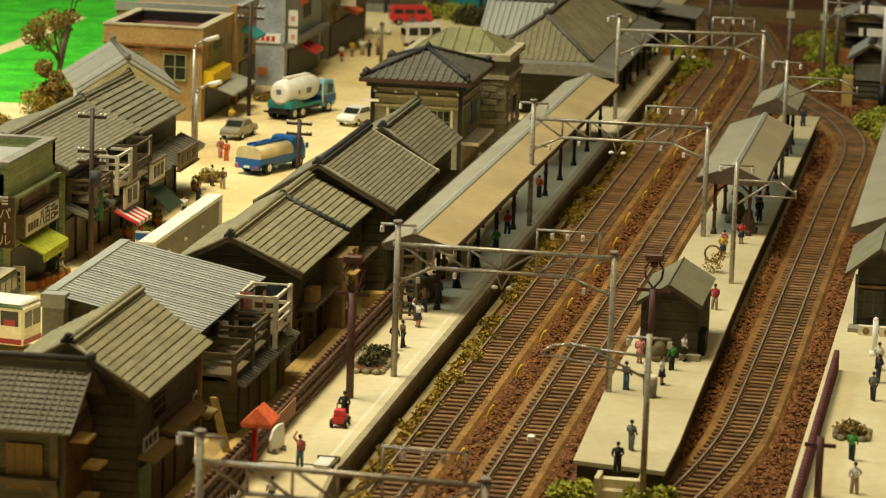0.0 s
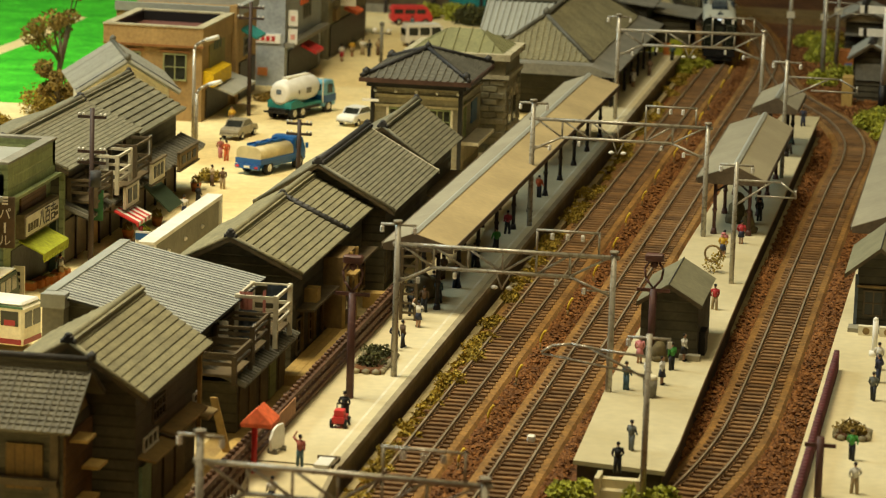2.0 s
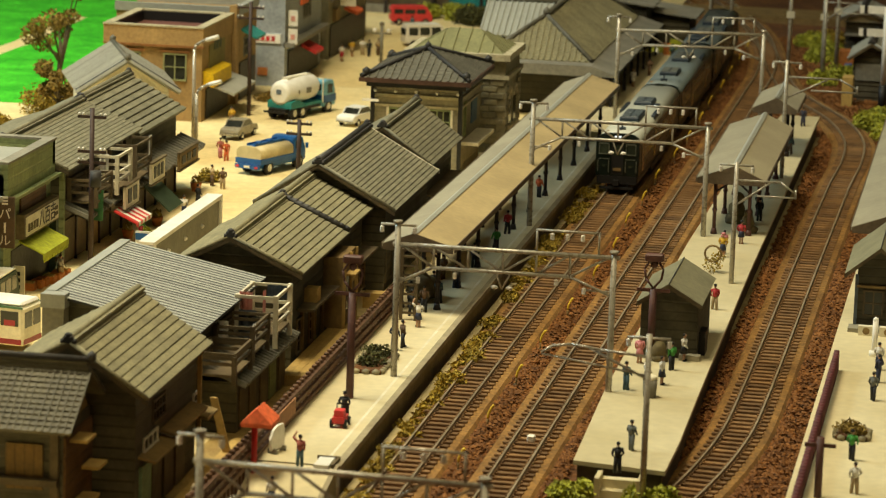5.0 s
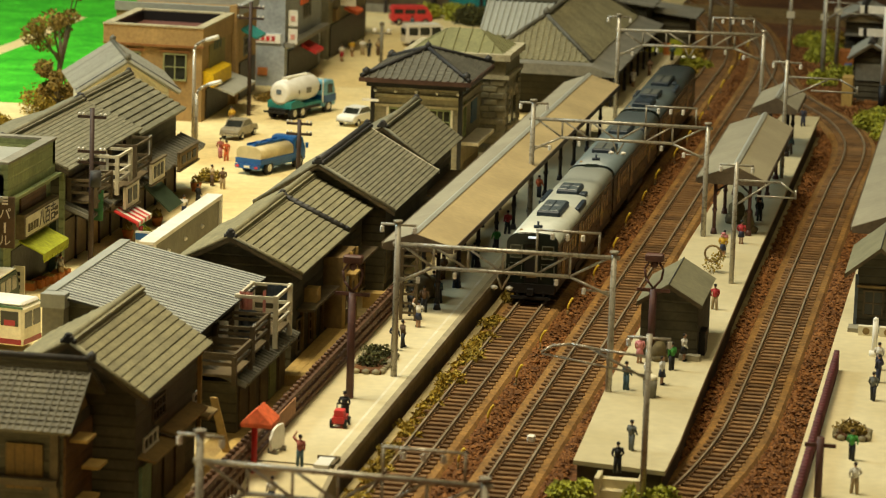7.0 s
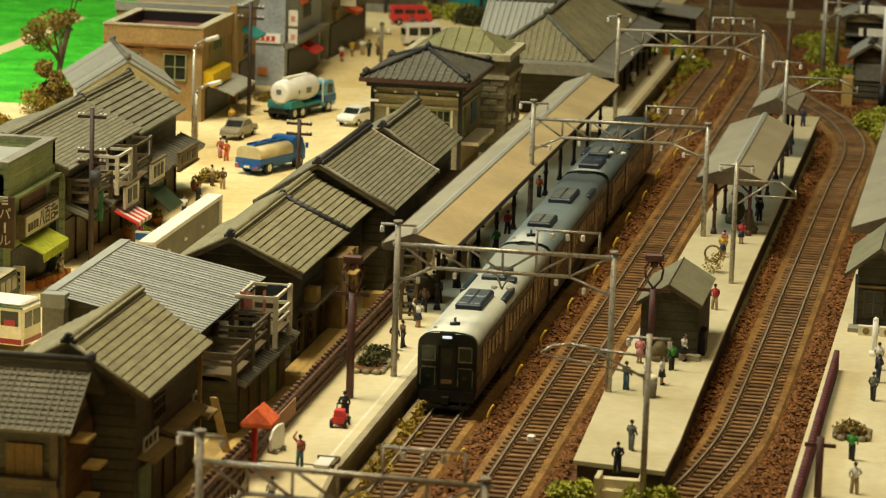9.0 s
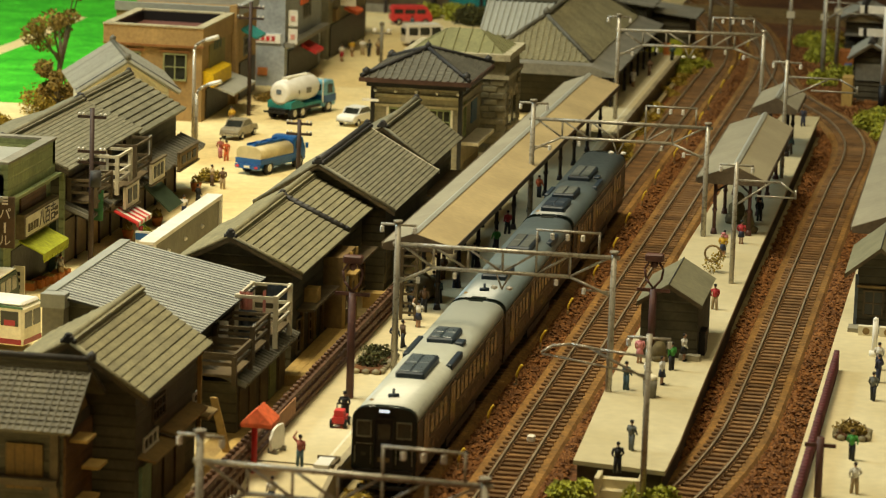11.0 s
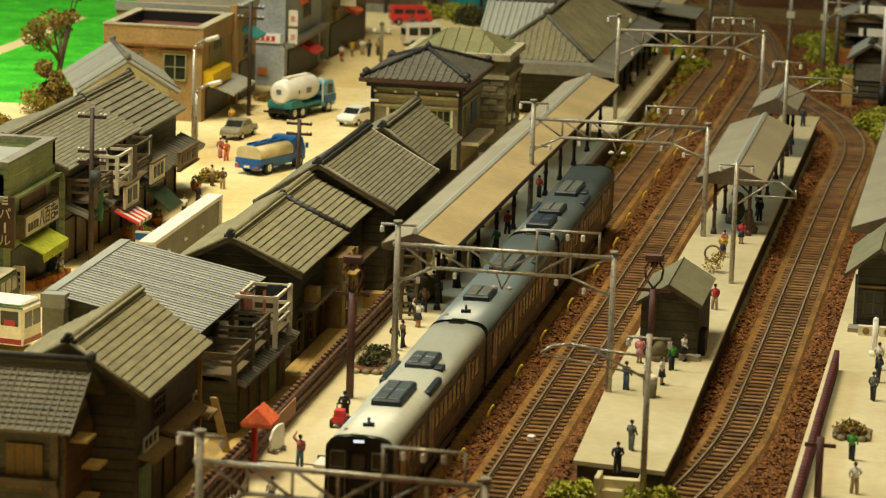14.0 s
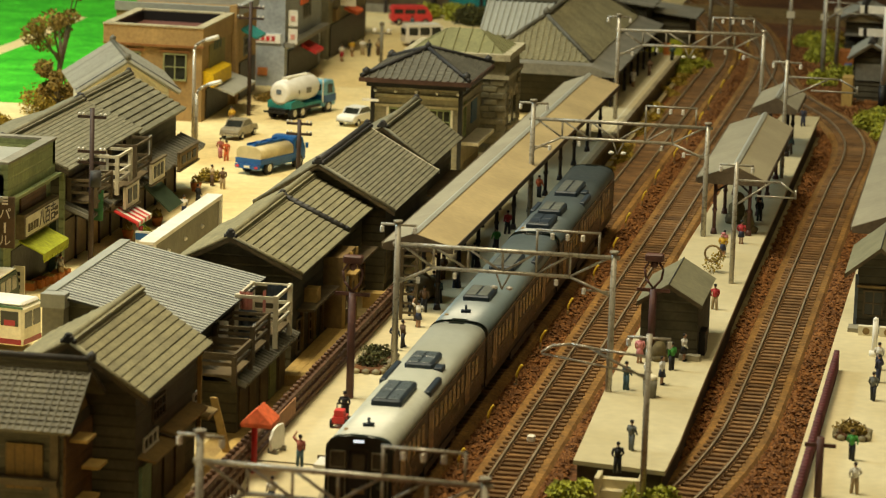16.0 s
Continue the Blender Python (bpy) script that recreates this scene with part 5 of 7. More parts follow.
prism(bm, [(-29.1, 4.9), (-28.0, 4.3), (-28.0, 4.15), (-29.1, 4.7)], 222.2, 224.8)
part("hood", bm, M["teal"], ob, "teal window hood")

# tall grey block
ob = thing("grey_block", P(0, 0, 0), "tall blue-grey rendered block with shop signs", "building", "street shops")
part("wall", boxes((-38, -27.6, 229.0, 241.0, 0, 10.5)), M["blue_grey"], ob)
part("string_course", boxes((-27.7, -26.9, 229.0, 241.0, 2.8, 3.1)), M["greywall"], ob)
window(ob, ("y", 229.0, -1), -29.2, 6.4, 1.2, 1.4, M["greywall"], 2, 2)
window(ob, ("x", -27.6, 1), 236.0, 4.2, 2.4, 1.8, M["greywall"], 3, 2)
part("orange_panel", boxes((-27.6, -27.5, 233.8, 236.2, 5.2, 7.4)), M["orange"], ob, "orange wall panel")
part("sign_face", boxes((-31.2, -27.9, 228.9, 229.0, 3.05, 3.7)), M["white"], ob, "white shop sign with red and dark marks")
part("sign_mark", boxes((-31.0, -30.2, 228.86, 228.9, 3.1, 3.65)), M["red"], ob)
bars(ob, ("y", 228.9, -1), -30.1, -28.2, 3.2, 3.55, 5, M["red"])
for z in (4.3, 3.0):
    part("hanging_sign", boxes((-27.4, -26.75, 229.2, 229.3, z, z + 1.1)), M["white"], ob, "cream hanging sign")
    part("sign_mark", boxes((-27.22, -26.93, 229.17, 229.2, z + 0.35, z + 0.7)), M["pink"], ob)
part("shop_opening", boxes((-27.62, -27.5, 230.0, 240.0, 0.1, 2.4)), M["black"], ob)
part("red_panel", boxes((-29.5, -28.8, 228.9, 229.0, 0.75, 1.3)), M["orangeclay"], ob)
bm = B()
prism(bm, [(-27.5, 2.4), (-26.4, 1.9), (-26.4, 1.7), (-27.5, 2.2)], 234.0, 236.6)
part("awning", bm, M["red"], ob, "red awning")

ob = thing("corner_shop", P(0, 0, 0), "dark cluttered corner shop with hanging banner", "shop", "street shops")
part("wall", boxes((-33, -27.6, 243.6, 258, 0, 7.5)), M["stone"], ob)
part("banner", boxes((-27.5, -26.3, 247.5, 247.6, 3.6, 6.8)), M["cream"], ob, "cream banner")
bars(ob, ("y", 247.5, -1), -27.2, -26.6, 4.0, 6.4, 4, M["black"], True)
bm = B()
prism(bm, [(-27.6, 3.3), (-26.6, 2.9), (-26.6, 2.7), (-27.6, 3.1)], 249.4, 252.0)
part("awning", bm, M["orange"], ob, "orange awning")
part("shop_opening", boxes((-27.62, -27.5, 244.2, 257, 0.1, 2.5)), M["black"], ob)
for i, (z, mt) in enumerate(((5.2, M["greywall"]), (3.6, M["ochre"]), (6.4, M["darkgreen"]))):
    part("shop_panel", boxes((-27.6, -27.3, 244.0 + i * 1.2, 245.4 + i * 1.2, z - 0.9, z)), mt, ob)

# far edge of the town
ob = thing("long_hall", P(0, 0, 0), "long low brown hall at the far edge of town", "building")
part("wall", boxes((-34, -12, 273, 280, 0, 4.5)), M["wood"], ob)
part("plinth", boxes((-34, -12, 272.8, 273, 0, 0.7)), M["greywall"], ob)
part("roof", boxes((-34.5, -11.5, 272.5, 280.5, 4.5, 4.8)), M["greywall"], ob)
for i in range(6):
    part("post", boxes((-33 + i * 4, -32.7 + i * 4, 272.7, 273, 0, 4.5)), M["darkpost"], ob)
part("teal_panel", boxes((-23.5, -20.5, 272.75, 272.9, 0.9, 2.4)), M["teal"], ob, "teal panel")
sheet("level_crossing_path", -9, 16, 284, 288.5, 0.05, 0.6, M["ochre"], "tan path crossing the tracks")

# white fenced enclosure in the street
ob = thing("white_wall", P(0, 0, 0), "white painted enclosure wall with grey inner panels", "wall")
part("wall", boxes((-19.5, -18.85, 160.6, 174.6, 0, 2.0)), M["greywall"], ob)
part("coping", boxes((-19.6, -18.75, 160.5, 174.8, 2.0, 2.2)), M["white"], ob, "broad white coping")
for y in (160.5, 174.4):
    part("end_post", boxes((-19.58, -18.72, y, y + 0.3, 0, 2.05)), M["white"], ob)
for y in (163.6, 167.0, 170.6):
    bm = B()
    ball(bm, (-18.82, y, 1.2), 0.14)
    part("wall_lamp", bm, M["white"], ob)


# ---- poles and lamps ----
def utility_pole(x, y, h, arms, label, transformer=False):
    pole = thing("utility_pole", P(x, y, 0), label, "utility pole", "utility poles")
    bm = B()
    rod(bm, (0, 0, 0), (0, 0, h), 0.15, 8, 0.12)
    part("pole", bm, M["polebrown"], pole)
    for z, w in arms:
        arm = part("crossarm", boxes((-w, w, -0.07, 0.07, h - z - 0.07, h - z + 0.07)), M["polebrown"], pole)
        for k in (-0.92, -0.62, 0.62, 0.92):
            bm = B()
            ball(bm, (k * w, 0, h - z + 0.14), 0.075, 1, 1, 1.2)
            part("insulator", bm, M["insulator"], arm)
    if transformer:
        bm = B()
        rod(bm, (0.3, -0.3, h - 3.9), (0.3, -0.3, h - 3.1), 0.28, 10)
        part("transformer", bm, M["ridge"], pole, "grey transformer can")
    return pole


utility_pole(-21.9, 160.0, 8.9, [(0.45, 0.72), (2.2, 0.72), (2.75, 0.72)], "brown utility pole with three crossarms", True)
utility_pole(-17.6, 188.6, 4.3, [(0.25, 0.75), (0.85, 0.75)], "brown utility pole with two crossarms behind the houses")
utility_pole(-26.9, 215.4, 7.6, [(0.4, 0.9), (1.1, 0.9)], "brown utility pole with two crossarms by the shops")


def curved_lamp(x, y, h, k, label):
    lp = thing("street_lamp", P(x, y, 0), label, "street lamp", "street lamps")
    bm = B()
    rod(bm, (0, 0, 0), (0, 0, h), 0.12, 8, 0.1)
    part("pole", bm, M["mast"], lp)
    bm = B()
    pts = [(0, h), (0.12 * k, h + 0.25), (0.5 * k, h + 0.5), (0.8 * k, h + 0.65)]
    for p, q in zip(pts, pts[1:]):
        rod(bm, (p[0], 0, p[1]), (q[0], 0, q[1]), 0.1, 6)
    part("arm", bm, M["mast"], lp)
    bm = B()
    rod(bm, (0.75 * k, 0, h + 0.6), (1.55 * k, 0, h + 0.85), 0.14, 8)
    part("lamp_head", bm, M["white"], lp, "white lamp head")


curved_lamp(-26.9, 201.2, 3.5, 1, "grey curved street lamp by the shops")
curved_lamp(-27.6, 203.2, 6.0, 1, "tall grey curved street lamp by the shops")
lp = thing("twin_lamp", P(-23.2, 242.0, 0), "dark lamp post with two white globes", "street lamp")
bm = B()
rod(bm, (0, 0, 0), (0, 0, 3.0), 0.13, 8)
ball(bm, (0, 0, 3.1), 0.2)
box(bm, -0.7, 0.7, -0.06, 0.06, 2.35, 2.47)
part("pole", bm, M["greywall"], lp)
for x in (-0.7, 0.7):
    bm = B()
    ball(bm, (x * 0.75, 0, 2.6), 0.19, sub=2)
    part("globe", bm, M["white"], lp, "white glass globe")


def lantern_post(x, y, z, h, label):
    lp = thing("signal_lamp_post", P(x, y, z), label, "lamp post", "platform lamp posts")
    bm = B()
    rod(bm, (0, 0, 0), (0, 0, h - 1.6), 0.17, 8)
    part("pole", bm, M["brownpost"], lp)
    bm = B()
    for k in (-1, 1):
        pts = [(0, h - 1.6), (0.35, h - 1.15), (0.42, h - 0.7), (0.2, h - 0.35)]
        for p, q in zip(pts, pts[1:]):
            rod(bm, (k * p[0], 0, p[1]), (k * q[0], 0, q[1]), 0.055, 6)
    part("scroll_frame", bm, M["brownpost"], lp)
    bm = B()
    box(bm, -0.42, 0.42, -0.2, 0.2, h - 0.35, h, 0.06)
    ball(bm, (0, 0, h - 0.5), 0.2)
    part("lantern", bm, M["brownpost"], lp, "brown lantern")
    part("crossarm", boxes((-0.75, 0.75, -0.06, 0.06, h - 1.75, h - 1.6)), M["brownpost"], lp)


lantern_post(-3.8, 136.6, 0.9, 6.2, "red-brown lantern post on the platform")
lantern_post(7.75, 147.8, 0.9, 4.9, "red-brown lantern post beside the shed")
lp = thing("signal_lamp_post", P(16.75, 126.3, 0.9), "dark maroon post with a crossarm", "lamp post", "platform lamp posts")
bm = B()
rod(bm, (0, 0, 0), (0, 0, 2.4), 0.15, 8)
box(bm, -0.6, 0.6, -0.06, 0.06, 2.0, 2.14)
part("pole", bm, M["brownpost"], lp)


# ---- vehicles ----
K = Matrix.Scale(0.8, 4)


def wheels(ob, spots, r, w=0.28):
    for x, y in spots:
        bm = B()
        rod(bm, (x - w / 2, y, r), (x + w / 2, y, r), r, 14)
        wh = part("wheel", bm, M["tyre"], ob, "black tyre")
        bm = B()
        k = 1 if x > 0 else -1
        rod(bm, (x + k * w / 2, y, r), (x + k * (w / 2 + 0.02), y, r), r * 0.55, 10)
        part("rim", bm, M["chrome"], wh)


def saloon(name, at, paint, label, glass_roof=False):
    ob = thing(name, at, label, "car", "cars")
    bm = B()
    prism(bm, [(-2.1, 0.35), (-2.15, 0.75), (-1.95, 0.92), (-0.95, 1.0), (1.0, 1.0), (2.05, 0.86), (2.15, 0.6), (2.1, 0.35)], -0.82, 0.82, "x")
    bmesh.ops.bevel(bm, geom=bm.edges[:], offset=0.07, segments=2, affect="EDGES")
    part("body", bm, paint, ob)
    bm = B()
    prism(bm, [(-1.25, 0.98), (-0.75, 1.42), (0.55, 1.42), (1.1, 0.98)], -0.72, 0.72, "x")
    part("glasshouse", bm, M["glass"], ob, "dark car windows")
    bm = B()
    box(bm, -0.7, 0.7, -0.8, 0.6, 1.4, 1.48, 0.03)
    for x in (-0.7, 0.7):
        for a, b in ((-1.25, -0.75), (1.1, 0.55)):
            rod(bm, (x, a, 0.98), (x, b, 1.43), 0.05, 5)
    part("roof", bm, paint, ob)
    for y in (-2.16, 2.16):
        part("bumper", boxes((-0.8, 0.8, y - 0.06, y + 0.06, 0.38, 0.52)), M["chrome"], ob)
    wheels(ob, [(sx * 0.74, y) for sx in (-1, 1) for y in (-1.3, 1.3)], 0.32, 0.2)
    return ob


def van(name, at, paint, label, h=1.95):
    ob = thing(name, at, label, "car", "cars")
    bm = B()
    prism(bm, [(-2.1, 0.35), (-2.1, h - 0.3), (-1.9, h), (1.5, h), (2.0, 1.15), (2.15, 0.9), (2.15, 0.35)], -0.85, 0.85, "x")
    bmesh.ops.bevel(bm, geom=bm.edges[:], offset=0.1, segments=2, affect="EDGES")
    part("body", bm, paint, ob)
    for sx in (-1, 1):
        a, b = sorted((sx * 0.85, sx * 0.87))
        for y0, y1 in ((-1.8, -0.9), (-0.7, 0.3), (0.5, 1.4)):
            part("window", boxes((a, b, y0, y1, 1.15, h - 0.3)), M["glass"], ob)
    part("rear_window", boxes((-0.65, 0.65, -2.13, -2.1, 1.15, h - 0.4)), M["glass"], ob)
    wheels(ob, [(sx * 0.78, y) for sx in (-1, 1) for y in (-1.3, 1.4)], 0.34, 0.2)
    return ob


def tank_lorry(at):
    ob = thing("tank_lorry", at, "blue tank lorry with a cream tank", "lorry")
    part("chassis", boxes((-0.9, 0.9, -3.2, 2.9, 0.55, 0.85)), M["blue"], ob)
    bm = B()
    prof = [(1.12 * math.copysign(abs(math.cos(a)) ** 0.7, math.cos(a)), 1.55 + 0.62 * math.copysign(abs(math.sin(a)) ** 0.7, math.sin(a))) for a in [6.28318 * i / 20 for i in range(20)]]
    for f in prism(bm, prof, -3.1, 1.2):
        f.smooth = len(f.verts) == 4
    part("tank", bm, M["tankcream"], ob, "cream tank")
    bm = B()
    prism(bm, [(-1.16, 0.85), (-1.16, 1.22), (-1.1, 1.26), (1.1, 1.26), (1.16, 1.22), (1.16, 0.85)], -3.15, 1.2)
    part("skirt", bm, M["blue"], ob, "blue side skirt")
    part("walkway", boxes((-0.4, 0.4, -2.8, 1.1, 2.13, 2.22), (-0.4, -0.34, -2.8, 1.1, 2.22, 2.34), (0.34, 0.4, -2.8, 1.1, 2.22, 2.34)), M["blue"], ob)
    for y in (-1.8, -0.4):
        bm = B()
        rod(bm, (0, y, 2.2), (0, y, 2.42), 0.26, 10)
        part("hatch", bm, M["blue"], ob)
    bm = B()
    prism(bm, [(1.3, 0.6), (1.3, 2.35), (1.6, 2.45), (2.5, 2.4), (2.85, 1.5), (2.95, 1.3), (2.95, 0.6)], -1.05, 1.05, "x")
    bmesh.ops.bevel(bm, geom=bm.edges[:], offset=0.08, segments=2, affect="EDGES")
    cab = part("cab", bm, M["blue"], ob, "rounded blue cab")
    for sx in (-1, 1):
        a, b = sorted((sx * 1.05, sx * 1.07))
        part("window", boxes((a, b, 1.6, 2.3, 1.55, 2.15)), M["glass"], cab)
        part("mirror", boxes((sx * 1.25 - 0.12, sx * 1.25 + 0.12, 2.75, 2.8, 1.5, 1.9)), M["blue"], cab)
    part("rear_bumper", boxes((-1.1, 1.1, -3.3, -3.15, 0.5, 0.8)), M["blue"], ob)
    part("plate", boxes((-0.25, 0.25, -3.34, -3.3, 0.58, 0.75)), M["cream"], ob)
    for x in (-0.85, 0.85):
        part("tail_lamp", boxes((x - 0.14, x + 0.14, -3.34, -3.3, 0.58, 0.74)), M["red"], ob)
    wheels(ob, [(sx * 0.92, y) for sx in (-1, 1) for y in (-1.9, 2.0)], 0.52, 0.36)
    return ob


def cement_lorry(at):
    ob = thing("cement_tank_lorry", at, "cement lorry with a white drum, teal frame and pale blue cab", "lorry")
    part("chassis", boxes((-0.8, 0.8, -4.0, 3.2, 0.6, 0.95)), M["black"], ob)
    bm = B()
    prof = [(-3.7, 0.7), (-3.6, 0.92), (-3.4, 1.0), (-2.2, 1.1), (-0.4, 1.14), (0.9, 1.05), (1.35, 0.85), (1.5, 0.5)]
    n = 20
    rings = []
    for k, (y, r) in enumerate(prof):
        zc = 2.1 + 0.045 * k
        rings.append([bm.verts.new((r * math.cos(6.28318 * i / n), y, zc + r * math.sin(6.28318 * i / n))) for i in range(n)])
    for a, b in zip(rings, rings[1:]):
        for i in range(n):
            bm.faces.new((a[i], a[(i + 1) % n], b[(i + 1) % n], b[i])).smooth = True
    bm.faces.new(rings[0])
    bm.faces.new(rings[-1])
    part("drum", bm, M["white"], ob, "white drum")
    part("drum_mark", boxes((1.12, 1.18, -1.2, -0.5, 2.05, 2.5), (1.08, 1.14, -2.4, -2.2, 2.1, 2.4)), M["greywall"], ob)
    part("rear_mark", boxes((-0.25, 0.2, -3.74, -3.7, 2.1, 2.5)), M["bluecloth"], ob)
    part("walkway", boxes((-0.3, 0.3, -2.8, 0.8, 3.2, 3.42)), M["cream"], ob)
    bm = B()
    prism(bm, [(-3.6, 0.95), (-3.6, 1.5), (-2.6, 1.65), (-1.6, 1.3), (-1.2, 0.95)], -1.15, 1.15, "x")
    part("rear_frame", bm, M["teal"], ob, "teal rear frame")
    part("side_frame", boxes((-1.1, 1.1, -1.2, 1.4, 0.95, 1.15)), M["teal"], ob)
    bm = B()
    prism(bm, [(1.7, 0.55), (1.7, 2.6), (2.0, 2.75), (3.2, 2.7), (3.5, 1.8), (3.55, 0.55)], -1.12, 1.12, "x")
    bmesh.ops.bevel(bm, geom=bm.edges[:], offset=0.09, segments=2, affect="EDGES")
    cab = part("cab", bm, M["skyblue"], ob, "pale blue cab")
    part("cab_band", boxes((-1.14, 1.14, 1.68, 3.57, 0.9, 1.5)), M["blue"], cab, "deep blue band")
    for sx in (-1, 1):
        a, b = sorted((sx * 1.12, sx * 1.14))
        part("window", boxes((a, b, 2.2, 3.0, 1.65, 2.4)), M["glass"], cab)
    part("rear_window", boxes((-0.8, 0.8, 1.67, 1.7, 1.9, 2.4)), M["glass"], cab)
    part("ladder", boxes((1.05, 1.15, 1.45, 1.52, 0.9, 3.0), (0.7, 1.15, 1.45, 1.52, 2.9, 3.0)), M["cream"], ob)
    part("rear_bumper", boxes((-1.1, 1.1, -4.3, -4.15, 0.6, 0.75), (-0.8, -0.7, -4.3, -3.9, 0.6, 0.75), (0.7, 0.8, -4.3, -3.9, 0.6, 0.75)), M["black"], ob)
    wheels(ob, [(sx * 0.95, y) for sx in (-1, 1) for y in (-3.0, -1.7, 2.4)], 0.54, 0.36)
    return ob


M["maroon_band"] = mat("dark red bus paint", (0.34, 0.025, 0.035), (0.28, 0.02, 0.03), 0.8, 0.2, 0.4)


def bus(at):
    ob = thing("bus", at, "cream bus with a red band and green-edged roof", "bus")
    bm = B()
    box(bm, -1.2, 1.2, -4.8, 4.8, 0.45, 2.75, 0.15)
    part("body", bm, M["cream"], ob)
    bm = B()
    box(bm, -1.1, 1.1, -4.7, 4.7, 2.72, 2.98, 0.12)
    part("roof", bm, M["white"], ob, "white roof")
    for e in (-1, 1):
        a, b = sorted((e * 4.8, e * 4.82))
        part("end_window", boxes((-0.95, -0.08, a, b, 1.5, 2.4), (0.08, 0.95, a, b, 1.5, 2.4)), M["glass"], ob)
        part("end_band", boxes((-1.1, 1.1, a, b, 0.55, 0.85)), M["maroon_band"], ob)
    part("roof_edge", boxes((1.13, 1.22, -4.75, 4.75, 2.62, 2.74), (-1.22, -1.13, -4.75, 4.75, 2.62, 2.74)), mat("green trim", (0.10, 0.22, 0.12), None, 0.6, 0.2, 0.5), ob, "green trim line")
    for sx in (-1, 1):
        a, b = sorted((sx * 1.2, sx * 1.22))
        part("red_band", boxes((a, b, -4.7, 4.7, 0.55, 0.85)), M["maroon_band"], ob, "red side band")
        for i in range(7):
            w = part("window", boxes((a, b, -4.5 + i * 1.28, -3.38 + i * 1.28, 1.6, 2.45)), M["glass"], ob)
            part("seat_back", boxes((a - 0.001, b + 0.003, -4.3 + i * 1.28, -3.6 + i * 1.28, 1.62, 1.95)), M["maroon_band"], w)
    wheels(ob, [(sx * 1.05, y) for sx in (-1, 1) for y in (-2.4, 2.9)], 0.5, 0.36)
    bm = B()
    box(bm, -0.5, 0.5, -1.5, 0.5, 2.98, 3.12, 0.05)
    part("roof_vent", bm, M["tile_blue"], ob)
    return ob


tank_lorry(P(-20.75, 195.6, 0, rz=-22) @ K)
cement_lorry(P(-23.7, 217.3, 0, rz=-19) @ K)
bus(P(-24.05, 145.4, 0, rz=80) @ K)
saloon("car", P(-19.4, 214.8, 0, rz=-18) @ K, M["white"], "white saloon car parked in the street")
saloon("car", P(-25.5, 206.8, 0, rz=-8) @ K, M["beige_car"], "beige-grey saloon car parked in the street")
van("van", P(-25.6, 266.5, 0, rz=-70) @ K, M["red"], "red van parked in the street", 1.9)
van("van", P(-22.2, 254.0, 0, rz=-60) @ K, M["white"], "white van parked in the street", 2.2)
ob = van("van", P(-24.5, 152.6, 0, rz=0) @ K, M["darkgreen"], "dark green van with a cream roof", 2.3)
part("roof_panel", boxes((-0.8, 0.8, -1.9, 1.4, 2.28, 2.36)), M["cream"], ob)


# ---- little dolls, each one plain mesh ----
def paint(name, c):
    if name not in M:
        M[name] = mat(name, c, None, 0.5, 0.2, 0.6, bump=0.05, grain=0.1)
    return M[name]


SKIN = paint("flesh paint", (0.62, 0.36, 0.22))
HAIR = paint("black hair paint", (0.02, 0.016, 0.014))
COL = {"navy": (0.03, 0.035, 0.07), "white": (0.78, 0.74, 0.66), "red": (0.5, 0.04, 0.05), "green": (0.06, 0.30, 0.05), "grey": (0.14, 0.15, 0.14), "black": (0.02, 0.02, 0.022),
       "yellow": (0.6, 0.36, 0.03), "pink": (0.65, 0.25, 0.27), "brown": (0.14, 0.08, 0.04), "teal": (0.09, 0.16, 0.19), "salmon": (0.45, 0.13, 0.10), "orange": (0.7, 0.14, 0.04), "tan": (0.45, 0.33, 0.18)}


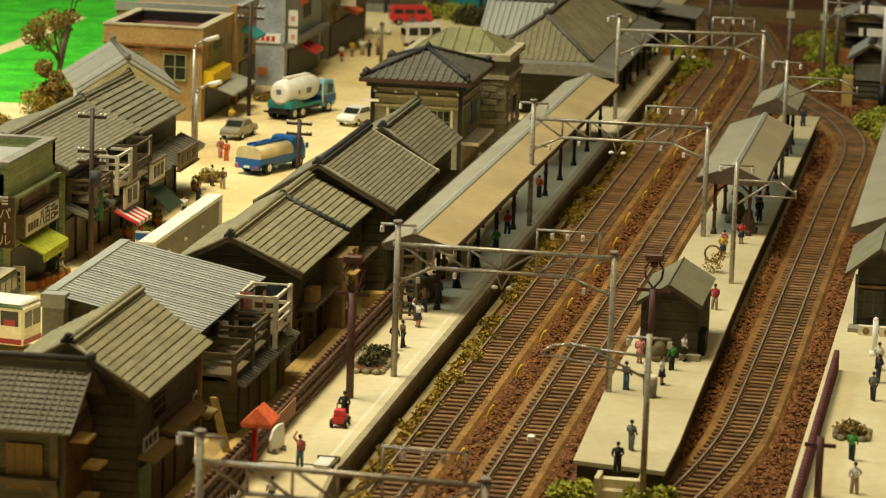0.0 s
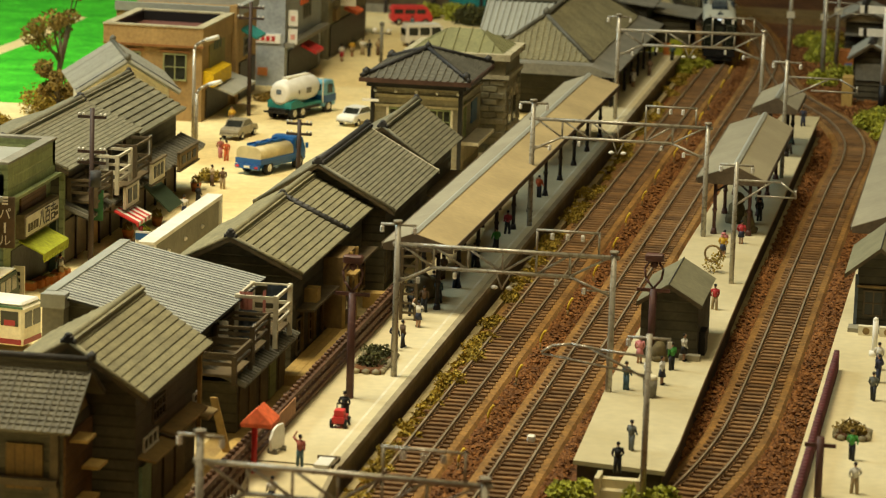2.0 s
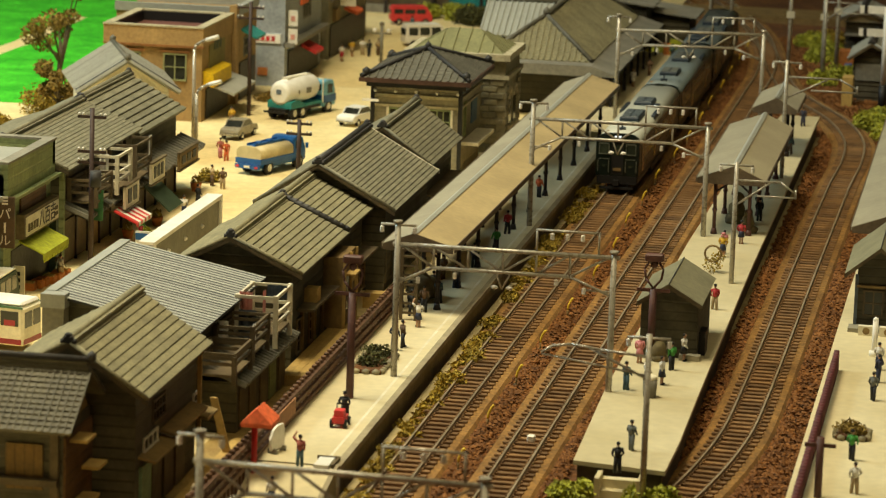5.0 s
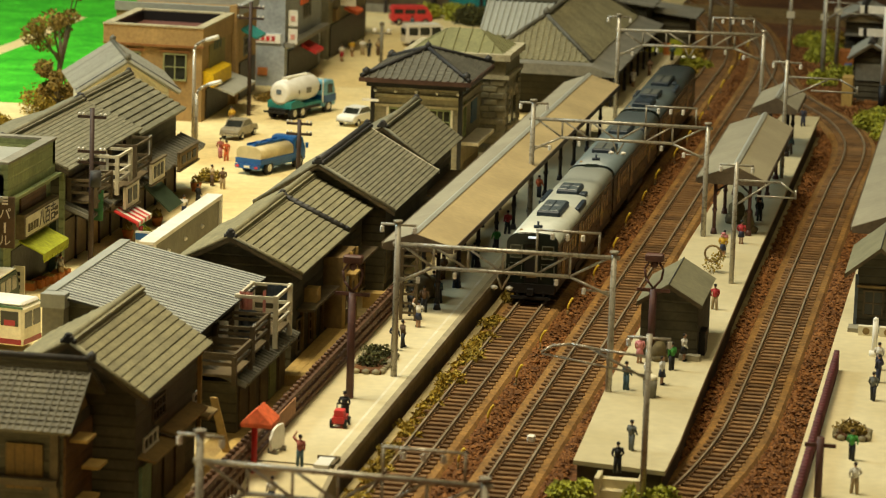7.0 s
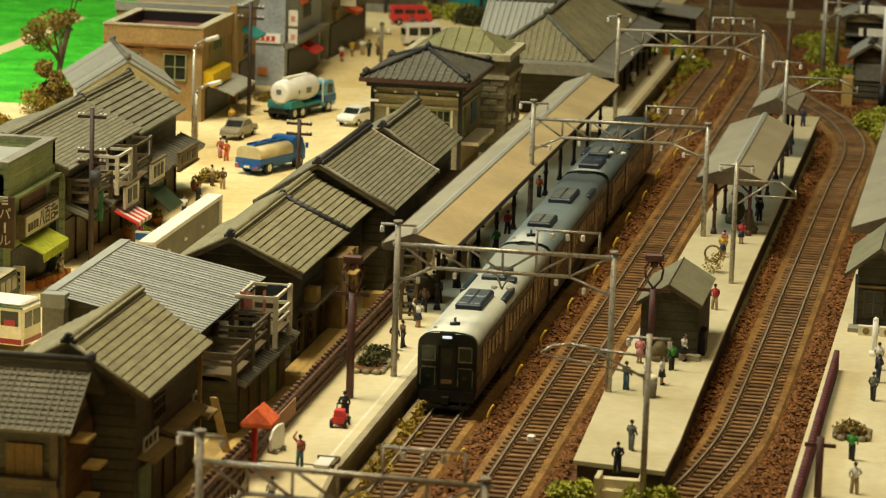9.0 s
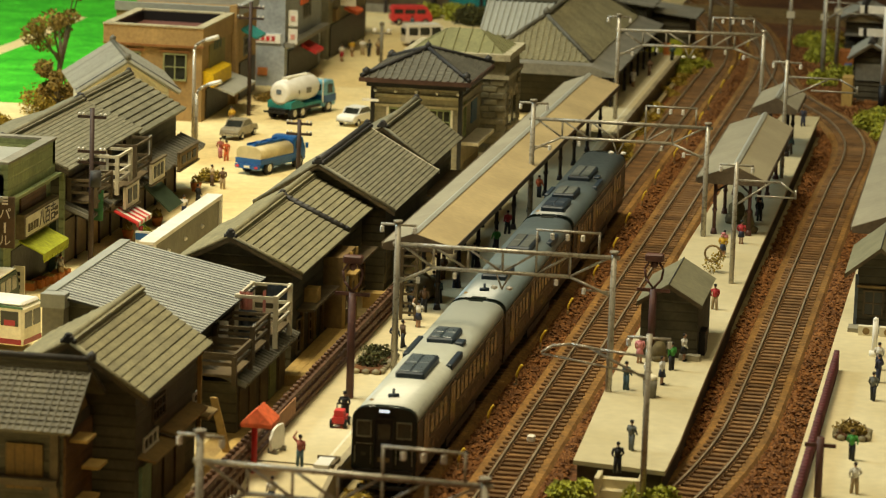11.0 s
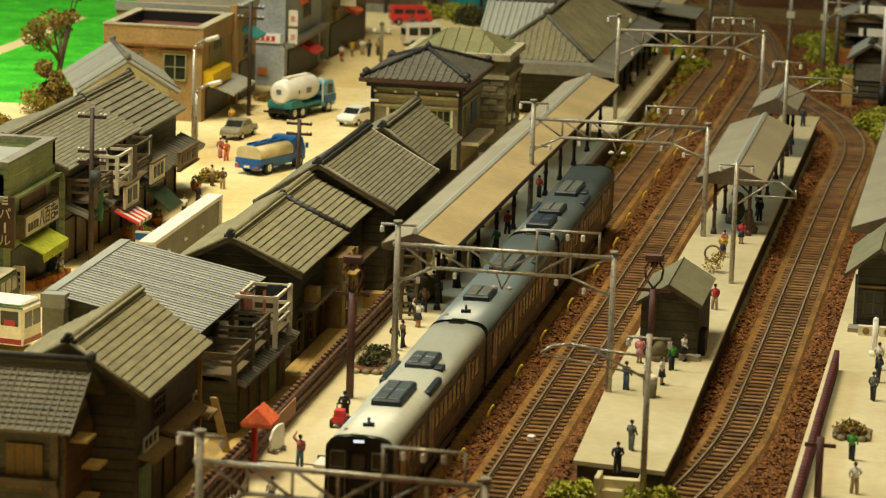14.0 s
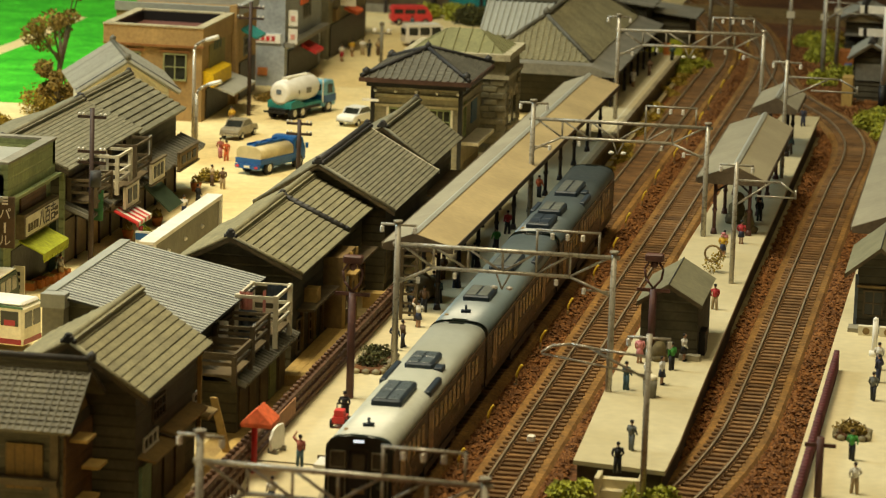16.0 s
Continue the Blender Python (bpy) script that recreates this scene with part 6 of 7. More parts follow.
def doll(x, y, z, rz, top, low, label, skirt=False, hat=None, arm=0, h=1.26):
    bm = B()
    k = h / 1.65
    step = random.uniform(-0.12, 0.12)
    if skirt:
        rod(bm, (0, 0, 0.5 * k), (0, 0, 0.98 * k), 0.25 * k, 8, 0.15 * k, mi=1)
        for sx in (-0.08, 0.08):
            rod(bm, (sx * k, 0, 0), (sx * k, 0, 0.55 * k), 0.065 * k, 6, 0.075 * k, mi=2)
    else:
        for sx in (-1, 1):
            rod(bm, (sx * 0.12 * k, sx * step, 0), (sx * 0.085 * k, 0, 0.9 * k), 0.085 * k, 6, 0.12 * k, mi=1)
    for sx in (-0.1, 0.1):
        ball(bm, (sx * k, -0.05 + (sx * 10 * step if not skirt else 0), 0.05), 0.1 * k, 0.8, 1.4, 0.6, mi=3)
    rod(bm, (0, 0, 0.86 * k), (0, 0.01, 1.32 * k), 0.15 * k, 8, 0.195 * k, mi=0)
    ball(bm, (0, 0.01, 1.33 * k), 0.2 * k, 1.05, 0.7, 0.4, mi=0)
    for sx in (-1, 1):
        bend_out = random.uniform(0.0, 0.16)
        if arm and sx > 0:
            rod(bm, (0.2 * k, 0, 1.33 * k), (0.36 * k, -0.1, 1.5 * k), 0.07 * k, 6, mi=0)
            rod(bm, (0.36 * k, -0.1, 1.5 * k), (0.2 * k, -0.12, 1.8 * k), 0.055 * k, 6, mi=2)
        else:
            elbow = (sx * (0.24 + bend_out * 0.5) * k, 0.02, 1.08 * k)
            rod(bm, (sx * 0.2 * k, 0, 1.34 * k), elbow, 0.075 * k, 6, 0.065 * k, mi=0)
            rod(bm, elbow, (sx * 0.2 * k, -0.06 - bend_out, 0.86 * k), 0.06 * k, 6, 0.05 * k, mi=0)
    rod(bm, (0, 0, 1.36 * k), (0, 0, 1.5 * k), 0.06 * k, 6, mi=2)
    ball(bm, (0, -0.01, 1.55 * k), 0.115 * k, 0.9, 1, 1.2, mi=2)
    ball(bm, (0, 0.025, 1.6 * k), 0.122 * k, 0.95, 1, 0.95, mi=3)
    if hat:
        rod(bm, (0, 0, 1.64 * k), (0, 0, 1.72 * k), 0.2 * k, 10, 0.11 * k, mi=3)
    mats = [paint("doll " + top, COL[top]), paint("doll " + low, COL[low]), SKIN, paint("doll " + hat, COL[hat]) if hat else HAIR]
    solo("doll", bm, mats, P(x, y, z, rz=rz + random.uniform(-40, 40)), label, "figurine", "little figures")


for row in ((-3.4, 125.0, .9, 170, "salmon", "teal", "standing doll in a salmon shirt waving on the platform", False, None, 1),
            (-3.2, 132.6, .9, 180, "black", "black", "standing doll in black behind a red hand cart"),
            (-3.55, 151.2, .9, 200, "white", "navy", "standing doll in a white shirt and dark skirt", True, None, 1),
            (-3.7, 146.1, .9, 170, "navy", "navy", "standing doll in navy beside the planter"), (-3.45, 146.8, .9, 90, "brown", "black", "standing doll in brown beside the planter"),
            (8.8, 127.6, .9, 185, "black", "black", "standing doll in a black suit at the platform end"), (8.9, 131.3, .9, 160, "grey", "grey", "walking doll in a grey suit"),
            (7.4, 141.7, .9, 180, "teal", "teal", "standing doll in blue-grey on the island platform"), (8.8, 143.1, .9, 100, "white", "navy", "standing doll in a white shirt and navy skirt", True),
            (8.9, 146.1, .9, 180, "green", "black", "standing doll in a green top"), (9.25, 148.0, .9, 90, "white", "black", "standing doll in a white blouse beside the shed", True),
            (7.35, 147.0, .9, 150, "pink", "pink", "standing doll in pink beside the shed", True), (8.2, 142.6, .9, 150, "white", "brown", "standing doll by a bin", False),
            (9.23, 176.9, .9, 180, "red", "navy", "standing doll in a red top and navy skirt", True), (8.62, 172.9, .9, 190, "yellow", "navy", "small standing doll in yellow", True, "pink"), (9.5, 159.6, .9, 190, "red", "tan", "standing doll in red behind the shed"), (-3.6, 121.0, .25, 190, "white", "navy", "standing doll in white and navy on the ramp", True),
            (8.6, 173.8, .9, 190, "pink", "white", "standing doll in pink and white", True),
            (17.7, 132.4, .9, 190, "green", "black", "standing doll in bright green on the side platform"), (18.1, 127.2, .9, 190, "white", "tan", "standing doll in white on the side platform"),
            (17.95, 149.0, .9, 190, "white", "navy", "standing doll in white and navy", True), (18.05, 146.5, .9, 190, "navy", "navy", "standing doll in navy"), (18.0, 143.0, .9, 190, "grey", "black", "standing doll in grey"),
            (-3.35, 232.5, .9, 180, "white", "white", "standing doll all in white on the far platform", True, "tan"), (-2.9, 238.4, .9, 180, "brown", "brown", "standing doll in brown on the far platform"),
            (-2.2, 247.0, .9, 180, "teal", "black", "standing doll in blue-grey on the far platform"), (9.5, 219.0, .9, 180, "navy", "navy", "standing doll in navy at the far platform end"),
            (9.5, 207.5, .9, 180, "teal", "brown", "standing doll in pale blue under the shelter"), (9.6, 184.0, .9, 180, "black", "black", "standing doll in black under the canopy"),
            (9.4, 186.0, .9, 180, "teal", "navy", "standing doll in blue under the canopy"),
            (-3.0, 170.5, .9, 180, "green", "black", "standing doll in green under the canopy"), (-3.2, 175.5, .9, 180, "red", "black", "standing doll in red under the canopy"),
            (-4.3, 153.6, .9, 150, "black", "black", "standing doll in black under the canopy end"), (-3.9, 154.6, .9, 200, "brown", "black", "standing doll in brown under the canopy end"), (-4.7, 155.4, .9, 180, "grey", "black", "standing doll in grey under the canopy end"), (-3.6, 156.8, .9, 170, "teal", "black", "standing doll in blue-grey by a canopy post"), (-4.1, 158.3, .9, 180, "black", "navy", "standing doll in dark clothes under the canopy"), (-3.4, 160.6, .9, 180, "grey", "navy", "standing doll in grey by a canopy post"), (-4.4, 162.5, .9, 180, "brown", "brown", "standing doll in brown under the canopy"), (-3.4, 166.0, .9, 180, "navy", "black", "standing doll in navy under the canopy"), (-3.2, 187.0, .9, 180, "orange", "black", "standing doll in orange under the canopy"),
            (-22.8, 188.9, 0, 120, "tan", "brown", "standing doll in tan in the street"), (-22.0, 182.4, 0, 160, "black", "black", "standing doll in black in the street"),
            (-21.9, 178.8, 0, 160, "white", "navy", "standing doll in white in the street"), (-20.7, 170.9, 0, 200, "yellow", "yellow", "standing doll in yellow in the street", True),
            (-22.6, 172.2, 0, 120, "green", "red", "doll in bright green leaning out at a stall", False, None, 1), (-24.7, 198.6, 0, 180, "salmon", "pink", "standing doll in salmon by the shops"),
            (-24.1, 197.7, 0, 180, "orange", "orange", "standing doll in orange by the shops"), (-23.8, 161.1, 0, 200, "brown", "black", "standing doll in brown outside the greengrocer"),
            (-22.0, 188.2, 0, 180, "brown", "tan", "standing doll in brown in the street"), (-23.6, 160.5, 0, 120, "white", "tan", "standing doll in white outside the greengrocer", True),
            (-27.0, 211.0, 0, 180, "yellow", "brown", "standing doll in yellow outside the tan building", True), (-26.2, 246.0, 0, 180, "yellow", "tan", "standing doll in yellow at the far shop", True),
            (-25.6, 247.0, 0, 180, "white", "tan", "standing doll in white at the far shop"), (-25.0, 246.5, 0, 180, "black", "black", "standing doll in black at the far shop"),
            (-24.5, 247.5, 0, 180, "tan", "brown", "standing doll in tan at the far shop"), (-24.6, 262.0, 0, 180, "teal", "tan", "standing doll in teal by the vans"),
            (-26.4, 243.2, 0, 180, "white", "red", "standing doll in white and red at the far shop", True), (-17.4, 171.0, 0, 180, "navy", "black", "standing doll in navy by the white wall")):
    doll(*row)


# ---- planting ----
def leaves(name, spots, material, label, category, size, kind="", group="", seed=3):
    """Many small tilted leaf quads round the given lumps (x, y, z, radius, count)."""
    rng = np.random.default_rng(seed)
    vs, fs = [], []
    for x, y, z, r, n in spots:
        d = rng.normal(size=(n, 3))
        d /= np.linalg.norm(d, axis=1)[:, None]
        c = np.array((x, y, z)) + d * r * rng.uniform(0.55, 1.08, (n, 1)) * np.array((1, 1, 0.8))
        a, b = rng.normal(size=(n, 3)), rng.normal(size=(n, 3))
        a /= np.linalg.norm(a, axis=1)[:, None]
        b -= (b * a).sum(1)[:, None] * a
        b /= np.linalg.norm(b, axis=1)[:, None]
        s = size * rng.uniform(0.6, 1.4, (n, 1))
        q = np.stack([c - a * s, c + b * s * 0.6, c + a * s, c - b * s * 0.6], 1) * S
        base = sum(len(v) for v in vs)
        vs.append(q.reshape(-1, 3))
        fs.append(base + np.arange(n * 4).reshape(n, 4))
    me = bpy.data.meshes.new(name)
    me.from_pydata(np.concatenate(vs).tolist(), [], np.concatenate(fs).tolist())
    me.materials.append(material)
    return me


def foliage(name, c1, c2):
    m = mat(name, c1, c2, 0.5, 0.15, 0.85, bump=0, grain=0.4)
    t = m.node_tree
    g = t.nodes.new("ShaderNodeNewGeometry")
    r = t.nodes.new("ShaderNodeMapRange")
    r.inputs["To Min"].default_value, r.inputs["To Max"].default_value = 0.55, 1.45
    t.links.new(g.outputs["Random Per Island"], r.inputs["Value"])
    b = t.nodes["Principled BSDF"]
    mix = t.nodes.new("ShaderNodeVectorMath")
    mix.operation = "SCALE"
    t.links.new(b.inputs["Base Color"].links[0].from_socket, mix.inputs[0])
    t.links.new(r.outputs[0], mix.inputs["Scale"])
    t.links.new(mix.outputs[0], b.inputs["Base Color"])
    return m


M["moss"] = foliage("yellow-olive foam foliage", (0.46, 0.33, 0.045), (0.30, 0.21, 0.03))
M["leaf"] = foliage("bright green foliage", (0.50, 0.50, 0.06), (0.30, 0.31, 0.035))
M["autumn"] = foliage("brown-gold foliage", (0.33, 0.225, 0.05), (0.20, 0.135, 0.03))
M["olive"] = foliage("dull olive foliage", (0.10, 0.10, 0.03), (0.06, 0.06, 0.02))


def bush(x, y, z, r, material, label, n=5, flat=0.7, group="bushes"):
    rng = random.Random(int(x * 37 + y * 11))
    lumps = []
    for i in range(n):
        a, q = rng.uniform(0, 6.28), r * rng.uniform(0.2, 0.75)
        lumps.append((q * math.cos(a), q * math.sin(a), r * flat * rng.uniform(0.35, 0.8), r * rng.uniform(0.4, 0.65), 130 if r < 1 else 420))
    ob = new("bush", leaves("bush", lumps, material, "", "", 0.085 if r < 1 else 0.12, seed=int(abs(x * 7 + y)) + 1))
    ob.matrix_basis = P(x, y, z)
    tagged(ob, label, "bush", group)


rng = random.Random(12)
y = 119.0
while y < 250:
    if rng.random() < 0.8:
        bush(-1.25 + rng.uniform(-0.25, 0.3) + (0.1 if y < 160 else 0), y, -0.5, rng.uniform(0.42, 0.85), M["moss"], "yellow-olive weeds along the platform footing", 4, 0.8, "platform weeds")
    y += rng.uniform(0.7, 1.4) * (1 if y < 180 else 1.6)
for x, y, r, m in ((10.2, 127.2, 1.0, "leaf"), (7.3, 127.3, 1.15, "leaf"), (9.9, 128.0, 0.7, "leaf"), (10.0, 124.2, 0.6, "leaf"), (13.9, 127.0, 0.7, "leaf"), (14.7, 126.0, 0.6, "leaf"), (7.0, 124.6, 0.8, "moss"),
                   (-0.9, 252, 1.3, "leaf"), (-3.4, 254.5, 1.7, "leaf"), (-5.0, 253.6, 1.3, "moss"), (-2.2, 255, 1.8, "moss"), (-3.6, 258, 1.7, "moss"), (-1.5, 249, 1.0, "leaf"), (-5.5, 265, 1.6, "leaf"),
                   (9.4, 247.0, 1.6, "leaf"), (10.6, 249.5, 1.5, "leaf"), (14.2, 227.0, 1.7, "leaf"), (15.3, 223, 1.5, "leaf"), (14.8, 231, 1.4, "leaf"), (8.0, 259, 1.4, "leaf"), (8.6, 263, 1.5, "leaf"), (6.6, 268, 1.5, "leaf"), (8.2, 270, 1.6, "moss")):
    bush(x, y, -0.55, r, M[m], "bright green lineside bush" if m == "leaf" else "yellow-olive bush beside the track", 7)
for x, y, r, m in ((-37.2, 209.0, 1.2, "moss"), (-41.3, 205.0, 1.0, "moss"), (-20.8, 268.5, 1.7, "olive"), (-17.6, 268.5, 1.6, "leaf"), (-30.2, 262, 1.4, "moss"), (-29.5, 241.9, 1.0, "moss"),
                   (-27.2, 222.0, 0.7, "autumn"), (-23.4, 190.3, 0.75, "moss"), (-39.6, 212.0, 2.2, "moss"), (-38.4, 212.2, 1.5, "moss"), (-22.7, 172.9, 0.5, "leaf"), (-24.5, 270.5, 1.4, "leaf"), (-22.6, 270.8, 1.5, "leaf"), (-14.6, 269.8, 1.6, "leaf"), (-12.4, 269.2, 1.7, "leaf"), (-10.2, 268.6, 1.5, "moss"), (-14, 262, 1.8, "leaf"), (-12, 258, 1.6, "moss"), (-16, 256, 1.5, "leaf")):
    bush(x, y, 0.0, r, M[m], "small shrub beside the street" if r < 1.2 else "rounded shrub at the edge of town", 7)


def tree(x, y, h, r, material, label):
    ob = thing("tree", P(x, y, 0), label, "tree", "trees")
    rng = random.Random(int(x * 3 + y))
    bm = B()
    rod(bm, (0, 0, 0), (0.1, 0, h * 0.45), 0.22, 7, 0.15)
    lumps = []
    for i in range(9):
        a = rng.uniform(0, 6.28)
        z = h * rng.uniform(0.5, 1.0)
        k = r * rng.uniform(0.3, 1.0)
        tip = Vector((k * math.cos(a), k * math.sin(a), z))
        rod(bm, (0.1, 0, h * rng.uniform(0.25, 0.45)), tip, 0.1, 5, 0.03)
        lumps.append((*tip, r * rng.uniform(0.28, 0.42), 300))
    part("trunk", bm, M["wood"], ob, "brown branching trunk")
    part("crown", leaves("crown", lumps, material, "", "", 0.12, seed=int(abs(x))), None, ob, "sparse brown-gold leaves of the crown")


tree(-40.6, 217.5, 7.5, 2.2, M["autumn"], "slender leafy tree with brown-gold leaves by the field")
tree(-38.0, 208.5, 3.6, 1.6, M["autumn"], "small tree with brown-gold leaves by the field")
bm = B()
rng = random.Random(8)
ys = [218 + 3.2 * i for i in range(14)]
prism(bm, [(-51.9 + rng.uniform(-0.25, 0.25), y) for y in ys] + [(-50.5 + rng.uniform(-0.25, 0.25), y) for y in ys[::-1]], -0.05, 0.05, "z")
solo("field_path", bm, M["street"], P(0, 0, 0), "sandy path across the green field", kind="structure")


def planter(x0, x1, y0, y1, z, material, label, group="planters"):
    ob = thing("planter", P((x0 + x1) / 2, (y0 + y1) / 2, z), label, "planter", group)
    w, d = (x1 - x0) / 2, (y1 - y0) / 2
    rng = random.Random(5)
    for a, b, along in ((-w, -d, 0), (-w, d, 0), (-w, -d, 1), (w, -d, 1)):
        span = 2 * (d if along else w)
        n = max(2, round(span / 0.42))
        for i in range(n):
            q = span * (i + 0.5) / n
            bm = B()
            ball(bm, (0, 0, 0.1), 0.2 * rng.uniform(0.85, 1.1), 1, 1, 0.7)
            part("edging_stone", bm, M["stone"], ob, at=P(a + (0 if along else q), b + (q if along else 0), 0))
    part("soil", boxes((-w, w, -d, d, 0, 0.18)), M["ground"], ob)
    lumps = [(rng.uniform(-w, w) * 0.75, rng.uniform(-d, d) * 0.75, 0.34, 0.34, 120) for i in range(int(w * d * 5) + 4)]
    part("shrubs", leaves("shrubs", lumps, material, "", "", 0.075), None, ob, "clipped shrubs")


planter(-4.7, -3.35, 141.2, 145.0, 0.9, M["olive"], "stone-edged planter with dull olive shrubs on the platform")
planter(16.85, 18.15, 135.6, 137.3, 0.9, M["autumn"], "stone-edged planter with rusty shrubs on the side platform")

M["foam"] = foliage("cream foam tufts", (0.80, 0.74, 0.58), (0.66, 0.58, 0.42))
for x, y, r in ((-6.3, 153.6, 0.5), (-6.4, 155.4, 0.5), (-6.5, 156.9, 0.45), (-6.75, 139.3, 0.5), (-6.4, 122.2, 0.75), (-6.3, 120.6, 0.6)):
    bush(x, y, 0.0, r, M["foam"], "small tuft of cream foam beside the fence", 5, 0.7, "foam tufts")

# ---- small things on the platforms ----
ob = thing("parasol", P(-5.1, 124.4, -0.2), "orange-red parasol on a red pole", "parasol")
bm = B()
rod(bm, (0, 0, 0), (0, 0, 3.2), 0.12, 8)
part("pole", bm, M["red"], ob)
bm = B()
eave = [bm.verts.new((x, y, 3.0)) for x, y in ((-0.42, -0.7), (0.82, -0.7), (0.82, 0.8), (-0.42, 0.8))]
hem = [bm.verts.new((v.co.x, v.co.y, 2.84)) for v in eave]
top = [bm.verts.new((0.2, y, 3.58)) for y in (-0.55, 0.65)]
for q in ((eave[0], eave[1], top[0]), (eave[2], eave[3], top[1]), (eave[1], eave[2], top[1], top[0]), (eave[3], eave[0], top[0], top[1])):
    bm.faces.new(q)
for i in range(4):
    bm.faces.new((hem[i], hem[(i + 1) % 4], eave[(i + 1) % 4], eave[i]))
bm.faces.new(hem[::-1])
bmesh.ops.recalc_face_normals(bm, faces=bm.faces[:])
part("canopy", bm, M["orange"], ob, "orange-red canopy")

ob = thing("hand_cart", P(-3.2, 131.8, 0.9), "red hand cart with luggage", "cart")
part("body", boxes((-0.26, 0.26, -0.5, 0.4, 0.2, 0.45)), M["red"], ob)
part("luggage", boxes((-0.2, 0.2, -0.4, 0.1, 0.45, 0.72)), M["red"], ob)
part("handle", boxes((-0.26, -0.22, 0.4, 0.46, 0.25, 0.85), (0.22, 0.26, 0.4, 0.46, 0.25, 0.85), (-0.26, 0.26, 0.4, 0.46, 0.8, 0.86)), M["black"], ob)
wheels(ob, [(sx * 0.3, y) for sx in (-1, 1) for y in (-0.35, 0.3)], 0.18, 0.1)

ob = thing("notice_stand", P(-4.75, 126.9, 0.9, rz=-18), "white curved notice board on a low stand", "sign")
bm = B()
prism(bm, [(-0.5, 0.15), (-0.55, 0.6), (-0.35, 0.95), (0.0, 1.1), (0.4, 1.1), (0.5, 0.9), (0.5, 0.15)], -0.05, 0.05, "x")
part("board", bm, M["white"], ob)
part("foot", boxes((-0.2, 0.2, -0.4, -0.3, 0, 0.2), (-0.2, 0.2, 0.3, 0.4, 0, 0.2)), M["greywall"], ob)
ob = thing("platform_hatch", P(-2.55, 125.7, 0.9), "low white hatch cover framed in brown at the platform end", "hatch")
part("lid", boxes((-0.3, 0.3, -0.75, 0.55, 0, 0.12)), M["white"], ob)
part("frame", boxes((-0.42, 0.5, 0.57, 0.66, 0, 0.16), (0.41, 0.5, -0.75, 0.57, 0, 0.16)), M["wood"], ob)

ob = thing("ladder", P(-4.3, 152.6, 0.9), "dark wooden stepladder beside the canopy", "ladder")
for x in (-0.35, 0.35):
    part("stile", boxes((x - 0.07, x + 0.07, -0.08, 0.08, 0, 3.4)), M["wood"], ob)
for i in range(7):
    part("rung", boxes((-0.35, 0.35, -0.06, 0.06, 0.3 + i * 0.45, 0.4 + i * 0.45)), M["wood"], ob)

for x, y in ((8.55, 140.7),):
    ob = thing("litter_bin", P(x, y, 0.9), "grey litter bin with a pale lid", "bin", "litter bins")
    bm = B()
    rod(bm, (0, 0, 0), (0, 0, 0.8), 0.28, 10, 0.32)
    part("drum", bm, M["greywall"], ob)
    bm = B()
    rod(bm, (0, 0, 0.8), (0, 0, 0.95), 0.34, 10, 0.25)
    part("lid", bm, M["cream"], ob)

ob = thing("barrel_stack", P(8.5, 168.6, 0.9), "rusty round frame with dark bundles beside the platform pole", "clutter")
bm = B()
for i in range(12):
    a0, a1 = 6.28318 * i / 12, 6.28318 * (i + 1) / 12
    rod(bm, (0.42 * math.cos(a0), 0, 1.0 + 0.42 * math.sin(a0)), (0.42 * math.cos(a1), 0, 1.0 + 0.42 * math.sin(a1)), 0.06, 5)
part("hoop", bm, M["ochre"], ob)
part("shrub", leaves("shrub", [(0, 0, 0.4, 0.5, 160), (0.3, 0.2, 0.8, 0.35, 90)], M["moss"], "", "", 0.07), None, ob)
def lump(name, x, y, z, tiers, material, label, category):
    """A covered load: a few rounded tiers, each (dx, dy, z, radius, height scale)."""
    bm = B()
    for dx, dy, dz, r, k in tiers:
        ball(bm, (dx, dy, dz), r, 1, 1, k, 2)
    rg = random.Random(int(x * 10 + y))
    for v in bm.verts:
        v.co += Vector((rg.uniform(-1, 1), rg.uniform(-1, 1), rg.uniform(-1, 1))) * 0.035
        v.co.z = max(0.0, v.co.z)
    solo(name, bm, material, P(x, y, z), label, category)


M["sack"] = mat("olive-brown sacking", (0.17, 0.135, 0.06), (0.11, 0.085, 0.04), 0.6, 0.15, 0.9, bump=0.4)
lump("covered_load", 8.43, 182.9, 0.9, [(0, 0, 0.6, 0.5, 1.5), (0.05, 0.1, 1.35, 0.36, 1.1), (-0.1, 0, 0.2, 0.55, 0.8)], M["sack"], "tall olive-brown covered load under the island canopy", "load")
lump("covered_load", 9.3, 180.2, 0.9, [(0, 0, 0.5, 0.36, 1.7), (0.1, 0.05, 0.15, 0.45, 0.7), (0.0, 0.0, 1.1, 0.24, 1.1)], M["sack"], "slim olive-brown covered load beside a canopy post", "load")
lump("covered_load", -4.6, 157.3, 0.9, [(0, 0, 0.5, 0.7, 1.1), (0.3, 0.8, 0.4, 0.6, 1.1), (-0.1, 0.5, 0.9, 0.5, 0.9)], M["sack"], "dark olive covered baggage heap under the main canopy", "load")
lump("sack", 8.14, 147.7, 0.9, [(0, 0, 0.45, 0.36, 1.4), (0.05, 0, 0.15, 0.4, 0.7)], M["sack"], "olive sack leaning by the shed", "sack")
ob = thing("track_box", P(4.2, 135.6, -0.16), "small white box between the rails", "track box")
bm = B()
box(bm, -0.17, 0.17, -0.16, 0.16, 0, 0.3, 0.05)
part("case", bm, M["white"], ob)

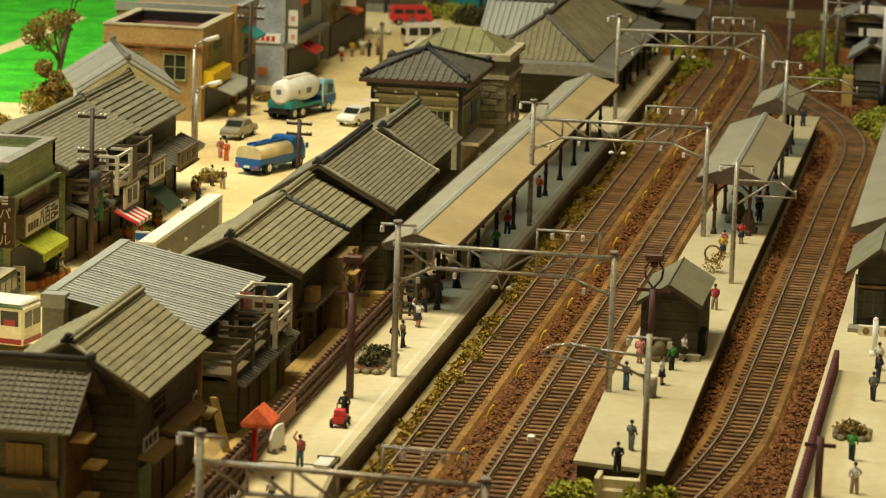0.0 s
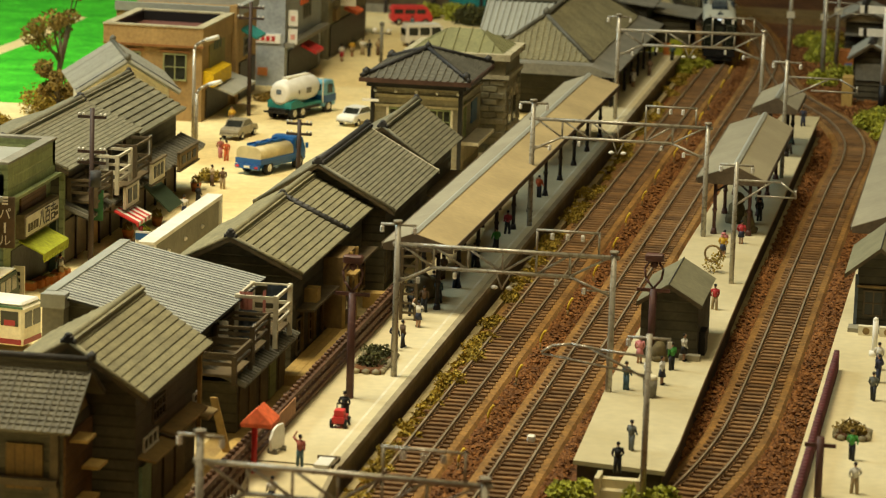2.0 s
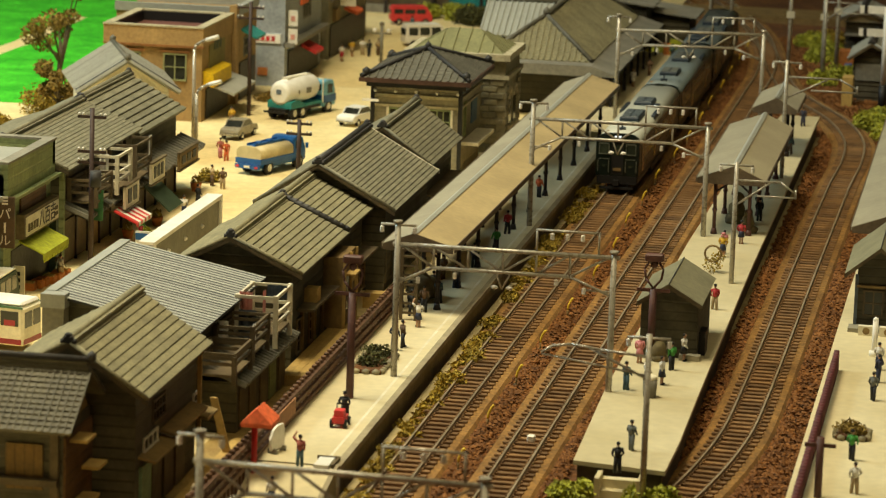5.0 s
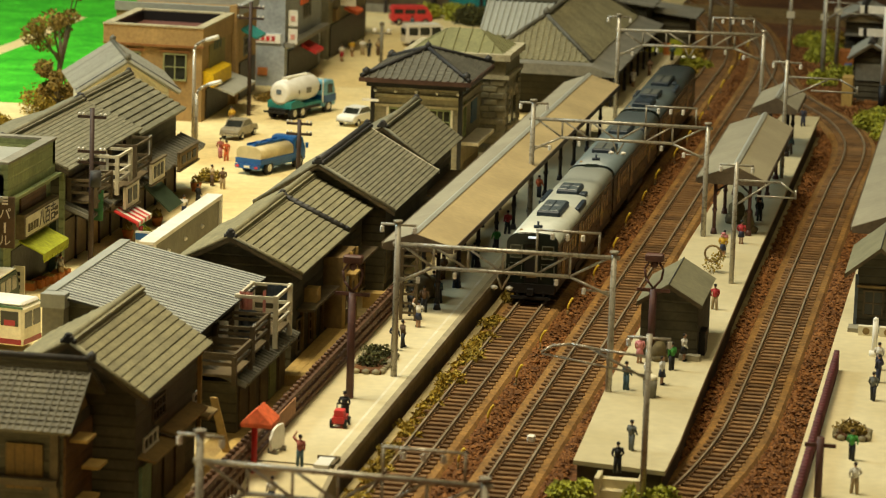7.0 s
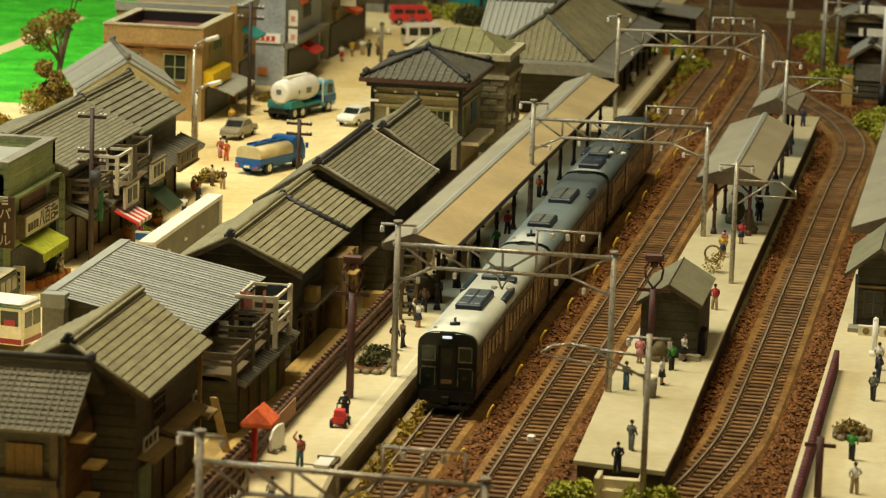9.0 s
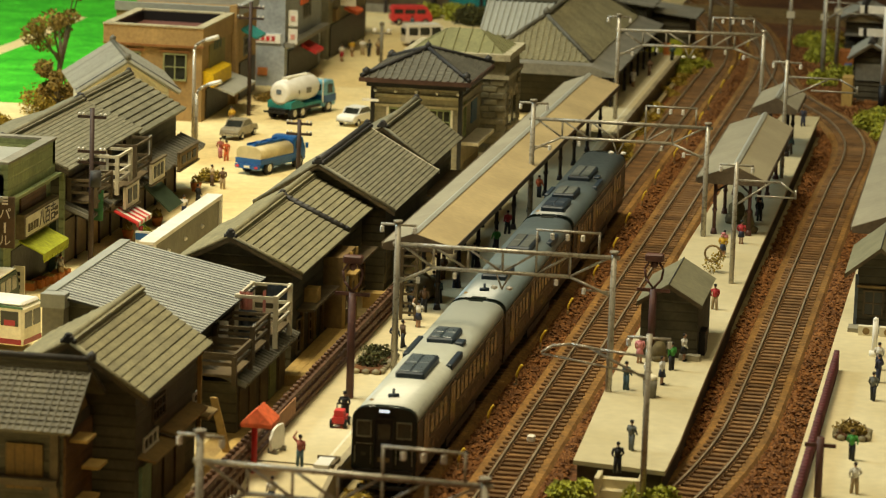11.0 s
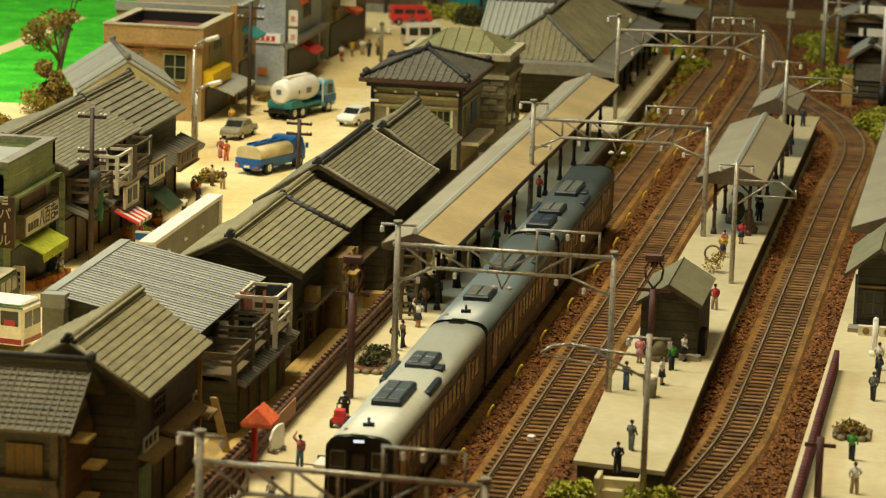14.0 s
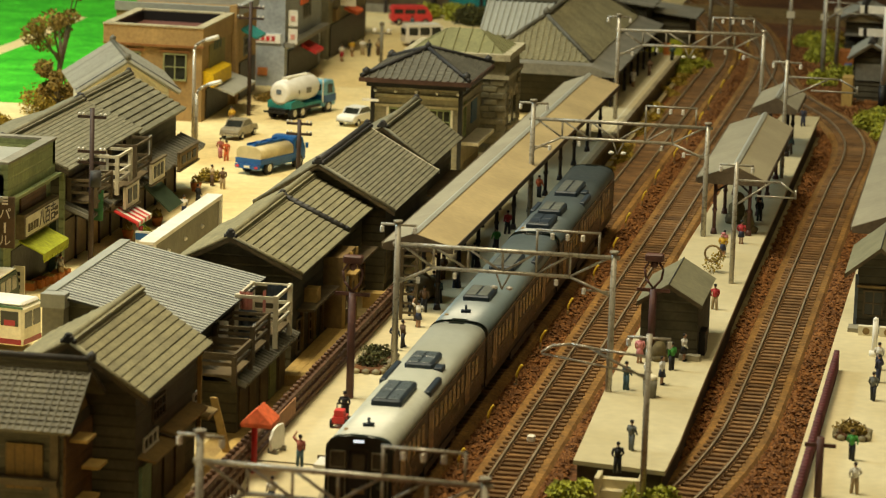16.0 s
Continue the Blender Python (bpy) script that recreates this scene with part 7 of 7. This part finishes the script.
ob = thing("platform_steps", P(8.9, 126.9, -0.5), "pale concrete steps at the end of the platform", "steps")
for i in range(3):
    part("step", boxes((-0.75, 0.75, 0.45 * i, 1.35, 0.36 * i, 0.36 * (i + 1))), M["platform"], ob)
for x in (-0.93, 0.75):
    part("kerb", boxes((x, x + 0.2, 0.1, 1.35, 0, 1.3)), M["platform"], ob)

ob = thing("platform_ramp", P(0, 0, 0), "pale ramp down from the platform end", "ramp")
bm = B()
prism(bm, [(125.4, 0.86), (125.4, -0.5), (119.0, -0.5), (119.0, -0.3)], -5.3, -2.1, "x")
part("slab", bm, M["platform"], ob)
bm = B()
prism(bm, [(125.4, 1.0), (125.4, -0.5), (118.8, -0.5), (118.8, -0.2)], -2.1, -1.9, "x")
part("kerb", bm, M["edge"], ob)
crossing = thing("plank_crossing", P(0, 0, 0), "brown plank crossing over the track", "crossing")
for i, x in enumerate((-1.6, -0.35, 1.05, 2.0)):
    part("plank", boxes((x, x + (0.75 if i in (0, 2) else 0.85), 119.5, 121.6, -0.3, -0.06)), mat("reddish plank", (0.22, 0.10, 0.05), None, 1, 0.2, 0.8) if i == 0 else bpy.data.materials["reddish plank"], crossing)

# ---- yellow hooked stakes between the tracks ----
first_stake = None
for i in range(19):
    m = P(2.15 + random.uniform(-0.2, 0.2), 122.4 + 7.8 * i + random.uniform(-0.5, 0.5), -0.33, rz=random.uniform(-12, 20))
    if first_stake is None:
        first_stake = thing("yellow_stake", m, "small yellow hooked stake between the tracks", "stake", "yellow stakes")
        stem = B()
        rod(stem, (0, 0, 0), (0.0, 0, 0.5), 0.05, 6)
        part("stem", stem, M["ochre"], first_stake, "dull ochre stem")
        bm = B()
        rings = []
        for k in range(10):
            u = k / 9
            c = Vector((0.24 * u ** 1.6, 0, 0.44 + 0.6 * u ** 0.85))
            rings.append([bm.verts.new(c + Vector((0.055 * math.cos(a), 0.055 * math.sin(a), -0.03 * u * math.cos(a)))) for a in [math.pi * j / 4 for j in range(8)]])
        for r0, r1 in zip(rings, rings[1:]):
            for j in range(8):
                bm.faces.new((r0[j], r0[(j + 1) % 8], r1[(j + 1) % 8], r1[j])).smooth = True
        bm.faces.new(rings[0])
        bm.faces.new(rings[-1])
        part("hook", bm, mat("yellow stake paint", (0.86, 0.60, 0.05), (0.74, 0.48, 0.04), 0.5, 0.2, 0.5, vary=0.05), first_stake, "curved yellow hook")
        part("base_block", boxes((-0.1, 0.1, -0.1, 0.1, 0, 0.14)), M["wood"], first_stake)
    else:
        copy_thing(first_stake, m)

# ---- side platform fence, posts ----
M["maroon"] = mat("maroon fence paint", (0.13, 0.035, 0.04), (0.09, 0.025, 0.03), 0.5, 0.2, 0.6)
fence2 = thing("platform_fence", P(16.08, 0, 0.9), "low maroon fence of close posts along the side platform", "fence")
part("rail", boxes((-0.08, 0.08, 104, 148.4, 0.25, 0.42)), M["maroon"], fence2)
part("rail", boxes((-0.08, 0.08, 104, 148.4, 0.62, 0.76)), M["maroon"], fence2)
bm = B()
rod(bm, (0, 0, 0), (0, 0, 0.95), 0.13, 6)
post = mesh_of("post", bm, M["maroon"])
y = 104.0
while y < 148.4:
    part("post", post, None, fence2, at=P(0, y, 0))
    y += 0.52
ob = thing("white_post", P(17.6, 151.8, 0.9), "white round-topped platform post", "post")
bm = B()
rod(bm, (0, 0, 0), (0, 0, 1.7), 0.13, 8)
rod(bm, (0, 0, 0), (0, 0, 0.25), 0.24, 8)
ball(bm, (0, 0, 1.7), 0.15)
part("shaft", bm, M["white"], ob)

# ---- right far corner ----
fh = house(9.7, 12.6, 261.3, 267.0, 2.95, 11.0, 3.85, "far house with a cream gable and grey roof", M["tile_blue"], over=0.7, gable=0.7, courses=9)
bm = B()
prism(bm, [(9.5, 2.75), (12.7, 2.75), (11.0, 3.6)], 261.15, 261.28)
part("gable_panel", bm, M["cream"], fh, "cream gable panel")
part("awning", boxes((9.7, 12.6, 260.7, 261.28, 1.7, 1.84)), M["greywall"], fh)
hut = house(11.5, 14.6, 240.0, 245.6, 2.75, 12.8, 3.95, "dark lineside hut with a grey roof", M["tile_blue"], over=0.4, gable=0.5, courses=6, base=-0.5)
part("panel", boxes((11.7, 14.4, 239.9, 240.0, 1.7, 2.9)), M["greywall"], hut)
for x, y, mt, sx, h in ((10.3, 257.6, "orangeclay", 1.5, 1.5), (12.2, 258.6, "palewood", 2.4, 1.9), (11.35, 237.4, "palewood", 0.75, 2.3), (10.4, 254.6, "blue", 0.5, 0.8)):
    ob = thing("goods_crate", P(x, y, -0.5), "stacked goods crates beside the track", "crate", "goods crates")
    for k in range(2):
        part("crate", boxes((-sx / 2, sx / 2, -0.8, 0.8, k * h / 2 + 0.02 * k, (k + 1) * h / 2)), M[mt], ob)
ob = thing("semaphore_signal", P(13.88, 236.0, -0.5), "white semaphore signal post with a dark base", "signal")
bm = B()
rod(bm, (0, 0, 0), (0, 0, 2.0), 0.3, 8)
part("base", bm, M["black"], ob)
bm = B()
rod(bm, (0, 0, 2.0), (0, 0, 7.5), 0.22, 8)
part("post", bm, M["white"], ob)
for z in (5.4, 7.0):
    part("arm", boxes((-1.9, -0.1, -0.1, 0.0, z, z + 0.55)), M["white"], ob)
    part("arm_band", boxes((-1.6, -1.35, -0.11, 0.005, z - 0.003, z + 0.553)), M["black"], ob)
for x, y, h in ((-42.3, 206.0, 8.0), (6.2, 250, 8.5), (-0.9, 262, 9.5), (0.4, 266, 9.5), (9.4, 256, 8.0), (8.6, 252, 8.0)):
    ob = thing("steel_pole", P(x, y, -0.5), "slim grey lineside pole", "pole", "lineside poles")
    bm = B()
    rod(bm, (0, 0, 0), (0, 0, h), 0.15, 8)
    part("shaft", bm, M["mast"], ob)
    part("plate", boxes((-0.3, 0.3, -0.2, -0.15, h * 0.55, h * 0.55 + 0.5)), M["cream"], ob)
ob = thing("orange_marker", P(-3.0, 250.0, 0.9), "orange and lime marker boards at the platform end", "sign")
part("orange_board", boxes((-0.2, 0.3, -0.1, 0.1, 0.0, 0.9)), M["orangeclay"], ob)
part("lime_board", boxes((0.3, 1.2, -0.05, 0.12, 0.0, 1.2)), M["lime"], ob)

# ---- street clutter ----
rng = random.Random(3)
for i in range(7):
    ob = thing("vegetable_crate", P(-24.3 + 0.12 * i + rng.uniform(-0.1, 0.2), 157.6 + i * 0.62, 0), "orange vegetable crate outside the greengrocer", "crate", "vegetable crates")
    part("box", boxes((-0.3, 0.3, -0.28, 0.28, 0, 0.35)), M["orangeclay"], ob)
    part("produce", boxes((-0.24, 0.24, -0.22, 0.22, 0.35, 0.42)), M["orangeclay"] if i % 3 else M["palewood"], ob)
for x, y in ((-22.7, 176.0), (-23.2, 171.8), (-23.3, 187.0)):
    ob = thing("clay_pot", P(x, y, 0), "orange clay pot with a plant", "plant pot", "clay pots")
    bm = B()
    rod(bm, (0, 0, 0), (0, 0, 0.5), 0.22, 10, 0.34)
    part("pot", bm, M["orangeclay"], ob)
    part("plant", leaves("plant", [(0, 0, 0.65, 0.3, 60)], M["moss"], "", "", 0.12), None, ob)
ob = thing("sandwich_board", P(-24.6, 156.0, 0), "cream sandwich board with dark writing", "sign")
part("board", boxes((-0.5, 0.5, -0.08, 0.08, 0, 1.5)), M["cream"], ob)
bars(ob, ("y", -0.08, -1), -0.3, 0.3, 0.3, 1.3, 3, M["black"], True)
ob = thing("street_plate", P(-20.0, 163.2, 0), "blue and white street plate on a post", "sign")
part("plate", boxes((-0.45, 0.45, -0.05, 0.05, 1.4, 2.2)), M["white"], ob)
part("band", boxes((-0.45, 0.45, -0.06, -0.05, 1.75, 2.1)), M["blue"], ob)
part("post", boxes((-0.06, 0.06, 0.05, 0.12, 0, 2.0)), M["red"], ob)


# ---- train ----
M["chrome_dark"] = mat("dull window trim", (0.22, 0.23, 0.17), None, 0.5, 0.2, 0.3, metal=0.5, bump=0)
def coach(name, roof_mat, label, cab, units, ducts):
    """Railcar along y, its front towards -y, the origin at its middle on the rail heads."""
    ob = thing(name, P(0, 0, 0), label, "train", "coaches of the train")
    L, w = 10.45, 1.27
    side = [(-w, 0.95), (-w, 2.8), (-w + 0.05, 2.95), (w - 0.05, 2.95), (w, 2.8), (w, 0.95)]
    bm = B()
    prism(bm, side, -L, L)
    part("body", bm, M["train_side"], ob, "dark olive-black coach body")
    arc = [math.pi * i / 20 for i in range(21)]
    arc = [(math.copysign(abs(math.cos(a)) ** 0.55 * w, math.cos(a)), 2.9 + 0.58 * math.sin(a) ** 0.85) for a in arc]
    bm = B()
    for f in prism(bm, arc, -L + 0.05, L - 0.05):
        f.smooth = len(f.verts) == 4
    part("roof", bm, roof_mat, ob, "rounded grey roof")
    for e in (-1, 1):
        fr = B()
        y0, y1 = (e * (L - (0.3 if e < 0 and cab else 0.1)), e * (L + 0.05))
        cap = [(w * 1.012, 0.95)] + [(x * 1.012, z + 0.015) for x, z in arc] + [(-w * 1.012, 0.95)]
        for f in prism(fr, cap, min(y0, y1), max(y0, y1)):
            f.smooth = len(f.verts) == 4
        end = part("coach_end", fr, M["train"], ob, "gloss black end wall")
        yf = e * (L + 0.05)

        def on_end(name, rows, material, d0, d1, label=""):
            a, b = sorted((yf + e * d0, yf + e * d1))
            return part(name, boxes(*[(x0, x1, a, b, z0, z1) for x0, x1, z0, z1 in rows]), material, end, label)
        on_end("corner_pillar", [(-w * 0.99, -1.1, 1.0, 3.0), (1.1, w * 0.99, 1.0, 3.0)], M["train"], 0, 0.05)
        on_end("doorway", [(-0.36, 0.36, 1.05, 2.95)], M["black"], -0.02, 0.008, "dark gangway door")
        on_end("door_frame", [(-0.44, -0.36, 1.0, 3.02), (0.36, 0.44, 1.0, 3.02), (-0.44, 0.44, 3.02, 3.1)], M["train"], 0, 0.09)
        on_end("door_window", [(-0.24, 0.24, 2.2, 2.8)], M["screen"], 0.01, 0.03, "dark door window")
        for x0, x1 in ((-1.06, -0.54), (0.54, 1.06)):
            on_end("windscreen", [(x0, x1, 2.3, 2.86)], M["screen"], 0, 0.03, "dark cab window")
            on_end("window_frame", [(x0 - 0.05, x1 + 0.05, 2.86, 2.92), (x0 - 0.05, x1 + 0.05, 2.24, 2.3), (x0 - 0.05, x0, 2.3, 2.86), (x1, x1 + 0.05, 2.3, 2.86)], M["chrome_dark"], 0, 0.05, "pale window frame")
            on_end("panel_seam", [(x0 - 0.08, x1 + 0.08, 1.96, 2.0)], M["chrome_dark"], 0, 0.02)
            on_end("tail_lamp", [((x0 + x1) / 2 - 0.1, (x0 + x1) / 2 + 0.1, 1.5, 1.64)], M["screen"], 0, 0.05)
        on_end("handrail", [(-1.16, -1.12, 1.2, 1.9), (1.12, 1.16, 1.2, 1.9), (-0.52, -0.48, 1.2, 1.9), (0.48, 0.52, 1.2, 1.9)], M["chrome_dark"], 0.05, 0.09)
        on_end("step_plate", [(-0.24, 0.24, 1.28, 1.46)], M["ochre"], 0.01, 0.05, "ochre step plate")
        on_end("coupler", [(-0.16, 0.16, 0.45, 0.75)], M["black"], -0.1, 0.4)
        on_end("buffer_beam", [(-1.18, 1.18, 0.5, 0.97)], M["black"], -0.1, 0.07)
        on_end("brake_hose", [(-0.7, -0.62, 0.3, 0.6), (0.62, 0.7, 0.3, 0.6)], M["black"], 0.05, 0.13)
        on_end("snow_plough", [(-1.0, 1.0, 0.2, 0.34)], M["black"], -0.05, 0.16)
        on_end("headlamp_box", [(-0.33, 0.33, 3.2, 3.5)], M["train"], -0.35, 0.07, "black headlamp box")
        on_end("headlamp", [(-0.2, 0.2, 3.28, 3.38)], M["lamp"] if (cab and e < 0) else M["glass"], 0.06, 0.1, "headlamp")
    part("gutter", boxes((-w - 0.03, -w + 0.02, -L, L, 2.84, 2.9), (w - 0.02, w + 0.03, -L, L, 2.84, 2.9)), M["train"], ob)
    for sx in (-1, 1):
        a, b = sorted((sx * w, sx * (w + 0.02)))
        for y in (-8.9, -3.0, 5.4):
            door = part("coach_door", boxes((a, b, y, y + 1.15, 1.05, 2.75)), M["train"], ob, "coach door")
            a2, b2 = sorted((sx * (w + 0.018), sx * (w + 0.03)))
            for u in (0.12, 0.63):
                part("door_window", boxes((a2, b2, y + u, y + u + 0.4, 1.8, 2.6)), M["trainwin"], door)
        for y0, n in ((-7.4, 4), (-1.5, 7), (6.9, 2)):
            for i in range(n):
                y = y0 + i * 0.98
                win = part("window", boxes((a, b, y, y + 0.62, 1.75, 2.55)), M["trainwin"], ob, "coach window")
                part("sash_bar", boxes((a - 0.004, b + 0.004, y, y + 0.62, 2.26, 2.3)), M["chrome_dark"], win)
        part("sill_line", boxes((a, b, -L + 0.3, L - 0.3, 1.62, 1.66)), M["train"], ob)
    for y0, lx, ly, h, lid in units:
        bm = B()
        box(bm, -lx, lx, y0 - ly, y0 + ly, 3.4, 3.44 + h, 0.07)
        unit = part("roof_unit", bm, M["ac"], ob, "blue-black roof ventilation unit")
        bm = B()
        for x0, x1 in ((-lx + 0.1, -0.04), (0.04, lx - 0.1)):
            for k in range(2):
                ya = y0 - ly + 0.12 + k * (ly - 0.1)
                box(bm, x0, x1, ya, ya + ly - 0.16, 3.44 + h, 3.475 + h, 0.015)
        part("lid", bm, lid, unit, "lid of four panels")
    for sx, y, ly in ducts:
        bm = B()
        a, b = sorted((sx * 0.93, sx * 1.2))
        box(bm, a, b, y - ly, y + ly, 3.0, 3.46, 0.05)
        part("roof_duct", bm, M["ac"], ob)
    if cab:
        bm = B()
        box(bm, 0.62, 1.0, 1.3, 2.1, 3.25, 3.56, 0.04)
        part("roof_box", bm, M["ac"], ob)
    bm = B()
    rod(bm, (0, -L + 1.7, 3.45), (0, -L + 1.7, 3.82), 0.06, 6)
    rod(bm, (-0.2, -L + 1.6, 3.56), (0.2, -L + 1.75, 3.56), 0.08, 8)
    part("horn", bm, M["ac"], ob)
    bm = B()
    rod(bm, (-0.75, -L + 1.1, 3.3), (-0.75, -L + 1.1, 3.5), 0.12, 8, 0.08)
    part("roof_vent", bm, M["ochre"], ob)
    part("underframe", boxes((-1.2, 1.2, -L + 0.3, L - 0.3, 0.5, 0.97), (-1.25, 1.25, -3.5, 3.5, 0.25, 0.6)), M["black"], ob)
    for y in (-7.2, 7.2):
        bg = part("bogie", boxes((-1.05, 1.05, y - 1.5, y + 1.5, 0.3, 0.62)), M["black"], ob)
        for dy in (-0.95, 0.95):
            bm = B()
            for sx in (-0.625, 0.625):
                rod(bm, (sx - 0.06, y + dy, 0.42), (sx + 0.06, y + dy, 0.42), 0.42, 12)
            part("wheelset", bm, M["rail"], bg)
    return ob


# slate and grey lids are lighter than the unit sides
M["lid_slate"] = mat("slate unit lid", (0.10, 0.125, 0.14), (0.075, 0.095, 0.11), 0.8, 0.2, 0.3, bump=0.05, spec=0.6)
M["lid_grey"] = mat("grey unit lid", (0.13, 0.138, 0.12), (0.095, 0.10, 0.09), 0.8, 0.2, 0.55, bump=0.05)
front_car = coach("railcar", M["train_roof"], "black railcar with a pale grey roof on the platform track", True,
                  [(-3.75, 0.6, 1.7, 0.3, M["lid_slate"]), (2.45, 0.58, 1.15, 0.26, M["lid_slate"])], [(-1, 0.9, 1.7), (1, -1.1, 1.3)])
mid_car = coach("railcar", M["train_roof_blue"], "black railcar with a slate grey roof, middle of the train", False,
                [(-5.0, 0.6, 1.2, 0.28, M["lid_grey"]), (2.5, 0.6, 1.7, 0.28, M["lid_grey"])], [(1, 5.0, 1.2)])
rear_car = coach("railcar", M["train_roof_dark"], "black railcar with a dark slate roof, last of the train", True,
                 [(-8.0, 0.6, 1.4, 0.3, M["ac"]), (-4.4, 0.6, 1.2, 0.32, M["lid_grey"]), (2.0, 0.6, 1.8, 0.28, M["lid_grey"])], [(-1, -3.0, 1.2), (1, 0.2, 1.3)])

# distance of the train's nose along the line, second by second
NOSE = [(0.0, 297.0), (0.7, 282.0), (1.4, 267.6), (2.0, 253.5), (2.6, 239.2), (3.0, 230.0), (3.5, 221.5), (4.0, 212.7), (4.7, 200.4), (5.5, 186.8), (6.0, 178.5),
        (6.5, 170.4), (7.0, 162.5), (7.5, 155.6), (8.0, 149.4), (8.5, 143.9), (9.0, 138.9), (9.6, 133.7), (10.2, 129.5), (10.8, 126.2), (11.5, 122.9), (12.0, 121.3),
        (12.5, 120.5), (13.0, 120.3), (13.5, 120.3), (16.0, 120.3)]


def car_rows(lead):
    rows = []
    for t, nose in NOSE:
        c = nose + lead
        ya, yb = c - 7.2, c + 7.2
        xa, xb = line_1(ya), line_1(yb)
        rows.append((t, P((xa + xb) / 2, c, 0.0, rz=math.degrees(math.atan2(-(xb - xa), yb - ya)))))
    return rows


def motions():
    for car, lead in ((front_car, 10.5), (mid_car, 31.8), (rear_car, 53.15)):
        walk(car, car_rows(lead))


# ---- the many alike pieces ----
for made, (a, b) in ((t1, (98, 366)), (t2, (98, 292)), (t3, (110, 300))):
    sleepers(made[0], made[1], a, b, 0.72)
motions()
